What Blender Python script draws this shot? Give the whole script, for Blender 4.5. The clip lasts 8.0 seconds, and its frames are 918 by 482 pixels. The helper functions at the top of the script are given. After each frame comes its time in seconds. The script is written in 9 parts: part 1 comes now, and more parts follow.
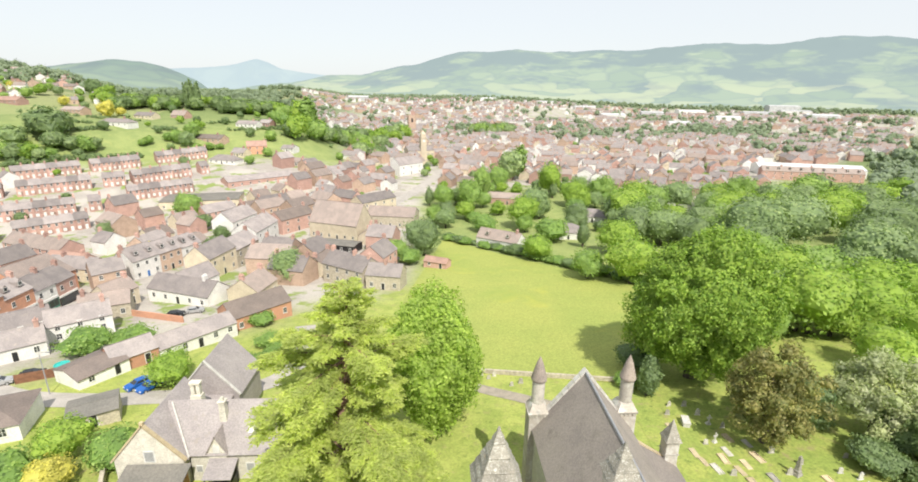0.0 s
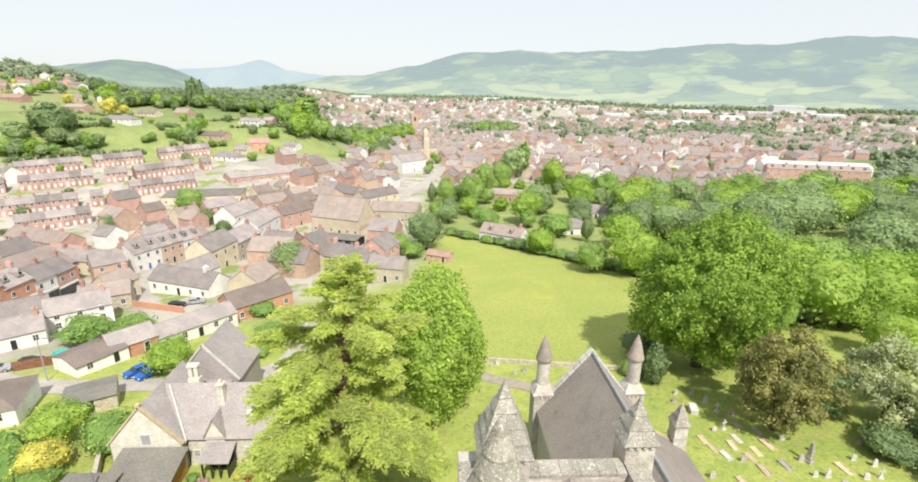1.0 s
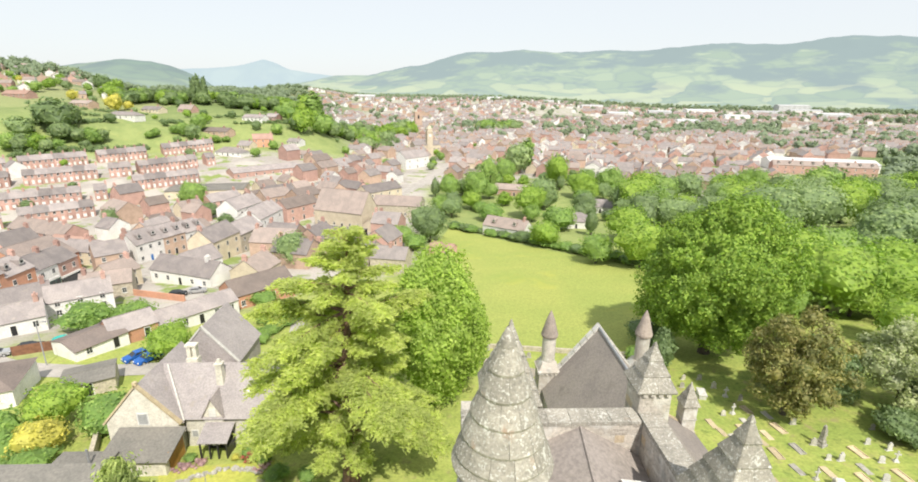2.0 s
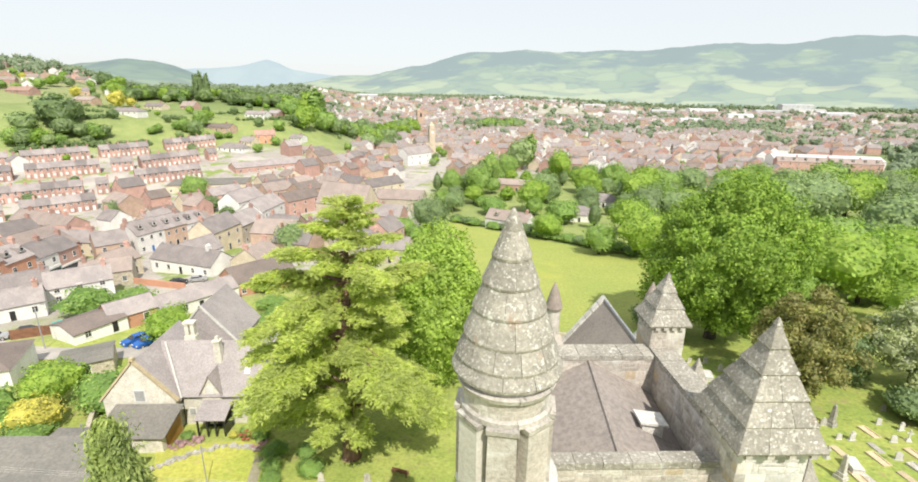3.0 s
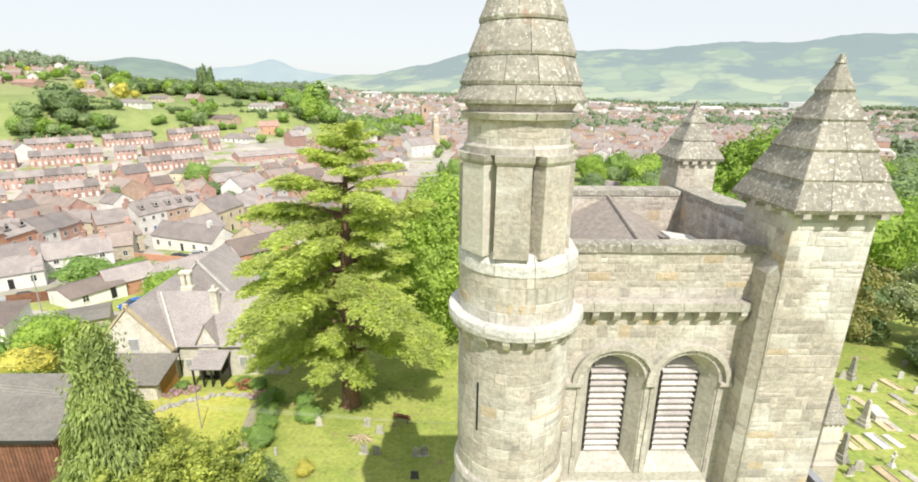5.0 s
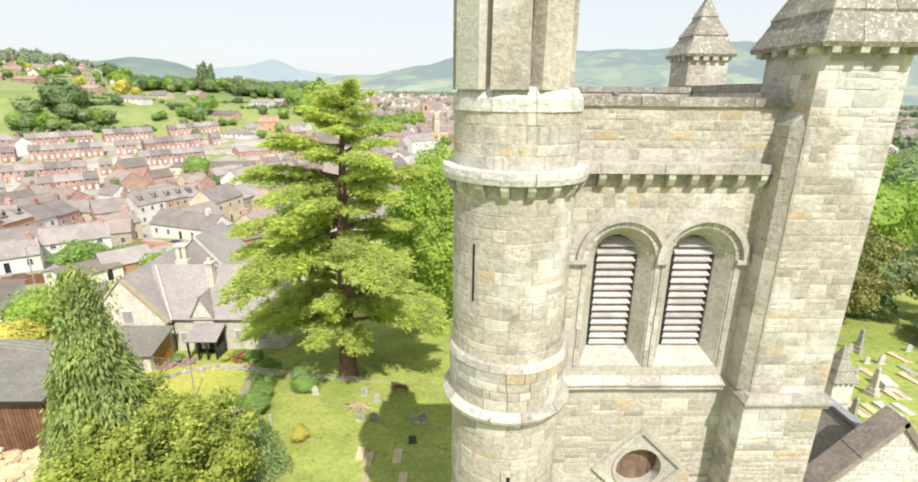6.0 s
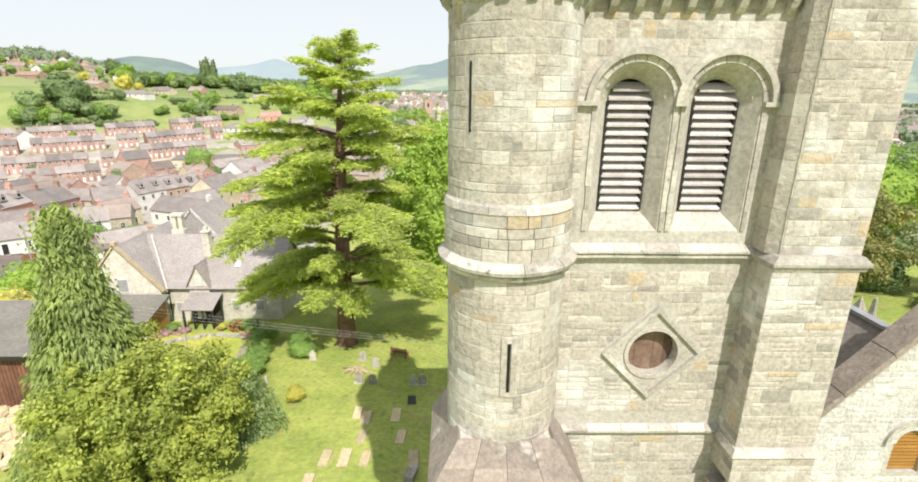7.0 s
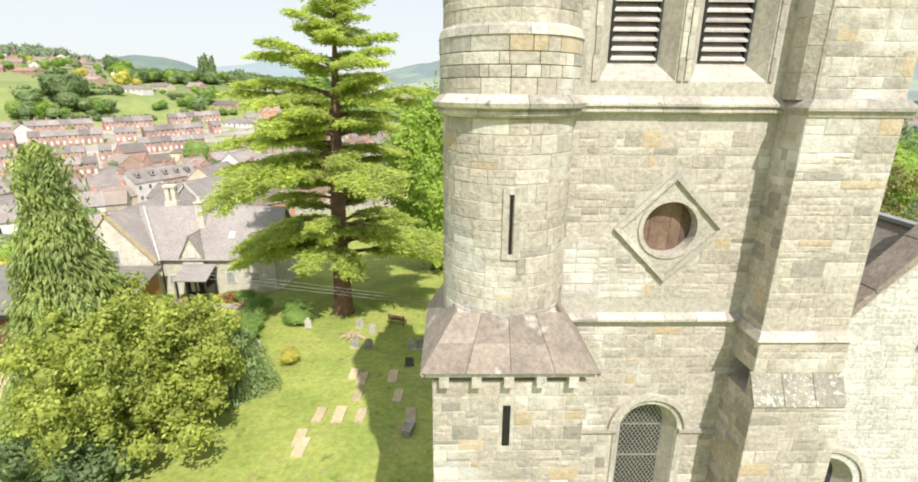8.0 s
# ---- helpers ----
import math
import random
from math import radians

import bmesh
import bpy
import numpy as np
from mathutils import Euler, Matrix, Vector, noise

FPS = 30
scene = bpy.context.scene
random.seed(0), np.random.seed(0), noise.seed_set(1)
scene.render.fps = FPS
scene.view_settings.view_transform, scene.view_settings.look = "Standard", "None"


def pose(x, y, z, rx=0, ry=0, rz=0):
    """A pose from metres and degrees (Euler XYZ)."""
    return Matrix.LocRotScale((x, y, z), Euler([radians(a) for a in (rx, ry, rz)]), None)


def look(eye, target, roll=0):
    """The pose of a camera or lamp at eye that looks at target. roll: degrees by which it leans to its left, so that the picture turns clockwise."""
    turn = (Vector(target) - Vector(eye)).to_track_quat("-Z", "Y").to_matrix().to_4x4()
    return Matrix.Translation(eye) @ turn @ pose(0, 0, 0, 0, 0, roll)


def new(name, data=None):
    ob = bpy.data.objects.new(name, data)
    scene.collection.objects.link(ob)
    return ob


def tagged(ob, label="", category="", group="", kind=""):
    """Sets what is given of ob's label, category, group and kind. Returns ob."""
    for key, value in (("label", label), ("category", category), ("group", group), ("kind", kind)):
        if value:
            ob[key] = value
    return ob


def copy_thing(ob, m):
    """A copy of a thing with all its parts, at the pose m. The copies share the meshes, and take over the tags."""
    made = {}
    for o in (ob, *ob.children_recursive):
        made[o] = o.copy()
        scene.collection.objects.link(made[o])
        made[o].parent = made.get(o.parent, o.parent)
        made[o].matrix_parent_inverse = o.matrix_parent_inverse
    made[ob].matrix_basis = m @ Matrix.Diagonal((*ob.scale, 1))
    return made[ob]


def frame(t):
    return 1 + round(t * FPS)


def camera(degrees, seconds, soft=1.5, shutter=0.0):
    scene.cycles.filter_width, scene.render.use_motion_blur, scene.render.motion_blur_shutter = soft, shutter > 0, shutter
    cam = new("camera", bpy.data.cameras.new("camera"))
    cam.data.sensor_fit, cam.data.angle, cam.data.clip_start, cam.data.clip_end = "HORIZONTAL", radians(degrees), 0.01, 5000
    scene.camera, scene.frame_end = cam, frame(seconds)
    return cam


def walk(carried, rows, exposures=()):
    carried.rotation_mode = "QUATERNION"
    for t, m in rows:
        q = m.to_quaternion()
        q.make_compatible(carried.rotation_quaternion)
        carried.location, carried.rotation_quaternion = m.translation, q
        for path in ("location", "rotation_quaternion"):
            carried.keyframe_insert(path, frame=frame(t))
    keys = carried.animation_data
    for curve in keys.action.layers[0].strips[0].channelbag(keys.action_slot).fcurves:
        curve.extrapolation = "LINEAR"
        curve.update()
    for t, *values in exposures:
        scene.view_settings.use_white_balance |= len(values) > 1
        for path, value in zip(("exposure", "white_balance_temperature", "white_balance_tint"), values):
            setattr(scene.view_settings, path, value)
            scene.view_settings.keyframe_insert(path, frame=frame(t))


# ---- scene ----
cam = camera(86.9, 8.0, soft=1.8)
# seconds, eye, target, roll
ROWS = [
    (0.0, (0.157, -0.525, 43.036), (0.253, 1.383, 42.444), 0.7),
    (0.5, (0.150, -0.320, 41.709), (0.241, 1.589, 41.120), 0.7),
    (1.0, (0.166, -0.024, 40.255), (0.251, 1.886, 39.666), 0.7),
    (1.5, (0.190, 0.212, 38.794), (0.267, 2.122, 38.205), 0.7),
    (3.0, (0.275, 0.485, 34.240), (0.337, 2.395, 33.653), 0.7),
    (3.5, (0.292, 0.500, 32.690), (0.347, 2.411, 32.102), 0.7),
    (4.0, (0.290, 0.505, 31.170), (0.340, 2.416, 30.582), 0.68),
    (5.5, (0.428, 0.500, 26.281), (0.472, 2.411, 25.694), 0.64),
    (6.0, (0.525, 0.470, 24.600), (0.567, 2.382, 24.014), 0.62),
    (6.5, (0.640, 0.510, 22.780), (0.677, 2.421, 22.192), 0.55),
    (7.0, (0.710, 0.591, 20.990), (0.741, 2.503, 20.402), 0.52),
    (7.5, (0.770, 0.690, 19.308), (0.799, 2.601, 18.719), 0.47),
    (8.0, (0.800, 0.782, 17.725), (0.832, 2.693, 17.134), 0.4),
]
walk(cam, [(t, look(eye, target, roll)) for t, eye, target, roll in ROWS])

# ---- world, sun ----
SUN_AZ, SUN_EL = radians(196 - 34), radians(52)   # where the sun stands: azimuth from +y towards +x
world = bpy.data.worlds.new("world")
scene.world = world
world.use_nodes = True
sky = world.node_tree.nodes.new("ShaderNodeTexSky")
sky.sky_type, sky.sun_disc = "NISHITA", False
sky.sun_elevation, sky.sun_rotation = SUN_EL, SUN_AZ
sky.air_density, sky.dust_density, sky.ozone_density = 1.0, 1.3, 1.0
back = world.node_tree.nodes["Background"]
back.inputs["Strength"].default_value = 0.182
veil = world.node_tree.nodes.new("ShaderNodeMix")      # thin bright summer haze over the blue
veil.data_type = "RGBA"
veil.inputs[0].default_value = 0.9
veil.inputs[7].default_value = (2.84, 2.93, 2.98, 1)
world.node_tree.links.new(sky.outputs["Color"], veil.inputs[6])
world.node_tree.links.new(veil.outputs[2], back.inputs["Color"])
sun_data = bpy.data.lights.new("sun", "SUN")
sun_data.energy, sun_data.angle, sun_data.color = 3.6, radians(0.6), (1.0, 0.935, 0.84)
sun = new("sun", sun_data)
sun.matrix_world = look((60 * math.sin(SUN_AZ), 60 * math.cos(SUN_AZ), 90), (60 * math.sin(SUN_AZ) - math.sin(SUN_AZ) * math.cos(SUN_EL), 60 * math.cos(SUN_AZ) - math.cos(SUN_AZ) * math.cos(SUN_EL), 90 - math.sin(SUN_EL)))
scene.view_settings.exposure = 0.71


# ---- materials ----
def nodes_of(name):
    m = bpy.data.materials.new(name)
    m.use_nodes = True
    nt = m.node_tree
    return m, nt, nt.nodes["Principled BSDF"]


def node(nt, kind, **values):
    n = nt.nodes.new("ShaderNode" + kind)
    for key, value in values.items():
        n.inputs[key.replace("_", " ")].default_value = value
    return n


def mixed(nt, fac, a, b, blend="MIX"):
    n = nt.nodes.new("ShaderNodeMix")
    n.data_type, n.blend_type = "RGBA", blend
    for socket, value in zip((n.inputs[0], n.inputs[6], n.inputs[7]), (fac, a, b)):
        if isinstance(value, bpy.types.NodeSocket):
            nt.links.new(value, socket)
        else:
            socket.default_value = (*value, 1) if isinstance(value, tuple) else value
    return n.outputs[2]


def step(nt, value, lo, hi):
    n = nt.nodes.new("ShaderNodeMapRange")
    n.interpolation_type = "SMOOTHSTEP"
    nt.links.new(value, n.inputs[0])
    n.inputs[1].default_value, n.inputs[2].default_value = lo, hi
    return n.outputs[0]


def noise_of(nt, scale, detail=4, rough=0.6):
    n = node(nt, "TexNoise", Scale=scale, Detail=detail, Roughness=rough)
    nt.links.new(nt.nodes["Geometry"].outputs["Position"], n.inputs["Vector"])
    return n.outputs["Fac"]


def mat(name, a, b, scale=0.6, fine=9.0, rough=0.85, bump=0.4, dist=0.03, rnd=0.25, island=0.0, spots=(), metal=0.0, odd=None):
    """Two colours mixed by coarse and fine noise, with a shade of its own for each object or island, and spots (colour, scale, lo, hi)."""
    m, nt, bsdf = nodes_of(name)
    geo = nt.nodes.new("ShaderNodeNewGeometry")
    geo.name = "Geometry"
    coarse, grain = noise_of(nt, scale), noise_of(nt, fine, 5, 0.7)
    col = mixed(nt, step(nt, coarse, 0.35, 0.65), a, b)
    col = mixed(nt, step(nt, grain, 0.3, 0.7), mixed(nt, 1.0, col, (0.78, 0.78, 0.78), "MULTIPLY"), mixed(nt, 1.0, col, (1.16, 1.15, 1.13), "MULTIPLY"))
    for colour, size, lo, hi in spots:
        col = mixed(nt, step(nt, noise_of(nt, size, 5, 0.65), lo, hi), col, colour)
    own = None
    if odd or rnd:      # one chance for each object and each loose piece
        info = nt.nodes.new("ShaderNodeObjectInfo")
        both, own = nt.nodes.new("ShaderNodeMath"), nt.nodes.new("ShaderNodeMath")
        both.operation, own.operation = "MULTIPLY_ADD", "FRACT"
        nt.links.new(geo.outputs["Random Per Island"], both.inputs[0])
        both.inputs[1].default_value = 3.7 if odd else 0.0
        nt.links.new(info.outputs["Random"], both.inputs[2])
        nt.links.new(both.outputs[0], own.inputs[0])
    if odd:
        for colour, lo, hi in odd:
            pick = nt.nodes.new("ShaderNodeMath")
            pick.operation = "COMPARE"
            pick.inputs[1].default_value, pick.inputs[2].default_value = (lo + hi) / 2, (hi - lo) / 2
            nt.links.new(own.outputs[0], pick.inputs[0])
            col = mixed(nt, pick.outputs[0], col, mixed(nt, 0.38, col, colour))
    if rnd:
        r = nt.nodes.new("ShaderNodeMapRange")
        nt.links.new(own.outputs[0], r.inputs[0])
        r.inputs[3].default_value, r.inputs[4].default_value = 1 - rnd, 1 + rnd
        col = mixed(nt, 1.0, col, r.outputs[0], "MULTIPLY")
    if island:
        r = nt.nodes.new("ShaderNodeMapRange")
        nt.links.new(geo.outputs["Random Per Island"], r.inputs[0])
        r.inputs[3].default_value, r.inputs[4].default_value = 1 - island, 1 + island
        col = mixed(nt, 1.0, col, r.outputs[0], "MULTIPLY")
    nt.links.new(col, bsdf.inputs["Base Color"])
    bsdf.inputs["Roughness"].default_value, bsdf.inputs["Metallic"].default_value = rough, metal
    bsdf.inputs["Specular IOR Level"].default_value = 0.3
    if bump:
        bp = node(nt, "Bump", Strength=bump, Distance=dist)
        nt.links.new(grain, bp.inputs["Height"])
        nt.links.new(bp.outputs["Normal"], bsdf.inputs["Normal"])
    return m


def leaf(name, a, b, c, trans=0.3):
    """Foliage: each leaf takes a shade between a and b, each tree leans to c; light shines through."""
    m, nt, bsdf = nodes_of(name)
    geo, info = nt.nodes.new("ShaderNodeNewGeometry"), nt.nodes.new("ShaderNodeObjectInfo")
    geo.name = "Geometry"
    a, b, c = [tuple(1.2 * (0.82 * v + 0.18 * sum(q) / 3) for v in q) for q in (a, b, c)]
    col = mixed(nt, geo.outputs["Random Per Island"], a, b)
    r = nt.nodes.new("ShaderNodeMath")
    r.operation = "MULTIPLY"
    r.inputs[1].default_value = 0.6
    nt.links.new(info.outputs["Random"], r.inputs[0])
    col = mixed(nt, r.outputs[0], col, c)
    col = mixed(nt, step(nt, noise_of(nt, 0.5, 3), 0.3, 0.7), mixed(nt, 1.0, col, (0.8, 0.8, 0.85), "MULTIPLY"), mixed(nt, 1.0, col, (1.15, 1.12, 1.0), "MULTIPLY"))
    nt.links.new(col, bsdf.inputs["Base Color"])
    bsdf.inputs["Roughness"].default_value = 0.55
    bsdf.inputs["Specular IOR Level"].default_value = 0.25
    tr, mx = nt.nodes.new("ShaderNodeBsdfTranslucent"), nt.nodes.new("ShaderNodeMixShader")
    nt.links.new(mixed(nt, 1.0, col, (1.1, 1.2, 0.6), "MULTIPLY"), tr.inputs["Color"])
    mx.inputs[0].default_value = trans
    nt.links.new(bsdf.outputs[0], mx.inputs[1])
    nt.links.new(tr.outputs[0], mx.inputs[2])
    nt.links.new(mx.outputs[0], nt.nodes["Material Output"].inputs["Surface"])
    return m


def plain(name, colour, rough=0.5, metal=0.0, rnd=0.1):
    return mat(name, colour, tuple(c * 0.86 for c in colour), 1.5, 20, rough, 0.05, 0.005, rnd, 0, (), metal)


STONE = mat("sandstone", (0.48, 0.44, 0.39), (0.42, 0.387, 0.342), 0.7, 9, 0.92, 0.8, 0.05, 0.10, 0.10,
            (((0.594, 0.585, 0.556), 0.5, 0.50, 0.66), ((0.243, 0.234, 0.209), 3.1, 0.60, 0.76), ((0.315, 0.306, 0.278), 0.9, 0.60, 0.72), ((0.450, 0.279, 0.130), 0.75, 0.72, 0.78)), odd=(((0.522, 0.369, 0.167), 0.41, 0.45), ((0.216, 0.211, 0.195), 0.10, 0.17), ((0.62, 0.61, 0.56), 0.78, 0.86)))
TRIM = mat("dressed_stone", (0.478, 0.451, 0.407), (0.377, 0.354, 0.317), 1.2, 12, 0.9, 0.6, 0.02, 0.2, 0.15,
           (((0.515, 0.506, 0.464), 2.2, 0.55, 0.66), ((0.147, 0.143, 0.123), 3.1, 0.60, 0.74)))
CAPST = mat("weathered_capping_stone", (0.347, 0.328, 0.285), (0.266, 0.252, 0.218), 1.0, 9, 0.95, 1.0, 0.04, 0.14, 0.12,
            (((0.162, 0.157, 0.133), 2.2, 0.58, 0.74), ((0.304, 0.223, 0.166), 1.3, 0.62, 0.74), ((0.503, 0.499, 0.456), 3.4, 0.60, 0.68), ((0.532, 0.527, 0.484), 12.0, 0.57, 0.62)))
BROWNCAP = mat("brown_weathered_slabs", (0.315, 0.27, 0.235), (0.25, 0.215, 0.19), 1.2, 9, 0.95, 1.0, 0.03, 0.12, 0.1, (((0.50, 0.48, 0.44), 1.1, 0.60, 0.72), ((0.20, 0.17, 0.14), 3.0, 0.60, 0.74)))
PALERUBBLE = mat("pale_rubble", (0.66, 0.635, 0.56), (0.55, 0.525, 0.455), 1.4, 6, 0.92, 0.8, 0.05, 0.08, 0, (((0.36, 0.34, 0.29), 2.5, 0.62, 0.76),))
LIMEWASH = mat("limewashed_rubble", (0.635, 0.630, 0.607), (0.543, 0.538, 0.515), 0.8, 9, 0.92, 1.0, 0.05, 0.08, 0.10, (((0.423, 0.405, 0.359), 1.6, 0.60, 0.72),))
MORTAR = mat("lime_mortar", (0.504, 0.482, 0.436), (0.432, 0.410, 0.367), 1.1, 9, 0.95, 0.6, 0.02, 0.05)
SLATE = mat("church_slate", (0.235, 0.21, 0.195), (0.28, 0.25, 0.225), 0.25, 6, 0.9, 0.3, 0.02, 0.12, 0.12, (((0.19, 0.17, 0.15), 0.7, 0.55, 0.75),))
LEAD = plain("lead_flashing", (0.30, 0.31, 0.33), 0.5)
# near-black for sheets that stand for the unlit depth of openings
DARK = plain("opening_shade", (0.02, 0.018, 0.016), 0.9)
LOUVRE = mat("weathered_louvre_board", (0.56, 0.525, 0.52), (0.45, 0.415, 0.41), 2.0, 25, 0.85, 0.3, 0.01, 0.2)
PLANK = mat("old_shutter_plank", (0.20, 0.135, 0.10), (0.13, 0.085, 0.065), 3, 25, 0.85, 0.4, 0.01, 0.3)
GLASS, gnt, gbs = nodes_of("window_glass")
gbs.inputs["Base Color"].default_value, gbs.inputs["Roughness"].default_value = (0.03, 0.035, 0.04, 1), 0.08
gbs.inputs["Specular IOR Level"].default_value = 0.7
CURTAIN = plain("curtained_glass", (0.40, 0.41, 0.41), 0.15)
WIRE = plain("wire_guard", (0.55, 0.55, 0.53), 0.4, 0.7)
BARK = mat("cedar_bark", (0.27, 0.165, 0.12), (0.17, 0.11, 0.085), 1.2, 8, 0.95, 1.0, 0.06, 0.1)
BARK2 = mat("grey_bark", (0.12, 0.10, 0.08), (0.08, 0.07, 0.055), 1.2, 8, 0.95, 1.0, 0.05, 0.1)
CEDAR = leaf("cedar_needles", (0.34, 0.42, 0.085), (0.56, 0.62, 0.15), (0.47, 0.54, 0.12), 0.55)
CYPRESS = leaf("cypress_sprays", (0.18, 0.26, 0.06), (0.35, 0.43, 0.115), (0.26, 0.34, 0.085), 0.32)
BLUEGREEN = leaf("bluish_cypress_sprays", (0.16, 0.26, 0.085), (0.33, 0.43, 0.16), (0.25, 0.345, 0.12), 0.32)
SYCAMORE = leaf("sycamore_leaves", (0.095, 0.209, 0.011), (0.323, 0.465, 0.038), (0.199, 0.342, 0.024), 0.33)
LIME = leaf("lime_leaves", (0.125, 0.25, 0.04), (0.30, 0.44, 0.085), (0.21, 0.34, 0.06), 0.34)
DARKLEAF = leaf("dark_leaves", (0.105, 0.18, 0.06), (0.215, 0.30, 0.115), (0.16, 0.24, 0.095), 0.32)
# paler and greyer than the near leaves: distance haze is mixed into this colour
HAZELEAF = leaf("haze_paled_woodland_leaves", (0.15, 0.215, 0.125), (0.23, 0.30, 0.175), (0.19, 0.255, 0.15), 0.3)
LIMETREE = leaf("bright_lime_leaves", (0.20, 0.34, 0.03), (0.44, 0.58, 0.08), (0.32, 0.46, 0.05), 0.42)
HOLLY = leaf("holly_leaves", (0.12, 0.19, 0.02), (0.50, 0.55, 0.075), (0.30, 0.36, 0.04), 0.34)
GOLD = leaf("golden_leaves", (0.375, 0.375, 0.037), (0.620, 0.562, 0.062), (0.525, 0.475, 0.050), 0.25)
YEW = leaf("bronze_yew_leaves", (0.14, 0.175, 0.045), (0.32, 0.285, 0.08), (0.22, 0.23, 0.06), 0.3)
BLOSSOM = leaf("blossom", (0.20, 0.28, 0.07), (0.50, 0.52, 0.32), (0.30, 0.37, 0.14), 0.25)
GREYLEAF = leaf("silver_green_leaves", (0.15, 0.24, 0.085), (0.30, 0.40, 0.15), (0.22, 0.32, 0.115), 0.28)
LAWN = mat("mown_grass", (0.34, 0.385, 0.075), (0.44, 0.44, 0.10), 0.16, 2.5, 0.95, 0.5, 0.05, 0.03, 0, (((0.46, 0.40, 0.14), 0.3, 0.52, 0.70), ((0.24, 0.34, 0.06), 0.7, 0.60, 0.72)))
MEADOW = mat("buttercup_meadow", (0.279, 0.330, 0.084), (0.321, 0.353, 0.093), 0.05, 2.2, 0.95, 0.5, 0.08, 0.0, 0, (((0.409, 0.391, 0.079), 0.045, 0.56, 0.74), ((0.251, 0.316, 0.074), 0.022, 0.5, 0.66)))
ROUGHGRASS = mat("rough_churchyard_grass", (0.25, 0.32, 0.075), (0.33, 0.37, 0.095), 0.3, 2.5, 0.95, 0.6, 0.06, 0.0, 0, (((0.29, 0.265, 0.12), 0.6, 0.54, 0.72), ((0.125, 0.175, 0.045), 1.1, 0.55, 0.72)))
TARMAC = mat("old_tarmac", (0.36, 0.34, 0.31), (0.44, 0.41, 0.38), 0.3, 6, 0.95, 0.3, 0.02, 0.05)
GRAVEL = mat("gravel_path", (0.36, 0.32, 0.26), (0.27, 0.245, 0.2), 0.6, 8, 0.95, 0.5, 0.03, 0.05)
BRICK = mat("red_brick", (0.50, 0.325, 0.275), (0.43, 0.28, 0.24), 0.5, 7, 0.9, 0.3, 0.02, 0.25)
ORANGE = mat("orange_brick", (0.58, 0.31, 0.205), (0.50, 0.275, 0.19), 0.5, 7, 0.9, 0.3, 0.02, 0.2)
PINKB = mat("pale_brick", (0.50, 0.37, 0.29), (0.42, 0.31, 0.24), 0.5, 7, 0.9, 0.3, 0.02, 0.2)
WHITEW = mat("whitewashed_render", (0.752, 0.743, 0.724), (0.658, 0.649, 0.630), 0.4, 5, 0.9, 0.15, 0.01, 0.1)
CREAM = mat("cream_render", (0.62, 0.55, 0.42), (0.54, 0.47, 0.36), 0.4, 5, 0.9, 0.15, 0.01, 0.12)
RUBBLE = mat("rubble_stone", (0.54, 0.49, 0.39), (0.40, 0.36, 0.29), 1.6, 6, 0.92, 0.8, 0.05, 0.12, 0, (((0.19, 0.175, 0.15), 2.5, 0.58, 0.72),))
ROOF = mat("grey_slate_roof", (0.225, 0.203, 0.20), (0.285, 0.255, 0.245), 0.35, 5, 0.75, 0.35, 0.03, 0.34, 0, (((0.28, 0.25, 0.225), 0.8, 0.56, 0.74),))
VROOF = mat("vicarage_slate", (0.30, 0.275, 0.275), (0.36, 0.33, 0.325), 0.35, 5, 0.75, 0.35, 0.03, 0.08, 0, (((0.30, 0.27, 0.24), 0.8, 0.56, 0.74),))
ROOFB = mat("brown_tile_roof", (0.285, 0.235, 0.21), (0.235, 0.198, 0.18), 0.35, 5, 0.85, 0.4, 0.03, 0.32)
ROOFR = mat("red_tile_roof", (0.36, 0.235, 0.19), (0.30, 0.20, 0.165), 0.35, 5, 0.85, 0.4, 0.03, 0.15)
FELT = mat("felt_roof", (0.165, 0.16, 0.145), (0.205, 0.195, 0.175), 0.3, 4, 0.9, 0.2, 0.02, 0.05)
SHEET = mat("metal_sheet_roof", (0.52, 0.53, 0.54), (0.42, 0.43, 0.44), 0.1, 3, 0.6, 0.05, 0.01, 0.15)
BOARD = mat("brown_boarding", (0.24, 0.12, 0.075), (0.17, 0.085, 0.055), 1.5, 14, 0.85, 0.4, 0.02, 0.15)
WHITE = plain("white_paint", (0.72, 0.72, 0.70), 0.45)
BLUEP = plain("blue_paint", (0.05, 0.16, 0.42), 0.35)
GREENP = plain("green_paint", (0.05, 0.22, 0.16), 0.4)
OAKP = plain("orange_oak_board", (0.42, 0.22, 0.06), 0.5)
BLACKP = plain("black_paint", (0.03, 0.03, 0.033), 0.35)
RUBBER = plain("tyre_rubber", (0.03, 0.03, 0.03), 0.8)
CARBLUE = plain("blue_car_paint", (0.03, 0.14, 0.48), 0.25, 0.2)
CARBLACK = plain("dark_car_paint", (0.025, 0.027, 0.03), 0.25, 0.2)
CARSILVER = plain("silver_car_paint", (0.5, 0.51, 0.52), 0.3, 0.4)
CARRED = plain("red_car_paint", (0.4, 0.04, 0.03), 0.25, 0.2)
TEAL = plain("teal_plastic", (0.05, 0.45, 0.42), 0.5)
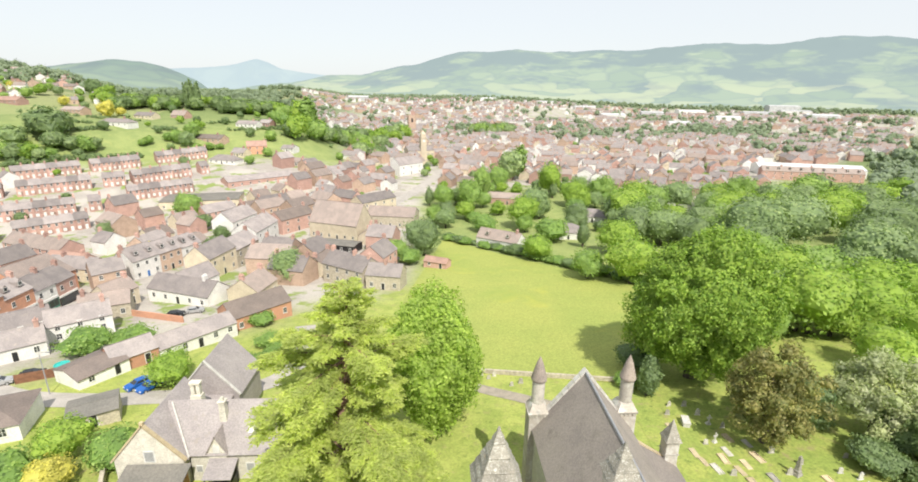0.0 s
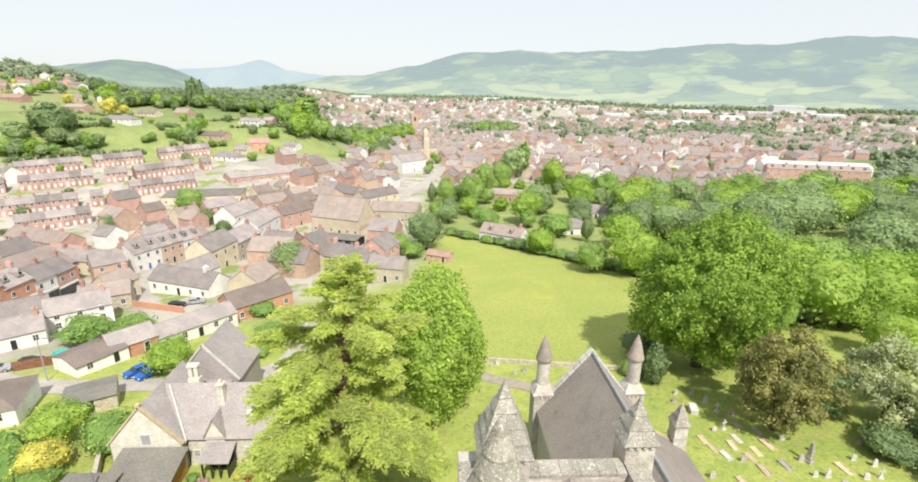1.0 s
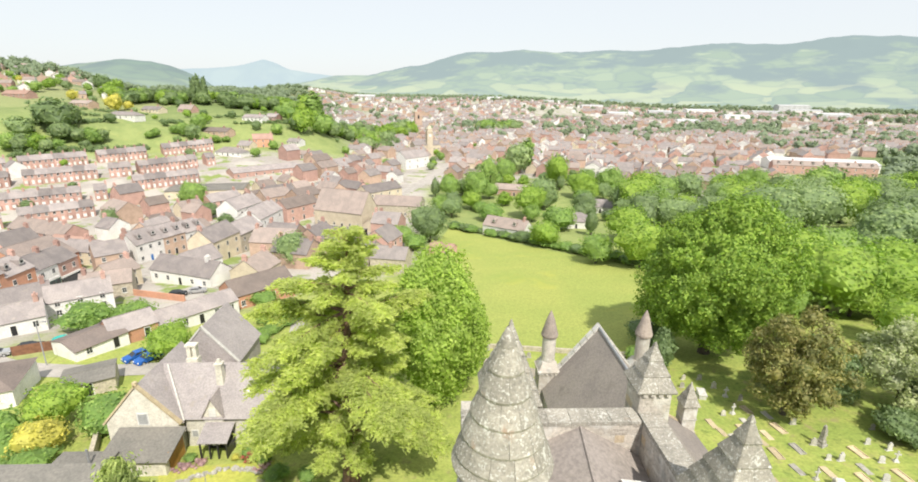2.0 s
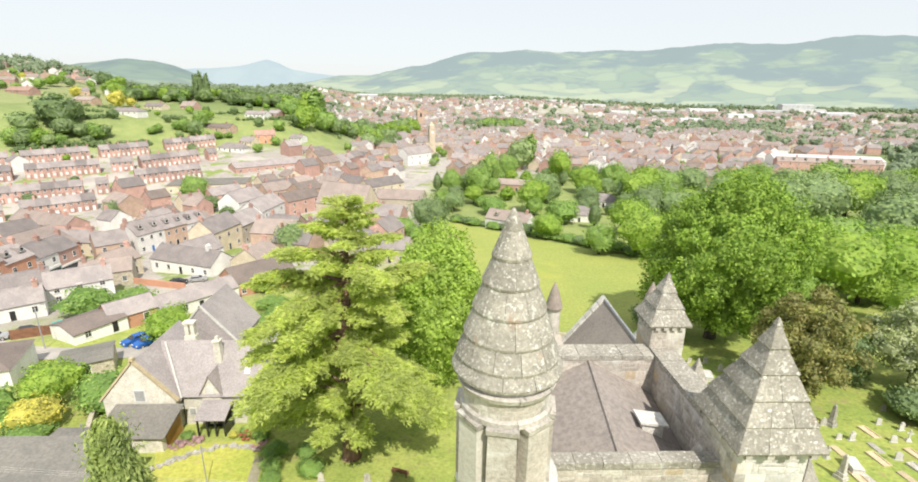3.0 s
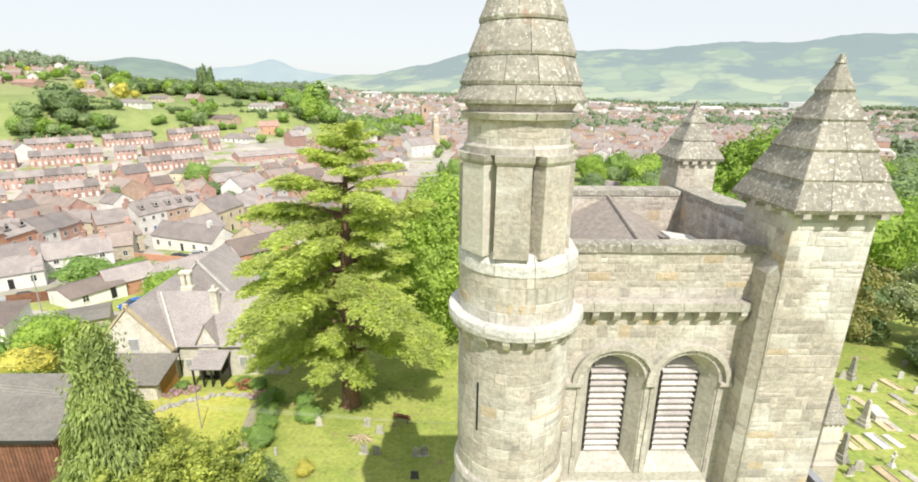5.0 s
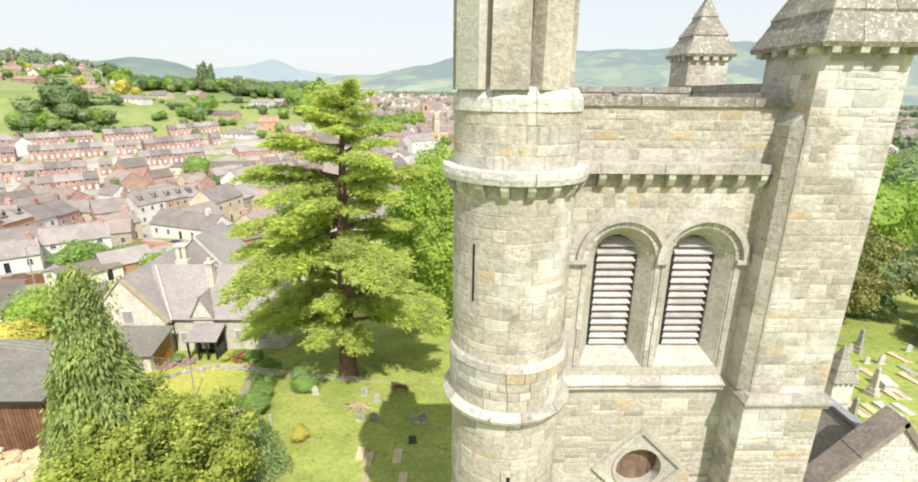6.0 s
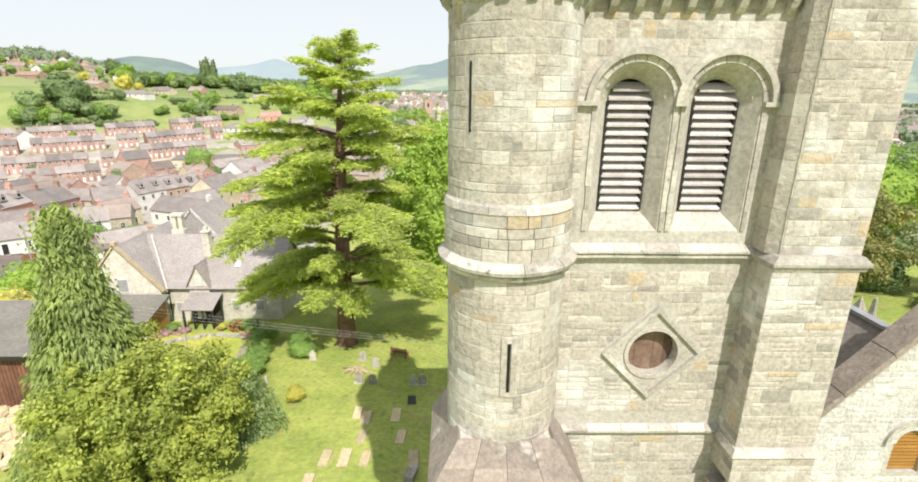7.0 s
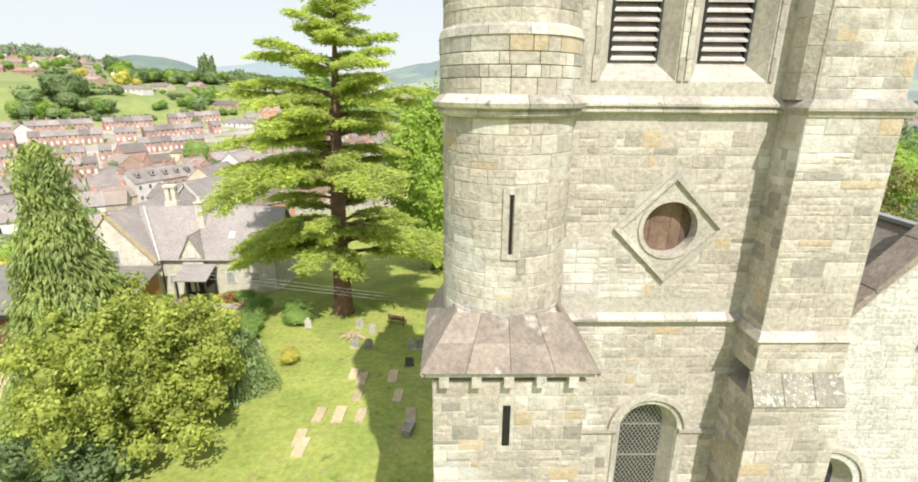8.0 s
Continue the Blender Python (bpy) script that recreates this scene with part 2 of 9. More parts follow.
GRAVE = mat("lichened_gravestone", (0.46, 0.44, 0.39), (0.34, 0.325, 0.28), 1.5, 9, 0.9, 0.5, 0.02, 0.25, 0, (((0.60, 0.59, 0.55), 2.5, 0.55, 0.68),))
GRAVEW = mat("white_marble", (0.58, 0.57, 0.54), (0.48, 0.47, 0.44), 1.5, 9, 0.6, 0.2, 0.01, 0.1)
LEDGER = mat("sandstone_ledger", (0.55, 0.46, 0.30), (0.45, 0.375, 0.25), 1.2, 9, 0.92, 0.5, 0.02, 0.2)
POLISHED = plain("dark_polished_granite", (0.11, 0.11, 0.12), 0.25)


# ---- geometry helpers ----
class Geo:
    """Points and faces of one mesh."""

    def __init__(self):
        self.v, self.f = [], []

    def add(self, pts, faces):
        n = len(self.v)
        self.v += [tuple(p) for p in pts]
        self.f += [tuple(i + n for i in face) for face in faces]
        return self

    def box(self, x0, x1, y0, y1, z0, z1):
        return self.add([(x, y, z) for z in (z0, z1) for y in (y0, y1) for x in (x0, x1)],
                        [(0, 2, 3, 1), (4, 5, 7, 6), (0, 1, 5, 4), (1, 3, 7, 5), (3, 2, 6, 7), (2, 0, 4, 6)])

    def frustum(self, cx, cy, z0, z1, a0, b0, a1, b1):
        """A four-sided block with half sizes a, b at the foot and at the head."""
        return self.add([(cx + s * a, cy + t * b, z) for z, a, b in ((z0, a0, b0), (z1, a1, b1)) for s, t in ((-1, -1), (1, -1), (1, 1), (-1, 1))],
                        [(3, 2, 1, 0), (4, 5, 6, 7), (0, 1, 5, 4), (1, 2, 6, 5), (2, 3, 7, 6), (3, 0, 4, 7)])

    def lathe(self, cx, cy, profile, n=32, a0=0.0, a1=2 * math.pi):
        """A profile of (radius, z) turned round an axis; closed all round, or a wedge from a0 to a1 with its axis side open."""
        full = abs(a1 - a0 - 2 * math.pi) < 1e-6
        m = n if full else n + 1
        pts = [(cx + r * math.sin(a0 + (a1 - a0) * i / n), cy - r * math.cos(a0 + (a1 - a0) * i / n), z) for i in range(m) for r, z in profile]
        k = len(profile)
        faces = [(i * k + j, ((i + 1) % m) * k + j, ((i + 1) % m) * k + j + 1, i * k + j + 1) for i in range(n) for j in range(k - 1)]
        if not full:
            faces += [tuple(range(k)), tuple(range(n * k + k - 1, n * k - 1, -1))]
        return self.add(pts, faces)

    def tube(self, pts, radii, n=6):
        pts = [Vector(p) for p in pts]
        out = []
        for i, p in enumerate(pts):
            way = (pts[min(i + 1, len(pts) - 1)] - pts[max(i - 1, 0)]).normalized()
            side = way.cross(Vector((0, 0, 1)) if abs(way.z) < 0.9 else Vector((1, 0, 0))).normalized()
            up = side.cross(way)
            out += [p + radii[i] * (math.cos(2 * math.pi * k / n) * side + math.sin(2 * math.pi * k / n) * up) for k in range(n)]
        faces = [(i * n + k, i * n + (k + 1) % n, (i + 1) * n + (k + 1) % n, (i + 1) * n + k) for i in range(len(pts) - 1) for k in range(n)]
        return self.add(out, faces + [tuple(range(n)), tuple(range(len(out) - 1, len(out) - n - 1, -1))])

    def prism(self, outline, y0, y1):
        """An outline of (x, z) drawn out along y."""
        n = len(outline)
        return self.add([(x, y, z) for y in (y0, y1) for x, z in outline],
                        [tuple(range(n)), tuple(range(2 * n - 1, n - 1, -1))] + [(i, i + n, (i + 1) % n + n, (i + 1) % n) for i in range(n)])

    def ring(self, cx, cz, r0, r1, y0, y1, a0=0.0, a1=math.pi, n=20):
        """A flat arch or ring in the x-z plane from radius r0 to r1, drawn out along y."""
        full = abs(a1 - a0 - 2 * math.pi) < 1e-6
        pts = [(cx + r * math.cos(a0 + (a1 - a0) * i / n), y, cz + r * math.sin(a0 + (a1 - a0) * i / n)) for i in range(n + 1) for r, y in ((r0, y0), (r1, y0), (r1, y1), (r0, y1))]
        faces = [(i * 4 + j, i * 4 + (j + 1) % 4, i * 4 + 4 + (j + 1) % 4, i * 4 + 4 + j) for i in range(n) for j in range(4)]
        if not full:
            faces += [(3, 2, 1, 0), (n * 4, n * 4 + 1, n * 4 + 2, n * 4 + 3)]
        return self.add(pts, faces)

    def moved(self, m):
        self.v = [tuple(m @ Vector(p)) for p in self.v]
        return self

    def mesh(self, name, smooth=False):
        me = bpy.data.meshes.new(name)
        me.from_pydata(self.v, [], self.f)
        bm = bmesh.new()
        bm.from_mesh(me)
        bmesh.ops.recalc_face_normals(bm, faces=bm.faces)
        bm.to_mesh(me)
        bm.free()
        if smooth:
            me.polygons.foreach_set("use_smooth", [True] * len(me.polygons))
        return me


def part(name, geo, material, parent, label="", smooth=False, at=None):
    """One mesh object under a thing or a part. Its points are in the parent's space, or placed by the matrix at."""
    me = geo if isinstance(geo, bpy.types.Mesh) else geo.mesh(name, smooth)
    if material and not me.materials:
        me.materials.append(material)
    ob = new(name, me)
    ob.parent = parent
    if at is not None:
        ob.matrix_basis = at
    return tagged(ob, label)


def thing(name, label, category, group="", kind="", at=None):
    ob = new(name)
    ob.empty_display_size = 0.3
    if at is not None:
        ob.matrix_basis = at
    return tagged(ob, label, category, group, kind)


def solid(name, geo, material, label, category, group="", kind="", at=None, smooth=False):
    ob = new(name, geo.mesh(name, smooth) if isinstance(geo, Geo) else geo)
    if not ob.data.materials:
        ob.data.materials.append(material)
    if at is not None:
        ob.matrix_basis = at
    return tagged(ob, label, category, group, kind)


def quads(name, pts, faces):
    """A mesh from arrays, for foliage."""
    me = bpy.data.meshes.new(name)
    me.from_pydata(pts.tolist(), [], faces.tolist())
    return me


def smooth_step(t):
    t = np.clip(t, 0.0, 1.0)
    return t * t * (3 - 2 * t)


# ---- the lie of the land ----
def land(x, y):
    """Height of the ground: the church knoll falls to the town, a bank rises behind the terraces to the upper slopes."""
    x, y = np.asarray(x, float), np.asarray(y, float)
    h = 0.4 - 18.9 * smooth_step((0.87 * y - 0.18 * x + 10) / 205)
    p, b = 0.9 * y - 0.45 * x, -x / np.maximum(y, 1)
    h = h + smooth_step((b - 0.12) / 0.2) * (12 * smooth_step((p - 260) / 110) + 20 * smooth_step((p - 365) / 90))
    h = h + smooth_step((b - 0.22) / 0.25) * 17 * smooth_step((p - 450) / 200)
    h = h + smooth_step((b - 0.55) / 0.25) * (7 * smooth_step((p - 360) / 80) + 31 * smooth_step((p - 520) / 520))
    r = np.hypot(x, y)                    # the valley floor lifts a little beyond the old church
    return h + 30 * smooth_step((r - 620) / 800) * smooth_step((0.5 + b) / 0.45) * smooth_step((0.45 - b) / 0.2)


def ground_at(x, y, z=0.0):
    return float(land(x, y)) + z


RINGS = np.concatenate([[0.0], np.geomspace(3, 4900, 190)])
ANGLES = np.concatenate([np.linspace(-60, 60, 300), np.linspace(60, 300, 61)[1:-1]])
rr, aa = np.meshgrid(RINGS[1:], np.radians(ANGLES), indexing="ij")
gx, gy = rr * np.sin(aa), rr * np.cos(aa)
gz = land(gx, gy)
na = len(ANGLES)
gp = np.concatenate([[[0, 0, float(land(0, 0))]], np.stack([gx, gy, gz], -1).reshape(-1, 3)])
i, j = np.meshgrid(np.arange(len(RINGS) - 2), np.arange(na), indexing="ij")
k = (j + 1) % na
gf = np.stack([1 + i * na + j, 1 + i * na + k, 1 + (i + 1) * na + k, 1 + (i + 1) * na + j], -1).reshape(-1, 4)[:, ::-1]
cap = [(0, 1 + q, 1 + (q + 1) % na) for q in range(na)]
gme = bpy.data.meshes.new("ground")
gme.from_pydata(gp.tolist(), [], gf.tolist() + cap)
gme.polygons.foreach_set("use_smooth", [True] * len(gme.polygons))
s_ = 0.75 * gp[:, 1] - 0.6 * gp[:, 0]
p_ = 0.9 * gp[:, 1] - 0.45 * gp[:, 0]
r_ = np.hypot(gp[:, 0], gp[:, 1])
bank_ = smooth_step((-gp[:, 0] / np.maximum(gp[:, 1], 1) - 0.12) / 0.1)
town_ = smooth_step((s_ - 93) / 25) * (1 - bank_ * smooth_step((p_ - 362) / 25)) * (1 - smooth_step((r_ - 2000) / 300)) * smooth_step((gp[:, 1] - 20) / 30)
town_ *= 1 - smooth_step((gp[:, 0] + 14) / 12) * smooth_step((120 - gp[:, 0]) / 12) * smooth_step((305 + 0.3 * gp[:, 0] - gp[:, 1]) / 12)
at_ = gme.attributes.new("town", "FLOAT", "POINT")
at_.data.foreach_set("value", town_.astype(np.float32))
GROUND, nt, bsdf = nodes_of("ground_cover")
geo = nt.nodes.new("ShaderNodeNewGeometry")
geo.name = "Geometry"
grass = mixed(nt, step(nt, noise_of(nt, 0.09, 5), 0.35, 0.65), (0.215, 0.27, 0.10), (0.28, 0.325, 0.125))
grass = mixed(nt, step(nt, noise_of(nt, 0.35, 5), 0.55, 0.75), grass, (0.34, 0.35, 0.13))
vor = node(nt, "TexVoronoi", Scale=0.0065)
nt.links.new(geo.outputs["Position"], vor.inputs["Vector"])
fields = mixed(nt, step(nt, vor.outputs["Color"], 0.2, 0.8), (0.12, 0.17, 0.075), (0.25, 0.265, 0.14))
far = nt.nodes.new("ShaderNodeVectorMath")
far.operation = "LENGTH"
nt.links.new(geo.outputs["Position"], far.inputs[0])
sward = mixed(nt, step(nt, noise_of(nt, 0.3, 5), 0.35, 0.65), (0.26, 0.32, 0.082), (0.35, 0.39, 0.11))
sward = mixed(nt, step(nt, noise_of(nt, 0.55, 6, 0.7), 0.54, 0.72), sward, (0.31, 0.285, 0.13))
sward = mixed(nt, step(nt, noise_of(nt, 1.3, 5, 0.7), 0.56, 0.74), sward, (0.145, 0.20, 0.05))
grass = mixed(nt, step(nt, far.outputs["Value"], 110, 200), sward, grass)
grass = mixed(nt, step(nt, far.outputs["Value"], 350, 700), grass, fields)
yard = mixed(nt, step(nt, noise_of(nt, 0.05, 6), 0.4, 0.6), (0.34, 0.315, 0.295), (0.44, 0.41, 0.38))
yard = mixed(nt, step(nt, noise_of(nt, 0.11, 4), 0.52, 0.62), yard, (0.22, 0.28, 0.09))
at_node = nt.nodes.new("ShaderNodeAttribute")
at_node.attribute_name = "town"
col = mixed(nt, at_node.outputs["Fac"], grass, yard)
grain = noise_of(nt, 3.0, 6, 0.7)
col = mixed(nt, step(nt, grain, 0.3, 0.7), mixed(nt, 1.0, col, (0.8, 0.8, 0.8), "MULTIPLY"), mixed(nt, 1.0, col, (1.15, 1.15, 1.1), "MULTIPLY"))
nt.links.new(col, bsdf.inputs["Base Color"])
bsdf.inputs["Roughness"].default_value = 0.95
bsdf.inputs["Specular IOR Level"].default_value = 0.15
bp = node(nt, "Bump", Strength=0.5, Distance=0.08)
nt.links.new(grain, bp.inputs["Height"])
nt.links.new(bp.outputs["Normal"], bsdf.inputs["Normal"])
gme.materials.append(GROUND)
tagged(new("ground", gme), "grassy knoll falling to a built-up valley floor", "ground", kind="structure")


def patch(name, corners, n, lift, material, label, category):
    """A four-cornered piece of ground cover laid on the land."""
    a, b, c, d = [np.array(q, float) for q in corners]
    u, v = np.meshgrid(np.linspace(0, 1, n), np.linspace(0, 1, n), indexing="ij")
    u, v = u[..., None], v[..., None]
    xy = a * (1 - u) * (1 - v) + b * u * (1 - v) + c * u * v + d * (1 - u) * v
    z = land(xy[..., 0], xy[..., 1]) + lift
    pts = np.concatenate([xy, z[..., None]], -1).reshape(-1, 3)
    i, j = np.meshgrid(np.arange(n - 1), np.arange(n - 1), indexing="ij")
    f = np.stack([i * n + j, (i + 1) * n + j, (i + 1) * n + j + 1, i * n + j + 1], -1).reshape(-1, 4)
    me = quads(name, pts, f)
    me.polygons.foreach_set("use_smooth", [True] * len(me.polygons))
    me.materials.append(material)
    return tagged(new(name, me), label, category, kind="structure")


def ribbon(name, line, width, lift, material, label, category):
    """A road or path along a line of (x, y)."""
    p = np.array(line, float)
    t = np.linspace(0, len(p) - 1, 14 * (len(p) - 1) + 1)
    i = np.clip(t.astype(int), 0, len(p) - 2)
    f = (t - i)[:, None]
    q = lambda k: p[np.clip(k, 0, len(p) - 1)]
    m0, m1 = (q(i + 1) - q(i - 1)) / 2, (q(i + 2) - q(i)) / 2
    xy = (2 * f**3 - 3 * f**2 + 1) * q(i) + (f**3 - 2 * f**2 + f) * m0 + (-2 * f**3 + 3 * f**2) * q(i + 1) + (f**3 - f**2) * m1
    way = np.gradient(xy, axis=0)
    side = np.stack([way[:, 1], -way[:, 0]], -1) / np.linalg.norm(way, axis=1)[:, None]
    cols = [xy + side * width * w for w in (-0.5, -0.17, 0.17, 0.5)]
    pts = np.stack([np.concatenate([c, (land(c[:, 0], c[:, 1]) + lift)[:, None]], -1) for c in cols], 1).reshape(-1, 3)
    a, b = np.meshgrid(np.arange(len(xy) - 1), np.arange(3), indexing="ij")
    fc = np.stack([a * 4 + b, a * 4 + b + 1, (a + 1) * 4 + b + 1, (a + 1) * 4 + b], -1).reshape(-1, 4)
    me = quads(name, pts, fc)
    me.materials.append(material)
    return tagged(new(name, me), label, category, kind="structure")


patch("meadow", ((-14.2, 82.4), (38.0, 67.6), (61.2, 122.3), (3.4, 200.1)), 60, 0.08, MEADOW, "sunlit pasture yellowed with buttercups below the church", "meadow")
patch("grave_lawn", ((26.1, 22.5), (63.8, 22.5), (69.7, 63.5), (30.6, 66.4)), 40, 0.045, ROUGHGRASS, "rough tussocky grass among the old graves", "grass")
patch("lawn", ((-30.9, 45.1), (-17.7, 46.1), (-15.3, 35.5), (-25.2, 33.9)), 30, 0.06, LAWN, "mown garden lawn in front of the vicarage", "lawn")
ribbon("lane", ((-29.9, 102.2), (-27.5, 88.9), (-26.2, 81.2), (-28.6, 74.5), (-36.8, 70.8), (-47.0, 70.6), (-57.2, 70.4), (-71.5, 73.0), (-87.9, 81.4)), 4.5, 0.07, TARMAC, "worn tarmac lane behind the vicarage", "lane")
ribbon("churchyard_path", ((-1.7, 76.0), (6.6, 70.0), (14.9, 65.2), (23.2, 59.8), (26.1, 50.1), (24.3, 37.3), (23.1, 24.6), (21.3, 12.1), (16.1, 1.8)), 2.6, 0.06, GRAVEL, "gravel path curving round the church", "path")
ribbon("garden_path", ((-20.4, 48.4), (-18.9, 42.6), (-18.2, 38.8), (-17.3, 35.6)), 1.0, 0.06, GRAVEL, "brown earth path between garden hedges", "path")
ribbon("road", ((-94.3, 87.9), (-93.0, 105.6), (-92.0, 119.0), (-88.0, 136.2), (-81.4, 156.1), (-67.3, 181.6), (-47.5, 215.5), (-26.9, 262.7), (-12.2, 309.2), (7.2, 393.4)), 8.0, 0.07, TARMAC, "sunlit tarmac street through the town", "road")


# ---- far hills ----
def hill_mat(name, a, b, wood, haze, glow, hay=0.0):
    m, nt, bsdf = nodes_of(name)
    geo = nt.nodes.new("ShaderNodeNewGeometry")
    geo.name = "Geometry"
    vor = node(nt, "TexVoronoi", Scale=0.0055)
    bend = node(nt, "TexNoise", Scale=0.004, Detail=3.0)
    nt.links.new(geo.outputs["Position"], bend.inputs["Vector"])
    shift = nt.nodes.new("ShaderNodeVectorMath")
    shift.operation = "MULTIPLY_ADD"
    nt.links.new(bend.outputs["Color"], shift.inputs[0])
    shift.inputs[1].default_value = (220, 220, 0)
    nt.links.new(geo.outputs["Position"], shift.inputs[2])
    nt.links.new(shift.outputs["Vector"], vor.inputs["Vector"])
    col = mixed(nt, step(nt, vor.outputs["Color"], 0.25, 0.75), a, b)
    rise = nt.nodes.new("ShaderNodeSeparateXYZ")
    nt.links.new(geo.outputs["Position"], rise.inputs[0])
    high = nt.nodes.new("ShaderNodeMath")                 # woods keep to the upper slopes
    high.operation = "MULTIPLY_ADD"
    nt.links.new(rise.outputs["Z"], high.inputs[0])
    high.inputs[1].default_value = 0.0006
    nt.links.new(noise_of(nt, 0.0026, 5, 0.6), high.inputs[2])
    col = mixed(nt, step(nt, high.outputs[0], 0.54, 0.68), col, wood)
    edge = node(nt, "TexVoronoi", Scale=0.0055)
    edge.feature = "DISTANCE_TO_EDGE"
    nt.links.new(shift.outputs["Vector"], edge.inputs["Vector"])
    line = nt.nodes.new("ShaderNodeMath")
    line.operation = "MULTIPLY"
    line.inputs[1].default_value = 0.4
    nt.links.new(step(nt, edge.outputs["Distance"], 0.10, 0.03), line.inputs[0])
    col = mixed(nt, line.outputs[0], col, wood)
    low = nt.nodes.new("ShaderNodeMath")
    low.operation = "MULTIPLY"
    nt.links.new(step(nt, rise.outputs["Z"], 150, 60), low.inputs[0])
    nt.links.new(step(nt, vor.outputs["Color"], 0.45, 0.7), low.inputs[1])
    amount = nt.nodes.new("ShaderNodeMath")
    amount.operation = "MULTIPLY"
    amount.inputs[1].default_value = hay
    nt.links.new(low.outputs[0], amount.inputs[0])
    col = mixed(nt, amount.outputs[0], col, (0.25, 0.25, 0.12))
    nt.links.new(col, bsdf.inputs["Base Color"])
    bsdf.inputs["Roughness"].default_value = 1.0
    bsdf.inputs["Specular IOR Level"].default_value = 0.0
    # distance haze is put into the hills as an even pale blue emission
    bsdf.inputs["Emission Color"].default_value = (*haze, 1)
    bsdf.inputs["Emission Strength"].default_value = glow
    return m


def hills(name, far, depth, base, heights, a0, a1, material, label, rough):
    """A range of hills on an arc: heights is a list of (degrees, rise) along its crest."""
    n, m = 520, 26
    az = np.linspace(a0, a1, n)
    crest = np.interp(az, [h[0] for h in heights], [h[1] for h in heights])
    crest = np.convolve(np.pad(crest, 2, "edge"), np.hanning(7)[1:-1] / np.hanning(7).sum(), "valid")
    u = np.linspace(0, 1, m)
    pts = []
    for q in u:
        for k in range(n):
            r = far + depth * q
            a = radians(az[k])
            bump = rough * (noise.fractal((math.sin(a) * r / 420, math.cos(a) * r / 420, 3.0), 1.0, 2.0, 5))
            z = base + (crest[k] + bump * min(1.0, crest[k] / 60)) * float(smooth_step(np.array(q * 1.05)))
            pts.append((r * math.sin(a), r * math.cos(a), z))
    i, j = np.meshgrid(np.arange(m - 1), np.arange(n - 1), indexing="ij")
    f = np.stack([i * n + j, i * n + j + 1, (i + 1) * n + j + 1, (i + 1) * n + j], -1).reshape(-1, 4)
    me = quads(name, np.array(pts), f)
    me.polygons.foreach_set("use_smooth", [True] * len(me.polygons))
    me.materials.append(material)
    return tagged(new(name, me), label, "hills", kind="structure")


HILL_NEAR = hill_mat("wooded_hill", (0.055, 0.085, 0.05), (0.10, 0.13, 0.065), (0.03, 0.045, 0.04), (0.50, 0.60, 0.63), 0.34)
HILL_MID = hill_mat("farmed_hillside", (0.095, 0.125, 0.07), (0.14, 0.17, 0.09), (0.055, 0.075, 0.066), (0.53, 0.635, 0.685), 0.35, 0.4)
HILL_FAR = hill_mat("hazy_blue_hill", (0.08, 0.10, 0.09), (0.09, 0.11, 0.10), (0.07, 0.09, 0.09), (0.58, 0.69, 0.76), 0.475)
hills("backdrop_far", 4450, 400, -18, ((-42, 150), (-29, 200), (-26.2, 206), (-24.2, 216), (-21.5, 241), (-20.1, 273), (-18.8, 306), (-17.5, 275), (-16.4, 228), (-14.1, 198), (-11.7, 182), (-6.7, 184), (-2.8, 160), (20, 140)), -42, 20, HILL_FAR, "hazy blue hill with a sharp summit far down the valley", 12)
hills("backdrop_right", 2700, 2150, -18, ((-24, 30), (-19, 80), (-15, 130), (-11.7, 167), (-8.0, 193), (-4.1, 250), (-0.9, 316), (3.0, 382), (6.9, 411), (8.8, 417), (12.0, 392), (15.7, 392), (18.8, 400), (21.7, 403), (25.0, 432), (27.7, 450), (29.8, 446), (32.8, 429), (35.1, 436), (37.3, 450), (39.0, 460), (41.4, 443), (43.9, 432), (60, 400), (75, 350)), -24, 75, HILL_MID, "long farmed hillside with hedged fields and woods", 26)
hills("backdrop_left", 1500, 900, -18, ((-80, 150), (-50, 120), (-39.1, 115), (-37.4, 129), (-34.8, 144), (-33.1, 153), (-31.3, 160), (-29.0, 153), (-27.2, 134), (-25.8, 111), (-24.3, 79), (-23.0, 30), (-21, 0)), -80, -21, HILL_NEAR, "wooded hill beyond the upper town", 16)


# ---- the church tower ----
rng = np.random.default_rng(7)
TX, TY, TR = 1.98, 11.2, 1.34          # stair turret: axis and radius
WY = 11.335                            # outer face of the belfry wall
WX0, WX1 = 3.0, 7.95                   # the wall runs from the turret to the corner pier
PX0, PX1, PY0, PY1 = 7.93, 9.78, 10.62, 12.5   # corner pier

tower = thing("church_tower", "square sandstone church tower with a round stair turret and pyramid-capped piers", "church tower")


def cut(name, geo, cutters):
    """The mesh of a block with openings cut through it."""
    ob = new(name, geo.mesh(name))
    tools = []
    for c in cutters:
        t = new("tool", c.mesh("tool"))
        b = ob.modifiers.new("cut", "BOOLEAN")
        b.operation, b.solver, b.object = "DIFFERENCE", "EXACT", t
        tools.append(t)
    bpy.context.view_layer.update()
    me = bpy.data.meshes.new_from_object(ob.evaluated_get(bpy.context.evaluated_depsgraph_get()))
    me.name = name
    for t in (ob, *tools):
        bpy.data.objects.remove(t)
    return me


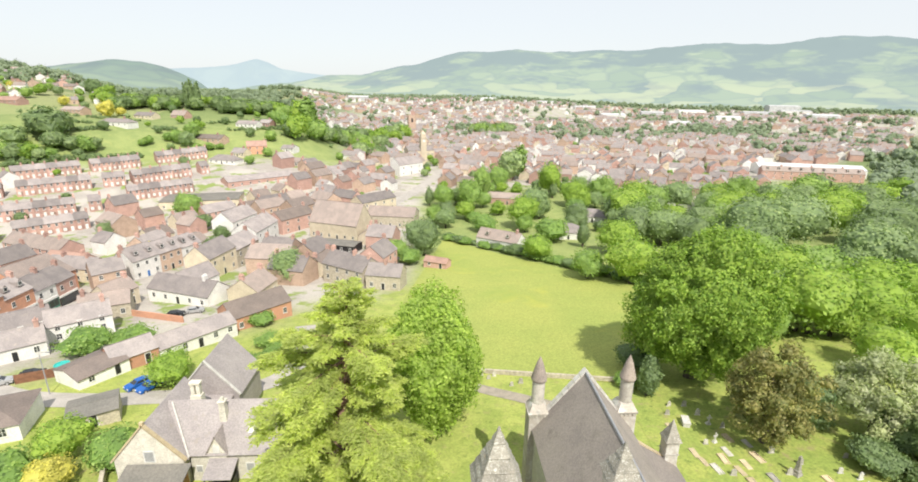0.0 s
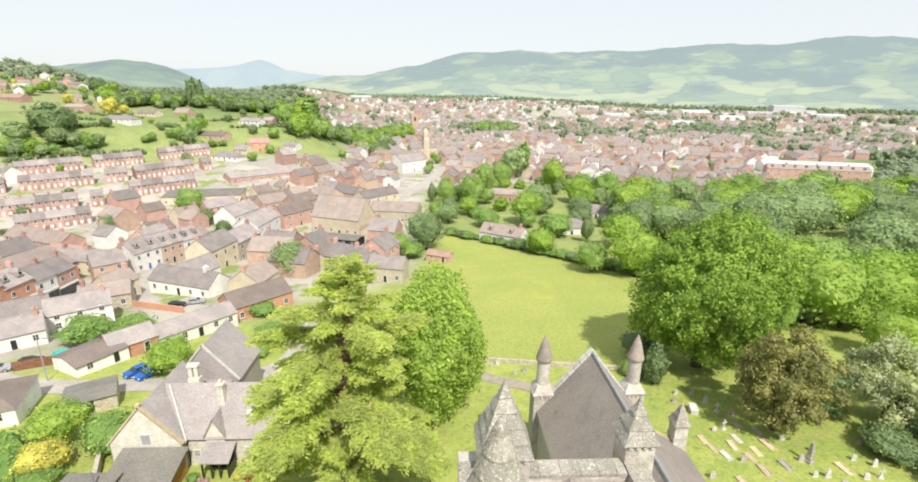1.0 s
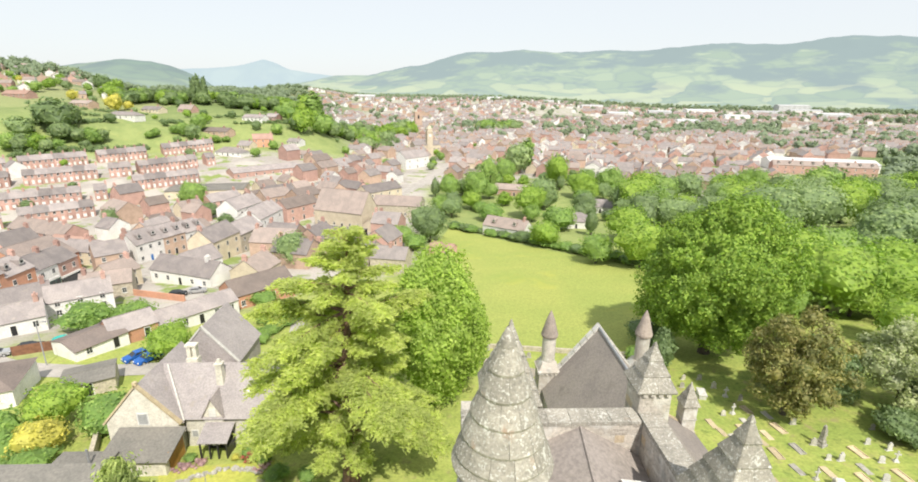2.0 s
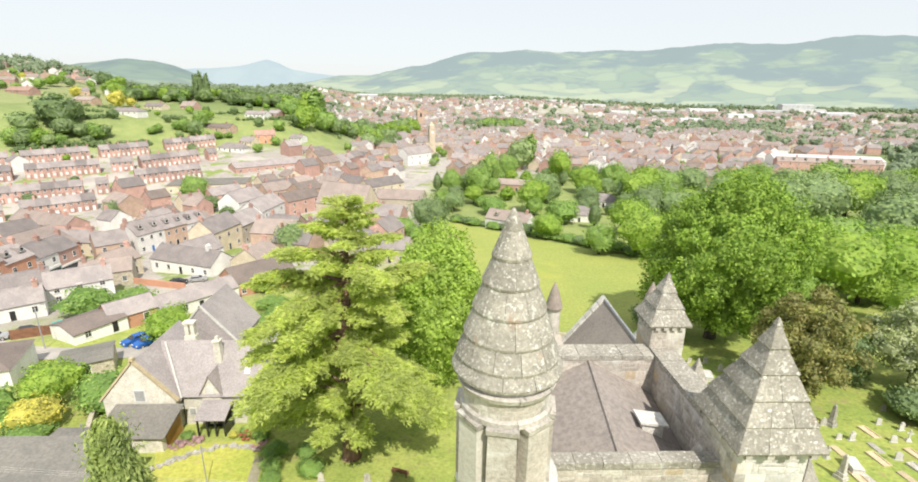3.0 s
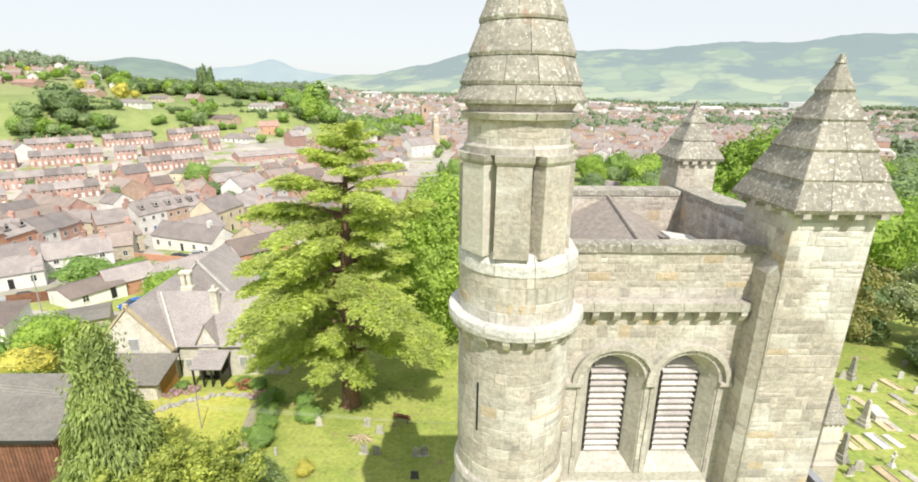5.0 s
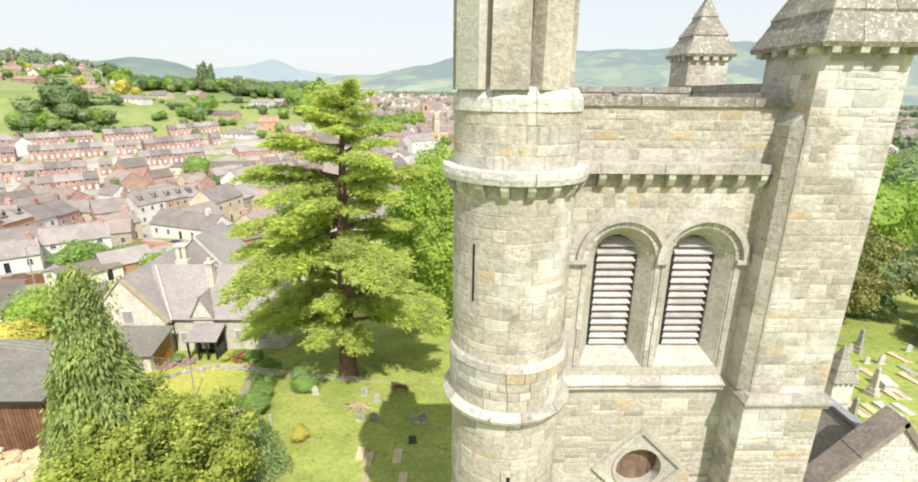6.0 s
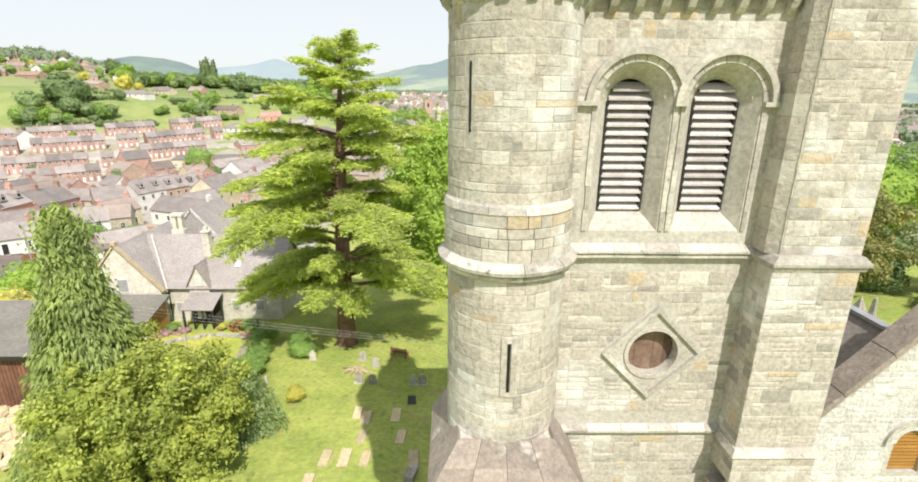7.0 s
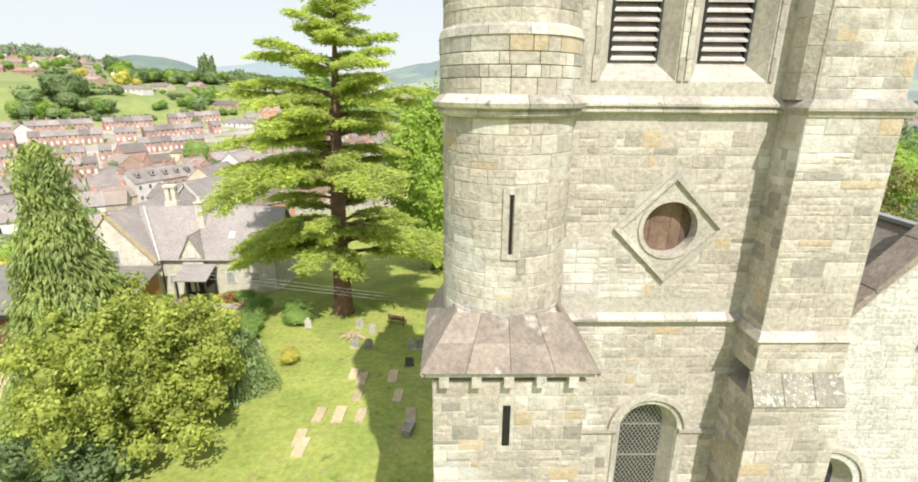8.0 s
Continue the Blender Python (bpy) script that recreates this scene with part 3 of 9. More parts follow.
def arch(cx, half, z0, spring, y0, y1, n=16):
    out = [(cx + half, z0)] + [(cx + half * math.cos(math.pi * k / n), spring + half * math.sin(math.pi * k / n)) for k in range(n + 1)] + [(cx - half, z0)]
    return Geo().prism(out, y0, y1)


def splay(cx, cz_foot, spring, h0, h1, y0, y1, n=16):
    """A round-headed cutter that narrows from half width h0 at y0 to h1 at y1."""
    def line(h, foot):
        return [(cx + h, foot)] + [(cx + h * math.cos(math.pi * k / n), spring + h * math.sin(math.pi * k / n)) for k in range(n + 1)] + [(cx - h, foot)]
    a, b = line(h0, cz_foot - 0.45), line(h1, cz_foot)
    m = len(a)
    return Geo().add([(x, y0, z) for x, z in a] + [(x, y1, z) for x, z in b],
                     [tuple(range(m)), tuple(range(2 * m - 1, m - 1, -1))] + [(i, i + m, (i + 1) % m + m, (i + 1) % m) for i in range(m)])


STONE_MESHES = {}


def stone_mesh(w, h, v, material=None):
    """A hewn stone: a block with its face pillowed and its arrises worn; lies in x-z with its face towards -y."""
    key = (w, h, v, material)
    if key not in STONE_MESHES:
        r = random.Random(int(w * 1000) * 31 + int(h * 1000) * 7 + v)
        e, p = 0.009 + 0.012 * r.random(), 0.002 + 0.012 * r.random() ** 1.5
        jog = lambda: r.uniform(-0.0035, 0.0035)
        back = [(0.002, 0.0, 0.002), (w - 0.002, 0.0, 0.002), (w - 0.002, 0.0, h - 0.002), (0.002, 0.0, h - 0.002)]
        j = lambda: 0.012 * r.random()
        face = [(e + j(), -p + jog(), e + j()), (w - e - j(), -p + jog(), e + j()), (w - e - j(), -p + jog(), h - e - j()), (e + j(), -p + jog(), h - e - j())]
        mid = (w * r.uniform(0.35, 0.65), -p - 0.002 - 0.012 * r.random(), h * r.uniform(0.35, 0.65))
        g = Geo().add(back + face + [mid], [(0, 1, 5, 4), (1, 2, 6, 5), (2, 3, 7, 6), (3, 0, 4, 7), (4, 5, 8), (5, 6, 8), (6, 7, 8), (7, 4, 8)])
        me = g.mesh("stone")
        me.materials.append(material or STONE)
        STONE_MESHES[key] = me
    return STONE_MESHES[key]


COURSES = (0.12, 0.17, 0.22, 0.28, 0.36)
WIDTHS = (0.18, 0.28, 0.40, 0.54, 0.72)


def courses(z0, z1):
    """Heights of the courses between two levels."""
    z, out = z0, []
    while z < z1 - 0.1:
        h = COURSES[min(4, 1 + int(rng.integers(len(COURSES))))]
        if z1 - z - h < 0.12:
            h = z1 - z
        out.append((z, h))
        z += h
    return out


def runs(u0, u1):
    """Widths of the stones in one course."""
    u, out = u0, []
    while u < u1 - 0.05:
        w = WIDTHS[int(rng.integers(len(WIDTHS)))]
        if u1 - u - w < 0.13:
            w = u1 - u
        out.append((u, w))
        u += w
    return out


def stone_wall(parent, origin, along, out, length, z0, z1, holes, nearest, material=None):
    """Faces a wall with stones, from origin along a direction. holes(za, zb) gives the stretches left free. The first ones are pieces, the rest one mesh."""
    origin, along, out = Vector(origin), Vector(along), Vector(out)
    turn = Matrix((along, -out, Vector((0, 0, 1)))).transposed().to_4x4()
    rest = Geo()
    made = 0
    for z, h in courses(z0, z1):
        free = [(0.0, length)]
        for a, b in holes(z, z + h):
            free = [q for u0, u1 in free for q in ((u0, min(u1, a)), (max(u0, b), u1)) if q[1] - q[0] > 0.05]
        for u0, u1 in free:
            for u, w in runs(u0, u1):
                split = h * rng.uniform(0.38, 0.62) if h > 0.2 and rng.random() < 0.24 else 0.0     # a jumper beside two thin stones
                for zz, hh in ((z, split), (z + split, h - split)) if split else ((z, h),):
                    wk = min(WIDTHS, key=lambda q: abs(q - w))
                    hk = min(COURSES, key=lambda q: abs(q - hh))
                    me = stone_mesh(wk, hk, int(rng.integers(4)), material)
                    m = Matrix.Translation(origin + along * u + Vector((0, 0, zz))) @ turn @ Matrix.Diagonal((w / wk, 1, hh / hk, 1))
                    if nearest(z) and made < 82:
                        part("stone", me, None, parent, at=m)
                        made += 1
                    else:
                        rest.add([m @ v.co for v in me.vertices], [tuple(p.vertices) for p in me.polygons])
    if rest.v:
        tagged(part("stonework", rest, material or STONE, parent), kind="stuff")


def no_holes(a, b):
    return []


# belfry wall
BELL = ((4.65, 0.83, 18.2, 20.82), (6.57, 0.83, 18.2, 20.82))      # centre, half width, sill, springing
LOWWIN = (5.92, 0.78, 6.0, 9.36)
ROUND = (5.76, 14.78, 0.70)
cutters = [splay(c, s + 0.16, sp, h, h - 0.34, WY - 0.05, WY + 0.46) for c, h, s, sp in BELL]
cutters += [arch(c, h - 0.34, s + 0.16, sp, WY + 0.3, WY + 1.2) for c, h, s, sp in BELL]
cutters += [splay(LOWWIN[0], LOWWIN[2], LOWWIN[3], 0.78, 0.55, WY - 0.05, WY + 0.4), arch(LOWWIN[0], 0.55, LOWWIN[2], LOWWIN[3], WY + 0.3, WY + 1.2)]
cutters += [Geo().prism([(ROUND[0] + 0.62 * math.cos(2 * math.pi * k / 28), ROUND[1] + 0.62 * math.sin(2 * math.pi * k / 28)) for k in range(28)], WY - 0.2, WY + 1.2)]
wall_me = cut("belfry_wall", Geo().box(WX0 - 0.6, WX1 + 0.6, WY, WY + 0.55, -0.3, 24.355), cutters)
belfry_wall = part("belfry_wall", wall_me, MORTAR, tower)


def belfry_holes(za, zb):
    out = []
    for c, h, s, sp in BELL:
        if zb > s - 0.35 and za < sp + h + 0.22:
            up = max(0.0, za - sp)
            k = h + 0.24 if zb < sp else math.sqrt(max(0.0, (h + 0.24) ** 2 - up * up))
            out.append((c - k - WX0, c + k - WX0))
    c, h, s, sp = LOWWIN
    if za < sp + h + 0.22:
        up = max(0.0, za - sp)
        k = h + 0.22 if zb < sp else math.sqrt(max(0.0, (h + 0.22) ** 2 - up * up))
        out.append((c - k - WX0, c + k - WX0))
    dz = max(0.0, max(za - ROUND[1], ROUND[1] - zb))
    if dz < 1.28:
        out.append((ROUND[0] - 1.3 + dz - WX0, ROUND[0] + 1.3 - dz - WX0))
    for lo, hi in ((17.22, 17.62), (12.42, 12.72), (22.86, 23.16)):
        if zb > lo and za < hi:
            out.append((-1.0, 9.0))
    return sorted(out)


# dressed stone round the openings
def window_dressing(parent, c, h, s, sp, proud, foot):
    ring = part("hood_mould", Geo().ring(c, sp, h + 0.13, h + 0.27, WY - proud, WY + 0.1, 0, math.pi, 24), TRIM, parent)
    n = 11
    me = {}
    for k in range(n):
        a0, a1 = math.pi * k / n + 0.008, math.pi * (k + 1) / n - 0.008
        part("voussoir", Geo().ring(c, sp, h - 0.02, h + 0.13, WY - 0.03, WY + 0.12, a0, a1, 3), TRIM, parent)
    for side in (-1, 1):
        x0 = c + side * (h - 0.0)
        z = foot
        while z < sp - 0.15:
            d = min(sp - z, 0.42 + 0.14 * rng.random())
            w = 0.09 + 0.035 * rng.random()
            part("jamb_stone", Geo().box(min(x0, x0 + side * w), max(x0, x0 + side * w), WY - 0.035, WY + 0.2, z + 0.008, z + d), TRIM, parent)
            z += d


for c, h, s, sp in BELL:
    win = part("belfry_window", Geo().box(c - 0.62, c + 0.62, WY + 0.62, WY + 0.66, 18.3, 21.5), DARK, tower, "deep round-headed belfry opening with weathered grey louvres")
    window_dressing(win, c, h, s, sp, 0.12 if c < 5 else 0.127, 17.95)
    part("sill", Geo().add([(c - 0.84, WY - 0.01, 17.62), (c + 0.84, WY - 0.01, 17.62), (c + 0.5, WY + 0.5, 18.38), (c - 0.5, WY + 0.5, 18.38), (c - 0.84, WY + 0.3, 17.4), (c + 0.84, WY + 0.3, 17.4), (c + 0.5, WY + 0.6, 18.2), (c - 0.5, WY + 0.6, 18.2)],
                           [(0, 1, 2, 3), (7, 6, 5, 4), (0, 4, 5, 1), (1, 5, 6, 2), (2, 6, 7, 3), (3, 7, 4, 0)]), TRIM, win)
    z = 18.42
    while z < sp + 0.43:
        k = 0.48 if z < sp else math.sqrt(max(0.01, 0.48**2 - (z - sp) ** 2))
        part("louvre", Geo().add([(c - k, WY + 0.36, z), (c + k, WY + 0.36, z), (c + k, WY + 0.60, z + 0.16), (c - k, WY + 0.60, z + 0.16), (c - k, WY + 0.36, z - 0.045), (c + k, WY + 0.36, z - 0.045), (c + k, WY + 0.60, z + 0.115), (c - k, WY + 0.60, z + 0.115)],
                                 [(0, 1, 2, 3), (7, 6, 5, 4), (0, 4, 5, 1), (1, 5, 6, 2), (2, 6, 7, 3), (3, 7, 4, 0)]), LOUVRE, win)
        z += 0.19
    part("louvre_frame", Geo().box(c - 0.52, c - 0.46, WY + 0.37, WY + 0.5, 18.36, sp).box(c + 0.46, c + 0.52, WY + 0.37, WY + 0.5, 18.36, sp), BLACKP, win)
    for q in range(9):     # carved teeth under the arch
        a = math.pi * (q + 0.5) / 9
        part("carved_stone", Geo().frustum(0, 0, 0.0, 0.14, 0.1, 0.1, 0.03, 0.05).moved(Matrix.Translation((c + (h - 0.03) * math.cos(a), WY + 0.2, sp + (h - 0.03) * math.sin(a))) @ Matrix.Rotation(-(a - math.pi / 2) , 4, "Y") @ Matrix.Rotation(math.pi, 4, "X")), TRIM, win)

for u0, u1 in ((WX0 + 0.35, BELL[0][0] - 0.82), (BELL[0][0] + 0.82, BELL[1][0] - 0.82), (BELL[1][0] + 0.82, WX1 - 0.25)):
    part("impost_band", Geo().box(u0, u1, WY - 0.13, WY + 0.1, 20.74, 20.84), TRIM, tower)

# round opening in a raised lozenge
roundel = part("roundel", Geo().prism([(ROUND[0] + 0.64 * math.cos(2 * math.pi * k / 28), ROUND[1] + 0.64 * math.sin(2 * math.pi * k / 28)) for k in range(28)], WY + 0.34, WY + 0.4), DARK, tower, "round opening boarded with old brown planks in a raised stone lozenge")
for side in range(4):
    a = math.pi / 2 * side
    g = Geo().add([(0, -0.10, 1.28), (1.28, -0.10, 0), (1.12, -0.10, 0), (0, -0.10, 1.12), (0, 0.08, 1.28), (1.28, 0.08, 0), (1.12, 0.08, 0), (0, 0.08, 1.12)],
                  [(0, 1, 2, 3), (7, 6, 5, 4), (0, 4, 5, 1), (1, 5, 6, 2), (2, 6, 7, 3), (3, 7, 4, 0)])
    part("lozenge_stone", g.moved(Matrix.Translation((ROUND[0], WY, ROUND[1])) @ Matrix.Rotation(a, 4, "Y")), TRIM, roundel)
loz = cut("lozenge_panel", Geo().prism([(ROUND[0] + 1.14 * x, ROUND[1] + 1.14 * z) for x, z in ((0, -1), (1, 0), (0, 1), (-1, 0))], WY - 0.02, WY + 0.1),
          [Geo().prism([(ROUND[0] + 0.64 * math.cos(2 * math.pi * k / 28), ROUND[1] + 0.64 * math.sin(2 * math.pi * k / 28)) for k in range(28)], WY - 0.3, WY + 0.5)])
part("lozenge_panel", loz, TRIM, roundel)
part("roundel_rim", Geo().ring(ROUND[0], ROUND[1], 0.62, 0.72, WY - 0.06, WY + 0.1, 0, 2 * math.pi, 32), TRIM, roundel)
for q in range(5):
    x0 = ROUND[0] - 0.60 + 0.24 * q
    k = [math.sqrt(max(0.0, 0.61**2 - (x - ROUND[0]) ** 2)) for x in (x0, x0 + 0.12, x0 + 0.235)]
    part("plank", Geo().prism([(x0, ROUND[1] - k[0]), (x0 + 0.12, ROUND[1] - k[1]), (x0 + 0.235, ROUND[1] - k[2]), (x0 + 0.235, ROUND[1] + k[2]), (x0 + 0.12, ROUND[1] + k[1]), (x0, ROUND[1] + k[0])], WY + 0.24 - 0.01 * (q % 2), WY + 0.29), PLANK, roundel)

# lower window with leaded lattice and a wire guard
low = part("lower_window", Geo().box(LOWWIN[0] - 0.6, LOWWIN[0] + 0.6, WY + 0.42, WY + 0.44, 5.8, 10.0), GLASS, tower, "round-headed leaded window behind a diamond wire guard")
window_dressing(low, *LOWWIN, 0.10, 6.0)
for u0, u1 in ((WX0 + 0.6, LOWWIN[0] - 0.8), (LOWWIN[0] + 0.8, WX1 - 0.25)):
    part("impost_band", Geo().box(u0, u1, WY - 0.09, WY + 0.1, 9.28, 9.38), TRIM, low)
lat = Geo()
for k in range(-8, 26):
    for s in (-1, 1):
        # diamond wires, clipped to the opening
        pts = []
        for q in range(41):
            x = LOWWIN[0] - 0.55 + 1.1 * q / 40
            z = 6.0 + 0.17 * k + s * (x - LOWWIN[0]) * 1.5
            top = LOWWIN[3] + math.sqrt(max(0.0, 0.55**2 - (x - LOWWIN[0]) ** 2))
            if 6.05 < z < top:
                pts.append((x, WY + 0.38, z))
        if len(pts) > 2:
            lat.tube([pts[0], pts[-1]], [0.009, 0.009], 4)
for z in (7.1, 8.2, 9.2):
    lat.box(LOWWIN[0] - 0.55, LOWWIN[0] + 0.55, WY + 0.365, WY + 0.395, z, z + 0.025)
part("lattice", lat, WIRE, low)

# strings and cornice of the wall
TURN_X = Matrix(((0, 1, 0, 0), (-1, 0, 0, 0), (0, 0, 1, 0), (0, 0, 0, 1)))
for profile, xa, xb, zt in (([(0, 0.06), (0.20, -0.10), (0.20, -0.15), (0.12, -0.18), (0.12, -0.20), (0.16, -0.22), (0.16, -0.27), (0.05, -0.31), (0, -0.31)], WX0, WX1 + 0.05, 17.6),
                            ([(0, 0.04), (0.17, -0.08), (0.17, -0.14), (0.06, -0.20), (0, -0.20)], WX0 + 0.6, WX1 + 0.05, 12.64)):
    x = xa
    while x < xb - 0.05:
        w = min(0.55 + 0.35 * rng.random(), xb - x)
        part("string_course", Geo().prism(profile, 0, 1).moved(TURN_X).moved(Matrix.Translation((x + 0.004, WY + 0.02 - 0.012 * rng.random(), zt + 0.008 * rng.random())) @ Matrix.Diagonal((w - 0.008, 1, 1, 1))), TRIM, tower)
        x += w
x = WX0 + 0.1
while x < WX1:
    w = min(0.62 + 0.2 * rng.random(), WX1 - x)
    part("cornice_stone", Geo().box(x + 0.006, x + w - 0.006, WY - 0.26 - 0.01 * rng.random(), WY + 0.2, 22.92, 23.14), TRIM, tower)
    x += w
corbel_me = Geo().prism([(0, 0), (0.24, 0), (0.24, -0.12), (0.17, -0.26), (0.06, -0.36), (0, -0.38)], -0.08, 0.08).moved(Matrix(((0, 1, 0, 0), (-1, 0, 0, 0), (0, 0, 1, 0), (0, 0, 0, 1)))).mesh("corbel")
corbel_me.materials.append(TRIM)
for q in range(9):
    part("corbel", corbel_me, None, tower, at=Matrix.Translation((3.42 + 0.52 * q, WY, 22.92)))
x = WX0 + 0.1
while x < WX1 - 0.1:
    w = min(0.7 + 0.25 * rng.random(), WX1 - x)
    part("coping_stone", Geo().box(x + 0.006, x + w - 0.006, WY - 0.05 - 0.02 * rng.random(), WY + 0.38, 24.36, 24.55 + 0.015 * rng.random()), CAPST, tower)
    x += w
stone_wall(belfry_wall, (WX0, WY + 0.002, 0.0), (1, 0, 0), (0, -1, 0), WX1 - WX0, 0.0, 24.35, belfry_holes, lambda z: z > 11.5)

# the other sides of the tower
RN, RP = 18.1, 17.3          # outer face of the rear wall, back of its parapet
for name, g, o, al, ou, ln in (("side_wall", Geo().box(1.05, 1.85, 11.6, RN, -0.3, 24.695), (1.05, RN, 0), (0, -1, 0), (-1, 0, 0), RN - 11.6),
                               ("side_wall", Geo().box(8.3, 9.1, 12.2, RN, -0.3, 24.695), (9.1, 12.2, 0), (0, 1, 0), (1, 0, 0), RN - 12.2),
                               ("rear_wall", Geo().box(1.85, 8.3, RP - 0.8, RN, -0.3, 24.0).box(1.85, 8.3, RP - 0.8, RP, 24.0, 24.66), (9.1, RN, 0), (-1, 0, 0), (0, 1, 0), 8.05)):
    w = part(name, g, MORTAR, tower)
    stone_wall(w, o, al, ou, ln, 0.0 if name == "side_wall" else 10.0, 23.98 if name == "rear_wall" else 24.68, no_holes, lambda z: False)
inner = part("parapet_inner_face", Geo().box(2.0, 8.2, RP - 0.82, RP - 0.8, 22.6, 24.66), MORTAR, tower)
stone_wall(inner, (2.0, RP - 0.82, 0), (1, 0, 0), (0, -1, 0), 6.2, 22.6, 24.65, no_holes, lambda z: True)
side_in = part("parapet_inner_face", Geo().box(8.28, 8.3, 12.3, 16.48, 22.6, 24.70), MORTAR, tower)
stone_wall(side_in, (8.28, 16.48, 0), (0, -1, 0), (-1, 0, 0), 4.18, 22.6, 24.68, no_holes, lambda z: True)
for a, b, vert in ((2.0, 8.2, False), (12.4, 17.3, True)):
    x = a
    while x < b - 0.1:
        w = min(0.75 + 0.2 * rng.random(), b - x)
        for band in ((RP - 0.86, RP + 0.05),) if not vert else ((8.24, 9.15), (1.0, 1.9)):
            g = Geo().box(x + 0.006, x + w - 0.006, band[0], band[1], 24.662, 24.82 + 0.02 * rng.random()) if not vert else Geo().box(band[0], band[1], x + 0.006, x + w - 0.006, 24.70, 24.88 + 0.02 * rng.random())
            part("coping_stone", g, CAPST, tower)
        x += w

# slated roof inside the parapet, its ridge running down from the rear wall
troof = part("tower_roof", Geo().add([(5.75, 16.47, 24.62), (5.45, 11.95, 24.02), (8.27, 11.95, 22.75), (8.27, 16.47, 23.2), (1.87, 16.47, 22.7), (1.87, 11.95, 22.3)],
                                     [(0, 1, 2, 3), (0, 4, 5, 1), (1, 5, 2), (0, 3, 4), (2, 5, 4, 3)]), SLATE, tower, "low ridged roof of brown-grey slate behind the parapet")
part("ridge", Geo().tube([(5.75, 16.46, 24.63), (5.45, 11.96, 24.03)], [0.06, 0.06], 6), SLATE, troof)
hatch = part("roof_hatch", Geo().box(6.8, 7.5, 13.7, 14.2, 22.9, 23.88).add([(6.68, 13.6, 23.98), (7.62, 13.6, 23.84), (7.62, 14.3, 23.84), (6.68, 14.3, 23.98), (6.68, 13.6, 24.06), (7.62, 13.6, 23.92), (7.62, 14.3, 23.92), (6.68, 14.3, 24.06)], [(3, 2, 1, 0), (4, 5, 6, 7), (0, 1, 5, 4), (1, 2, 6, 5), (2, 3, 7, 6), (3, 0, 4, 7)]), GRAVEW, tower, "pale lead-covered roof hatch")

# ---- corner piers with stepped pyramid caps ----
def slab(g, pts, up, t):
    """A slab on four points with thickness t along up."""
    a = [Vector(p) for p in pts]
    b = [p - Vector(up) * t for p in a]
    return g.add(a + b, [(0, 1, 2, 3), (7, 6, 5, 4), (0, 4, 5, 1), (1, 5, 6, 2), (2, 6, 7, 3), (3, 7, 4, 0)])


def stepped_cap(parent, cx, cy, z0, z1, half, n, corbels=True):
    """A pyramid of overlapping stone courses; each slab is a piece."""
    cap = part("pyramid_cap", Geo().frustum(cx, cy, z0 - 0.02, z1 - 0.25, half - 0.2, half - 0.2, 0.02, 0.02), MORTAR, parent, "stepped pyramid cap of weathered stone slabs")
    dz = (z1 - z0) / n
    for k in range(n):
        za, zb = z0 + dz * k, z0 + dz * (k + 1)
        ha, hb = half * (1 - k / n), half * (1 - (k + 1) / n)
        hb = max(hb - 0.02, 0.03)
        ha += 0.035
        pieces = max(1, round(ha * 2 / 0.75))
        for side in range(4):
            turn = Matrix.Translation((cx, cy, 0)) @ Matrix.Rotation(math.pi / 2 * side, 4, "Z")
            for q in range(pieces):
                a0, a1 = -ha + 2 * ha * q / pieces, -ha + 2 * ha * (q + 1) / pieces
                b0, b1 = -hb + 2 * hb * q / pieces, -hb + 2 * hb * (q + 1) / pieces
                j = 0.02 * rng.random()
                g = slab(Geo(), [(a0 + 0.005, -ha - j, za), (a1 - 0.005, -ha - j, za), (b1 - 0.003, -hb, zb + 0.02), (b0 + 0.003, -hb, zb + 0.02)], (0, -0.45, 0.9), 0.1)
                part("cap_slab", g.moved(turn), CAPST, cap)
    tip = part("cap_tip", Geo().frustum(cx, cy, z1 - dz * 0.12, z1 + 0.12, 0.09, 0.09, 0.025, 0.025), CAPST, cap)
    if corbels:
        for side in range(4):
            turn = Matrix.Translation((cx, cy, 0)) @ Matrix.Rotation(math.pi / 2 * side, 4, "Z")
            nn = 4
            for q in range(nn):
                u = -half + 0.3 + (2 * half - 0.6) * q / (nn - 1)
                part("cap_corbel", Geo().box(u - 0.09, u + 0.09, -half + 0.0, -half + 0.3, z0 - 0.2, z0 - 0.01).moved(turn), TRIM, cap)


def pier_shaft(name, x0, x1, y0, y1, z0, z1, sides, near):
    p = part(name, Geo().box(x0, x1, y0, y1, z0, z1), MORTAR, tower)
    for s in sides:
        o, al, ou, ln = {"front": ((x0, y0, 0), (1, 0, 0), (0, -1, 0), x1 - x0), "left": ((x0, y1, 0), (0, -1, 0), (-1, 0, 0), y1 - y0),
                         "right": ((x1, y0, 0), (0, 1, 0), (1, 0, 0), y1 - y0), "back": ((x1, y1, 0), (-1, 0, 0), (0, 1, 0), x1 - x0)}[s]
        stone_wall(p, (o[0], o[1], 0), al, ou, ln, z0, z1, no_holes, near if s == "front" else (lambda z: False))
    return p


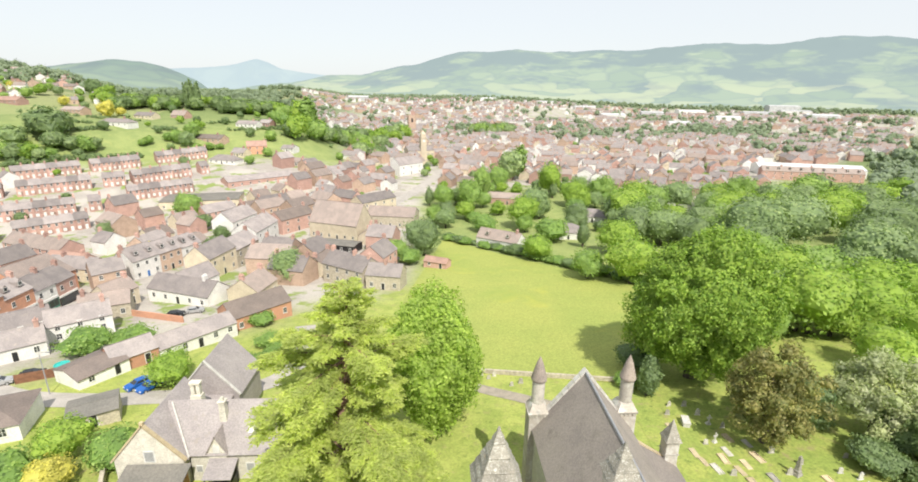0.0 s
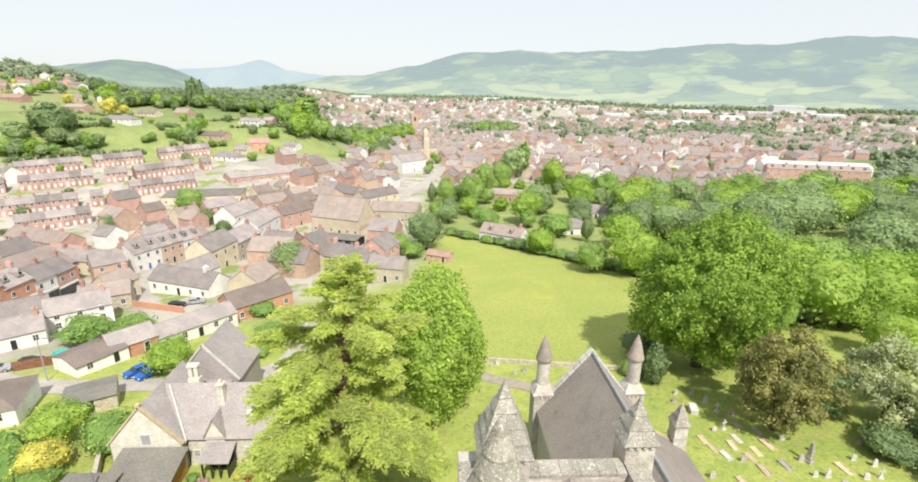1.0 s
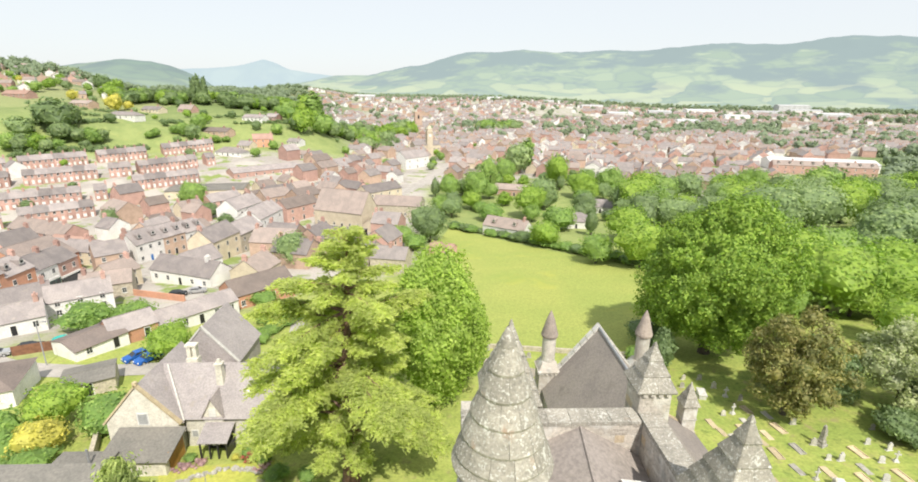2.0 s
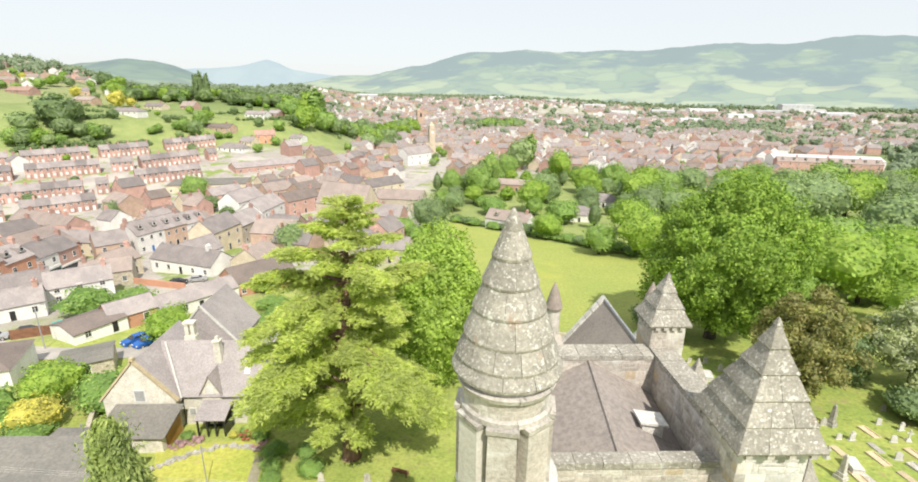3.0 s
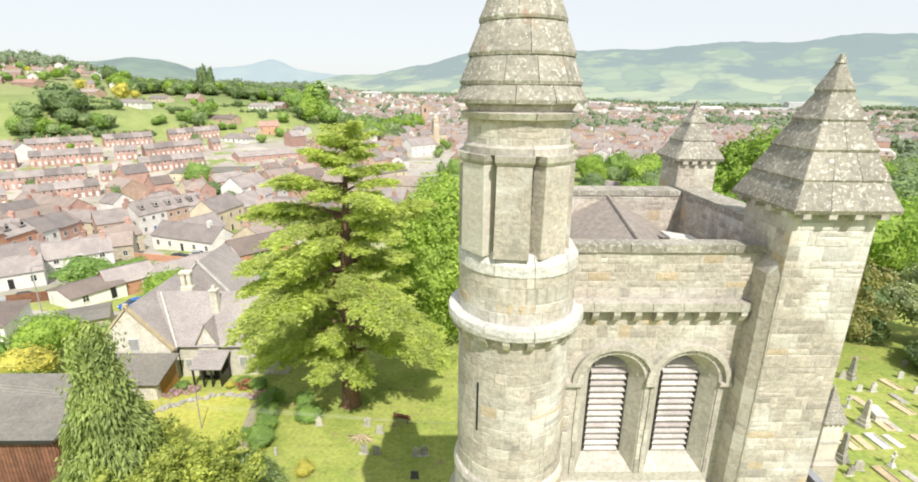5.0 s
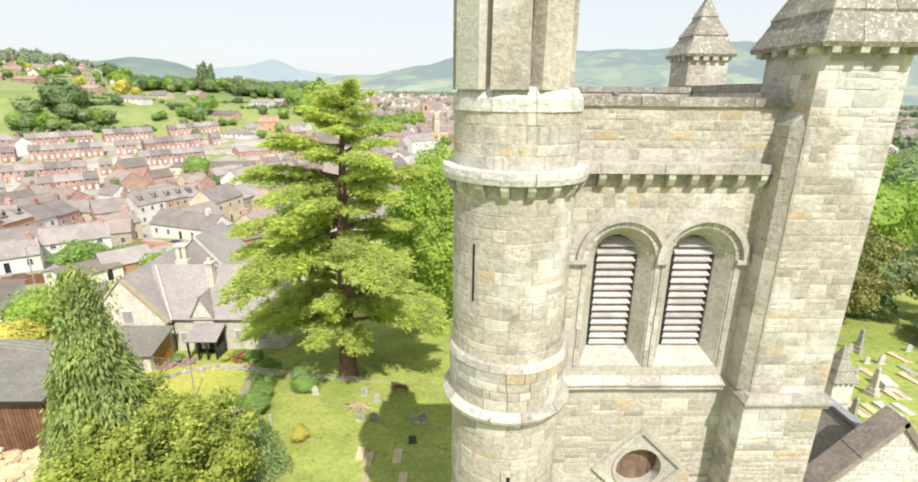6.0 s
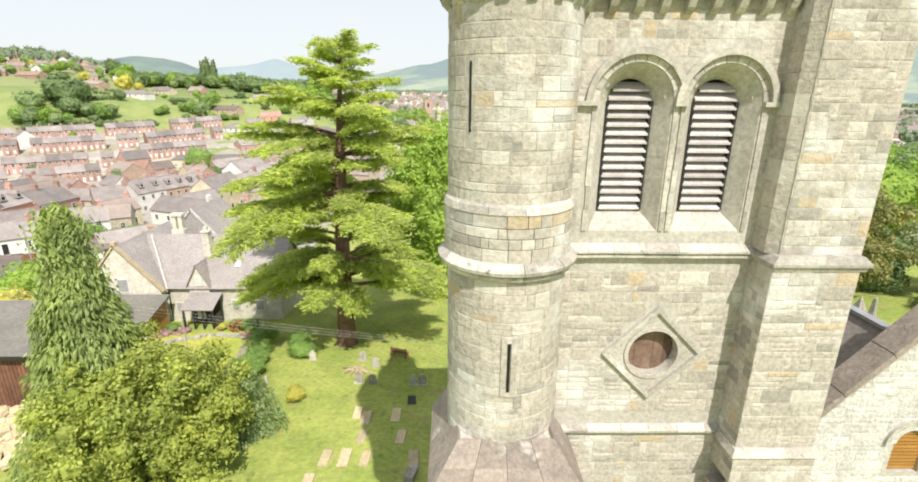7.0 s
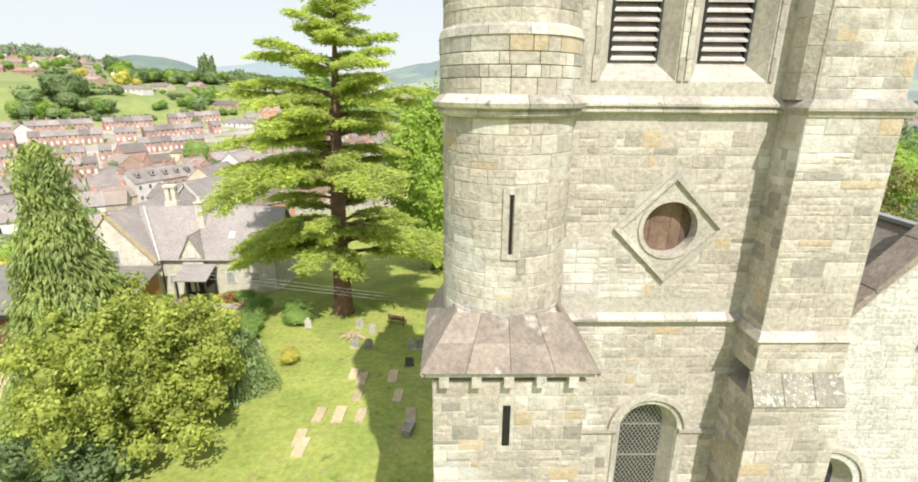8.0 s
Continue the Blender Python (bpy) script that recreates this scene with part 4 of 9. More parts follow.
pier_shaft("corner_pier", PX0, PX1, PY0, PY1 - 0.1, 17.6, 25.62, ("front", "left", "right", "back"), lambda z: True)
pier_shaft("corner_pier", PX0 - 0.16, PX1 - 0.06, PY0 - 0.14, PY1 - 0.1, 12.6, 17.32, ("front", "left", "right"), lambda z: True)
pier_shaft("corner_pier", PX0 - 0.2, PX1, PY0 - 0.22, PY1 - 0.1, 11.6, 12.45, ("front", "left", "right"), lambda z: True)
pier_shaft("corner_pier", PX0 - 0.24, PX1 + 0.04, PY0 - 0.5, PY1 - 0.1, -0.3, 11.0, ("front", "left", "right"), lambda z: z > 7)
part("string_course", Geo().frustum((PX0 + PX1) / 2 - 0.05, (PY0 + PY1) / 2 - 0.1, 17.46, 17.62, 1.10, 1.08, 0.96, 0.98).frustum((PX0 + PX1) / 2 - 0.05, (PY0 + PY1) / 2 - 0.1, 17.40, 17.46, 1.10, 1.08, 1.10, 1.08).frustum((PX0 + PX1) / 2 - 0.05, (PY0 + PY1) / 2 - 0.1, 17.28, 17.40, 1.03, 1.01, 1.06, 1.04), TRIM, tower)
z = 17.6
while z < 23.9:        # dressed chamfer up the pier's inner corner, ending in a broach
    d = min(0.38 + 0.2 * rng.random(), 24.0 - z)
    part("chamfer_stone", Geo().prism([(PX0 + 0.04, PY0 - 0.016), (PX0 - 0.2, PY0 + 0.22), (PX0 - 0.2, PY1 - 0.1), (PX0 + 0.04, PY1 - 0.1)], z + 0.003, z + d - 0.003).moved(Matrix(((1, 0, 0, 0), (0, 0, 1, 0), (0, 1, 0, 0), (0, 0, 0, 1)))), STONE, tower)
    z += d
part("broach", Geo().add([(PX0 + 0.04, PY0 - 0.016, 24.0), (PX0 - 0.2, PY0 + 0.22, 24.0), (PX0 - 0.2, PY1 - 0.1, 24.0), (PX0 + 0.04, PY1 - 0.1, 24.0), (PX0 + 0.02, PY0 + 0.1, 24.35), (PX0 + 0.02, PY1 - 0.1, 24.35)],
                         [(0, 3, 2, 1), (0, 1, 4), (1, 2, 5, 4), (2, 3, 5), (3, 0, 4, 5)]), TRIM, tower)
part("pier_ledge", Geo().frustum((PX0 + PX1) / 2 - 0.1, (PY0 + PY1) / 2 - 0.1, 12.42, 12.62, 1.12, 1.14, 1.03, 1.05), TRIM, tower)
for q in range(3):   # sloped offset of three slabs
    x0 = PX0 - 0.26 + 0.72 * q
    part("offset_slab", slab(Geo(), [(x0 + 0.006, PY0 - 0.56, 10.92), (x0 + 0.71, PY0 - 0.56, 10.92), (x0 + 0.71, PY0 - 0.2, 11.62), (x0 + 0.006, PY0 - 0.2, 11.62)], (0, -0.8, 0.5), 0.09), CAPST, tower)
part("offset_core", Geo().add([(PX0 - 0.23, PY0 - 0.5, 10.98), (PX0 - 0.23, PY0 - 0.14, 11.6), (PX0 - 0.23, PY0 - 0.14, 10.98), (PX1 + 0.03, PY0 - 0.5, 10.98), (PX1 + 0.03, PY0 - 0.14, 11.6), (PX1 + 0.03, PY0 - 0.14, 10.98)], [(0, 1, 2), (5, 4, 3), (0, 3, 4, 1), (1, 4, 5, 2), (2, 5, 3, 0)]), STONE, tower)
pcx, pcy = (PX0 + PX1) / 2, (PY0 + PY1) / 2 - 0.05
stepped_cap(tower, pcx, pcy, 25.62, 28.7, 1.15, 5)
# rear piers, lower
for cx, cy, top, half, name in ((8.88, 17.6, 27.62, 0.77, "rear_pier"), (2.95, 17.45, 28.72, 1.15, "rear_pier")):
    z = top - (1.75 if half < 1 else 3.0)
    pier_shaft(name, cx - half + 0.12, cx + half - 0.12, cy - half + 0.12, cy + half - 0.12, 21.0, z, ("front", "left", "right", "back"), lambda z: z > 23)
    part("pier_core", Geo().box(cx - half + 0.1, cx + half - 0.1, cy - half + 0.1, cy + half - 0.1, -0.3, 21.0), MORTAR, tower)
    stepped_cap(tower, cx, cy, z, top, half, 3 if half < 1 else 5)


# ---- stair turret ----
turret = part("stair_turret", Geo().lathe(TX, TY, [(0.01, -0.3), (TR, -0.3), (TR, 24.2), (TR - 0.5, 24.4), (TR - 0.5, 27.3), (0.01, 27.3)], 48), MORTAR, tower, "round stair turret of coursed sandstone with a conical stone spire")


def round_stones(parent, radius, z0, z1, pieces, holes=()):
    """Faces a round shaft with curved stones. holes: (angle0, angle1, z0, z1)."""
    rest = Geo()
    made = 0
    for z, h in courses(z0, z1):
        a = rng.uniform(0, 0.3)
        end = a + 2 * math.pi
        while a < end - 0.01:
            w = WIDTHS[int(rng.integers(len(WIDTHS)))] / radius
            if end - a - w < 0.15:
                w = end - a
            mid = (a + w / 2 + math.pi) % (2 * math.pi) - math.pi
            if not any(h0 < mid < h1 and z + h > q0 and z < q1 for h0, h1, q0, q1 in holes):
                p = 0.006 + 0.014 * rng.random()
                prof = [(radius - 0.02, z + 0.006), (radius + p * 0.6, z + 0.008), (radius + p, z + 0.02), (radius + p, z + h - 0.02), (radius + p * 0.6, z + h - 0.006), (radius - 0.02, z + h - 0.004)]
                cuts = ((z, h),) if h < 0.25 or rng.random() < 0.8 else ((z, h * 0.45), (z + h * 0.45, h * 0.55))
                for zz, hh in cuts[1:]:
                    rest.add(*[(q.v, q.f) for q in [Geo().lathe(TX, TY, [(r0, zz + (s0 - z) * hh / h) for r0, s0 in prof], 3, a + 0.008, a + w - 0.003)]][0])
                prof = [(r0, z + (s0 - z) * cuts[0][1] / h) for r0, s0 in prof]
                g = Geo().lathe(TX, TY, prof, 3, a + 0.007, a + w - 0.003)
                if abs(mid) < 1.5 and made < 82 and z > 11:
                    part("stone", g, STONE, parent)
                    made += 1
                else:
                    rest.add(g.v, g.f)
            a += w
    if rest.v:
        tagged(part("stonework", rest, STONE, parent), kind="stuff")


body = part("turret_shaft", Geo().lathe(TX, TY, [(TR - 0.05, 13.0), (TR + 0.002, 13.0), (TR + 0.002, 17.5), (TR - 0.05, 17.5)], 96), MORTAR, turret)
round_stones(turret, TR, 13.0, 17.25, True, ((-0.10, 0.06, 14.65, 15.85),))
upper = part("upper_shaft", Geo().lathe(TX, TY, [(TR - 0.05, 17.6), (TR + 0.004, 17.6), (TR + 0.004, 22.9), (TR - 0.05, 22.9)], 96), MORTAR, tower)
round_stones(upper, TR + 0.07, 17.6, 18.7, True)
round_stones(upper, TR, 18.75, 22.86, True, ((-0.78, -0.70, 20.2, 21.6),))
head = part("turret_head", Geo().lathe(TX, TY, [(TR - 0.05, 23.1), (TR + 0.004, 23.1), (TR + 0.004, 24.3), (TR - 0.05, 24.3)], 96), MORTAR, tower)
round_stones(head, TR, 23.14, 24.28, True)
# no hole is cut: near-black blocks stand for the shade inside the slits
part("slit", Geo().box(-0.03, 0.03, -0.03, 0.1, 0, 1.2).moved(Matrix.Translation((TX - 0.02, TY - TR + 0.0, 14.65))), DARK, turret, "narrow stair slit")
part("slit_surround", Geo().box(-0.17, -0.05, -0.035, 0.1, -0.12, 1.34).box(0.05, 0.17, -0.035, 0.1, -0.12, 1.34).box(-0.05, 0.05, -0.035, 0.1, 1.2, 1.34).box(-0.05, 0.05, -0.035, 0.1, -0.12, 0.0).moved(Matrix.Translation((TX - 0.02, TY - TR + 0.0, 14.65))), STONE, turret)
part("slit", Geo().box(-0.02, 0.02, -0.025, 0.1, 0, 1.3).moved(Matrix.Translation((TX, TY, 20.25)) @ Matrix.Rotation(-0.75, 4, "Z") @ Matrix.Translation((0, -TR, 0))), DARK, turret)


def round_band(name, pieces, profile, lift, jitter, material=TRIM, parent=turret):
    """A moulded band in separate stones round the turret."""
    for k in range(pieces):
        a0, a1 = 2 * math.pi * k / pieces + 0.006 + 0.13, 2 * math.pi * (k + 1) / pieces - 0.002 + 0.13
        j = jitter * rng.random()
        part(name, Geo().lathe(TX, TY, [(r + j, z + lift) for r, z in profile], 4, a0, a1), material, parent)


round_band("band_stone", 10, [(TR - 0.1, 17.25), (TR + 0.08, 17.27), (TR + 0.13, 17.31), (TR + 0.13, 17.37), (TR + 0.10, 17.40), (TR + 0.22, 17.44), (TR + 0.24, 17.52), (TR + 0.05, 17.70), (TR - 0.1, 17.68)], 0, 0.012)
round_band("band_stone", 12, [(TR - 0.1, 18.68), (TR + 0.10, 18.68), (TR + 0.06, 18.82), (TR - 0.02, 18.9), (TR - 0.1, 18.9)], 0, 0.012)
round_band("cornice_stone", 9, [(TR - 0.1, 22.88), (TR + 0.24, 22.88), (TR + 0.26, 23.0), (TR + 0.24, 23.13), (TR - 0.1, 23.16)], 0, 0.015, LIMEWASH)
for q in range(18):
    a = 2 * math.pi * q / 18 + 0.1
    part("corbel", corbel_me, None, turret, at=Matrix.Translation((TX, TY, 0)) @ Matrix.Rotation(a, 4, "Z") @ Matrix.Translation((0, -TR + 0.03, 22.9)))
round_band("band_stone", 10, [(TR - 0.3, 24.24), (TR + 0.03, 24.26), (TR + 0.02, 24.5), (TR - 0.12, 24.72), (TR - 0.3, 24.72)], 0, 0.015, LIMEWASH)
# arcaded drum, a little out of line with the shaft
TX, TY = 1.85, 11.05
RD = 1.14
drum = part("drum", Geo().lathe(TX, TY, [(RD - 0.4, 24.4), (RD - 0.28, 24.6), (RD - 0.28, 26.9), (RD - 0.4, 27.0)], 40), STONE, turret)
for q in range(8):
    a = 2 * math.pi * (q + 0.78) / 8
    t = Matrix.Translation((TX, TY, 0)) @ Matrix.Rotation(a, 4, "Z") @ Matrix.Translation((0, -RD + 0.04, 0))
    part("pilaster", Geo().frustum(0, 0.06, 24.66, 26.56, 0.365, 0.17, 0.345, 0.17).moved(t), STONE, drum)
    part("capital", Geo().frustum(0, 0.06, 26.57, 26.64, 0.35, 0.17, 0.385, 0.21).frustum(0, 0.06, 26.64, 26.76, 0.385, 0.21, 0.39, 0.22).moved(t), TRIM, drum)
round_band("band_stone", 8, [(RD - 0.2, 26.74), (RD + 0.02, 26.76), (RD + 0.02, 26.9), (RD - 0.05, 26.95), (RD - 0.2, 26.95)], 0, 0.02)
part("drum_neck", Geo().lathe(TX, TY, [(RD - 0.3, 26.9), (RD - 0.055, 26.9), (RD - 0.055, 27.74), (RD - 0.3, 27.74)], 64), MORTAR, drum)
round_stones(drum, RD - 0.06, 26.92, 27.72, False)
round_band("band_stone", 8, [(RD - 0.2, 27.42), (RD + 0.05, 27.44), (RD + 0.09, 27.56), (RD - 0.2, 27.62)], 0, 0.02)
# spire of overlapping courses
TX, TY = 1.87, 11.2
SPIRE = ((27.76, 1.33), (28.11, 1.22), (28.65, 1.05), (29.3, 0.85), (29.95, 0.64), (30.59, 0.43), (31.24, 0.23))
spire = part("spire", Geo().lathe(TX, TY, [(0.02, 27.6), (1.1, 27.6), (1.2, 27.74)] + [(r - 0.12, z) for z, r in SPIRE] + [(0.03, 31.4)], 24), MORTAR, tower, "conical stone spire of overlapping lichened courses")
for k in range(len(SPIRE) - 1):
    (za, ra), (zb, rb) = SPIRE[k], SPIRE[k + 1]
    n = (11, 12, 10, 10, 8, 6)[k]
    off = rng.uniform(0, 0.5)
    for q in range(n):
        a0, a1 = 2 * math.pi * q / n + off + 0.008, 2 * math.pi * (q + 1) / n + off - 0.002
        j = 0.022 * rng.random()
        part("spire_slab", Geo().lathe(TX, TY, [(rb - 0.14, zb + 0.0), (ra - 0.16, za), (ra + 0.035 + j, za - 0.03 + j), (ra + 0.045 + j, za + 0.05), (rb + 0.012, zb + 0.01)], 3, a0, a1), CAPST, spire)
part("finial", Geo().lathe(TX, TY, [(0.02, 31.18), (0.24, 31.18), (0.25, 31.25), (0.15, 31.5), (0.02, 31.76)], 14), CAPST, spire, smooth=True)
TX, TY = 1.98, 11.2
# square foot of the turret with its sloped roof
BX0, BX1, BY0 = 0.42, 3.62, 9.5
foot = part("turret_foot", Geo().box(BX0, BX1, BY0, TY + 1.6, -0.3, 12.0), MORTAR, tower)
stone_wall(foot, (BX0, BY0, 0), (1, 0, 0), (0, -1, 0), BX1 - BX0, 0.0, 12.0, lambda a, b: [(1.4, 1.72)] if b > 10.35 and a < 11.45 else [], lambda z: z > 6)
stone_wall(foot, (BX0, TY + 1.6, 0), (0, -1, 0), (-1, 0, 0), TY + 1.6 - BY0, 0.0, 12.0, no_holes, lambda z: False)
part("slit", Geo().box(BX0 + 1.48, BX0 + 1.64, BY0 - 0.02, BY0 + 0.1, 10.4, 11.4), DARK, foot)
for q in range(4):
    x0, x1 = 0.2 + 0.9 * q, 0.2 + 0.9 * (q + 1)
    t0, t1 = [TX + (x - TX) * 0.62 for x in (x0, x1)]
    tm = lambda f: (x0 + (t0 - x0) * f, x1 + (t1 - x1) * f)
    for f0, f1 in ((0.0, 0.5), (0.5, 1.0)):
        (a0, a1), (b0, b1) = tm(f0), tm(f1)
        yy, zz = lambda f: 9.24 + 0.66 * f, lambda f: 12.34 + 1.0 * f
        part("roof_slab", slab(Geo(), [(a0 + 0.005, yy(f0) - 0.02, zz(f0)), (a1 - 0.005, yy(f0) - 0.02, zz(f0)), (b1 - 0.005, yy(f1), zz(f1) + 0.02), (b0 + 0.005, yy(f1), zz(f1) + 0.02)], (0, -0.83, 0.55), 0.1), BROWNCAP, foot)
for side, xo, xi in ((0, 0.18, 0.88), (1, 3.82, 3.1)):
    part("roof_slab", slab(Geo(), [(xo, 9.24, 12.32), (xi, 9.9, 13.34), (xi, 12.6, 13.34), (xo, 12.6, 12.32)], (-0.5 if side == 0 else 0.5, 0, 0.8), 0.1), BROWNCAP, foot)
part("roof_core", Geo().add([(0.24, 9.3, 12.3), (3.76, 9.3, 12.3), (3.76, 12.7, 12.3), (0.24, 12.7, 12.3), (0.9, 9.95, 13.26), (3.08, 9.95, 13.26), (3.08, 12.7, 13.26), (0.9, 12.7, 13.26)],
                            [(3, 2, 1, 0), (4, 5, 6, 7), (0, 1, 5, 4), (1, 2, 6, 5), (2, 3, 7, 6), (3, 0, 4, 7)]), MORTAR, foot)
part("eaves_course", Geo().box(0.28, 3.72, 9.32, 12.6, 12.2, 12.32), TRIM, foot)
for q in range(5):
    part("corbel", Geo().box(-0.1, 0.1, -0.2, 0.1, -0.24, 0.0).moved(Matrix.Translation((0.66 + 0.66 * q, BY0, 12.2))), TRIM, foot)


# ---- nave and the lower range beside the tower ----
church = thing("church", "sandstone church with steep slate roofs and a turreted east gable", "church")


def gable_roof(parent, x0, xr, x1, y0, y1, z0l, zr, z0r, t, material, label=""):
    """A roof with its ridge along y: two slabs."""
    for a, za in ((x0, z0l), (x1, z0r)):
        n = Vector((-(zr - za) if a < xr else (zr - za), 0, abs(xr - a))).normalized()
        part("roof_slope", slab(Geo(), [(a, y0, za), (xr, y0, zr), (xr, y1, zr), (a, y1, za)], n, t), material, parent, label)


NX0, NXR, NX1, NY0, NY1, NE, NR = 10.2, 15.5, 20.8, 22.5, 42.3, 9.0, 15.6
nave = part("nave", Geo().box(NX0 + 0.3, NX1 - 0.3, NY0, NY1, -0.3, NE + 0.3), MORTAR, church)
part("west_gable", Geo().prism([(NX0 + 0.3, NE - 0.2), (NXR, NR - 0.3), (NX1 - 0.3, NE - 0.2)], NY0, NY0 + 0.6), MORTAR, church)
gable_roof(church, NX0, NXR, NX1, NY0, NY1, NE, NR, NE, 0.22, SLATE, "steep slope of plain grey-brown slate")
part("ridge", Geo().tube([(NXR, NY0, NR + 0.03), (NXR, NY1, NR + 0.03)], [0.13, 0.13], 6), LEAD, church)
for side in (-1, 1):
    a = NX0 + 0.25 if side < 0 else NX1 - 0.25
    for q in range(9):
        u0, u1 = q / 9, (q + 1) / 9 - 0.01
        pts = [(a + (NXR - a) * u, y, NE + 0.45 + (NR + 0.35 - NE - 0.45) * u) for u, y in ((u0, NY1 - 0.1), (u1, NY1 - 0.1), (u1, NY1 + 0.55), (u0, NY1 + 0.55))]
        part("coping_stone", slab(Geo(), pts, (side * 0.6, 0, 0.8), 0.3), GRAVEW, church)
part("east_gable", Geo().prism([(NX0 + 0.2, -0.3), (NX0 + 0.2, NE + 0.2), (NXR, NR + 0.1), (NX1 - 0.2, NE + 0.2), (NX1 - 0.2, -0.3)], NY1, NY1 + 0.5), RUBBLE, church)
for cx in (10.85, 20.25):
    t = part("east_turret", Geo().lathe(cx, 42.9, [(0.02, 11.7), (0.66, 11.7), (0.66, 14.42), (0.02, 14.42)], 18), TRIM, church, "round pinnacle turret with a bullet-shaped stone cap", smooth=False)
    part("turret_cap", Geo().lathe(cx, 42.9, [(0.02, 14.4), (0.80, 14.45), (0.84, 14.66), (0.70, 15.15), (0.39, 16.3), (0.05, 17.15), (0.01, 17.15)], 18), BROWNCAP, t, "weathered brown stone cap")
    part("turret_base", Geo().frustum(cx, 42.9, -1.5, 10.8, 1.02, 1.02, 0.98, 0.98).frustum(cx, 42.9, 10.8, 11.0, 1.08, 1.08, 1.12, 1.12).frustum(cx, 42.9, 11.0, 11.8, 1.06, 1.06, 0.66, 0.66), STONE, t)
    for q in range(4):
        for w in range(4):
            part("corbel", Geo().box(-0.75 + 0.44 * w, -0.58 + 0.44 * w, -1.10, -0.95, 10.6, 10.8).moved(Matrix.Translation((cx, 42.9, 0)) @ Matrix.Rotation(math.pi / 2 * q, 4, "Z")), TRIM, t)
# transept with its gable towards the path
LX0, LXR, LX1, LY0, LY1, LE, LR = 9.8, 14.3, 18.8, 12.55, 23.0, 9.9, 15.0
BIG = ((12.0, 1.03, 2.2, 6.35), (16.6, 1.03, 2.2, 6.35))       # centre, half width, sill, springing
VENT = (14.55, 0.5, 9.95, 11.0)
lgable = cut("range_gable", Geo().prism([(LX0 - 0.6, -0.6), (LX0 - 0.6, LE - 0.5), (LXR, LR + 0.15), (LX1 + 0.2, LE - 0.2), (LX1 + 0.2, -0.6)], LY0, LY0 + 0.7),
             [splay(c, z, sp, h, h - 0.3, LY0 - 0.05, LY0 + 0.45) for c, h, z, sp in BIG] + [arch(c, h - 0.3, z, sp, LY0 + 0.3, LY0 + 0.9) for c, h, z, sp in BIG] + [arch(*VENT, LY0 - 0.1, LY0 + 0.5)])
rgab = part("range_gable", lgable, MORTAR, church, "pale limewashed rubble gable wall beside the tower")


def range_holes(za, zb):
    out = []
    for c, h, z, sp in (*BIG, VENT):
        h += 0.16
        if zb > z and za < sp + h:
            up = max(0.0, za - sp)
            k = h if zb < sp else math.sqrt(max(0.0, h * h - up * up))
            out.append((c - k - 9.2, c + k - 9.2))
    top = za + 0.3
    if top > LE - 0.5:
        k = (top - LE + 0.5) / (LR - LE + 0.5)
        out += [(-1.0, k * (LXR - 9.2)), (9.8 - k * (LX1 - LXR + 0.2), 20.0)]
    return sorted(out)


stone_wall(rgab, (9.2, LY0, 0), (1, 0, 0), (0, -1, 0), 9.8, 0.0, LR - 0.2, range_holes, lambda z: z > 5, LIMEWASH)
part("range_wall", Geo().box(LX0, LX0 + 0.6, LY0 + 0.7, LY1, -0.6, LE - 1.0), MORTAR, church)
part("range_wall", Geo().box(LX1 - 0.6, LX1, LY0 + 0.7, LY1, -0.6, LE - 1.0), RUBBLE, church)
gable_roof(church, LX0 - 0.2, LXR, LX1 + 0.2, LY0 + 0.68, LY1, LE - 1.1, LR - 0.95, LE - 1.1, 0.2, SLATE)
part("ridge", Geo().box(LXR - 0.16, LXR + 0.16, LY0 + 0.6, LY1, LR - 0.98, LR - 0.86), LEAD, church)
for side in (-1, 1):
    a = LX0 - 0.65 if side < 0 else LX1 + 0.3
    for q in range(9):
        u0, u1 = q / 9, (q + 1) / 9 - 0.002
        pts = [(a + (LXR - a) * u, y, LE - 0.35 + (LR + 0.35 - LE + 0.35) * u + 0.015 * (q % 2)) for u, y in ((u0, LY0 - 0.08), (u1, LY0 - 0.08), (u1, LY0 + 0.72), (u0, LY0 + 0.72))]
        part("coping_stone", slab(Geo(), pts, (side * 0.6, 0, 0.8), 0.20), BROWNCAP, church)
for c, h, z, sp in (*BIG, VENT):
    slats = (c, h, z, sp) == VENT
    w = part("range_window", Geo().box(c - h, c + h, LY0 + 0.42, LY0 + 0.46, z, sp + h), DARK if slats else GLASS, church, "round-headed vent with brown slats" if slats else "round-headed church window in a splayed reveal")
    part("hood_mould", Geo().ring(c, sp, h + 0.22, h + 0.36, LY0 - 0.1, LY0 + 0.1, 0, math.pi, 24), TRIM, w)
    n = 9 if slats else 13
    for k in range(n):
        part("voussoir", Geo().ring(c, sp, h - 0.02, h + 0.2, LY0 - 0.035, LY0 + 0.12, math.pi * k / n + 0.008, math.pi * (k + 1) / n - 0.008, 3), LIMEWASH, w)
    if slats:
        z += 0.05
        while z < sp + 0.4:
            k = h if z < sp else math.sqrt(h * h - (z - sp) ** 2)
            part("slat", Geo().box(c - k, c + k, LY0 + 0.1, LY0 + 0.22, z, z + 0.085), OAKP, w)
            z += 0.125
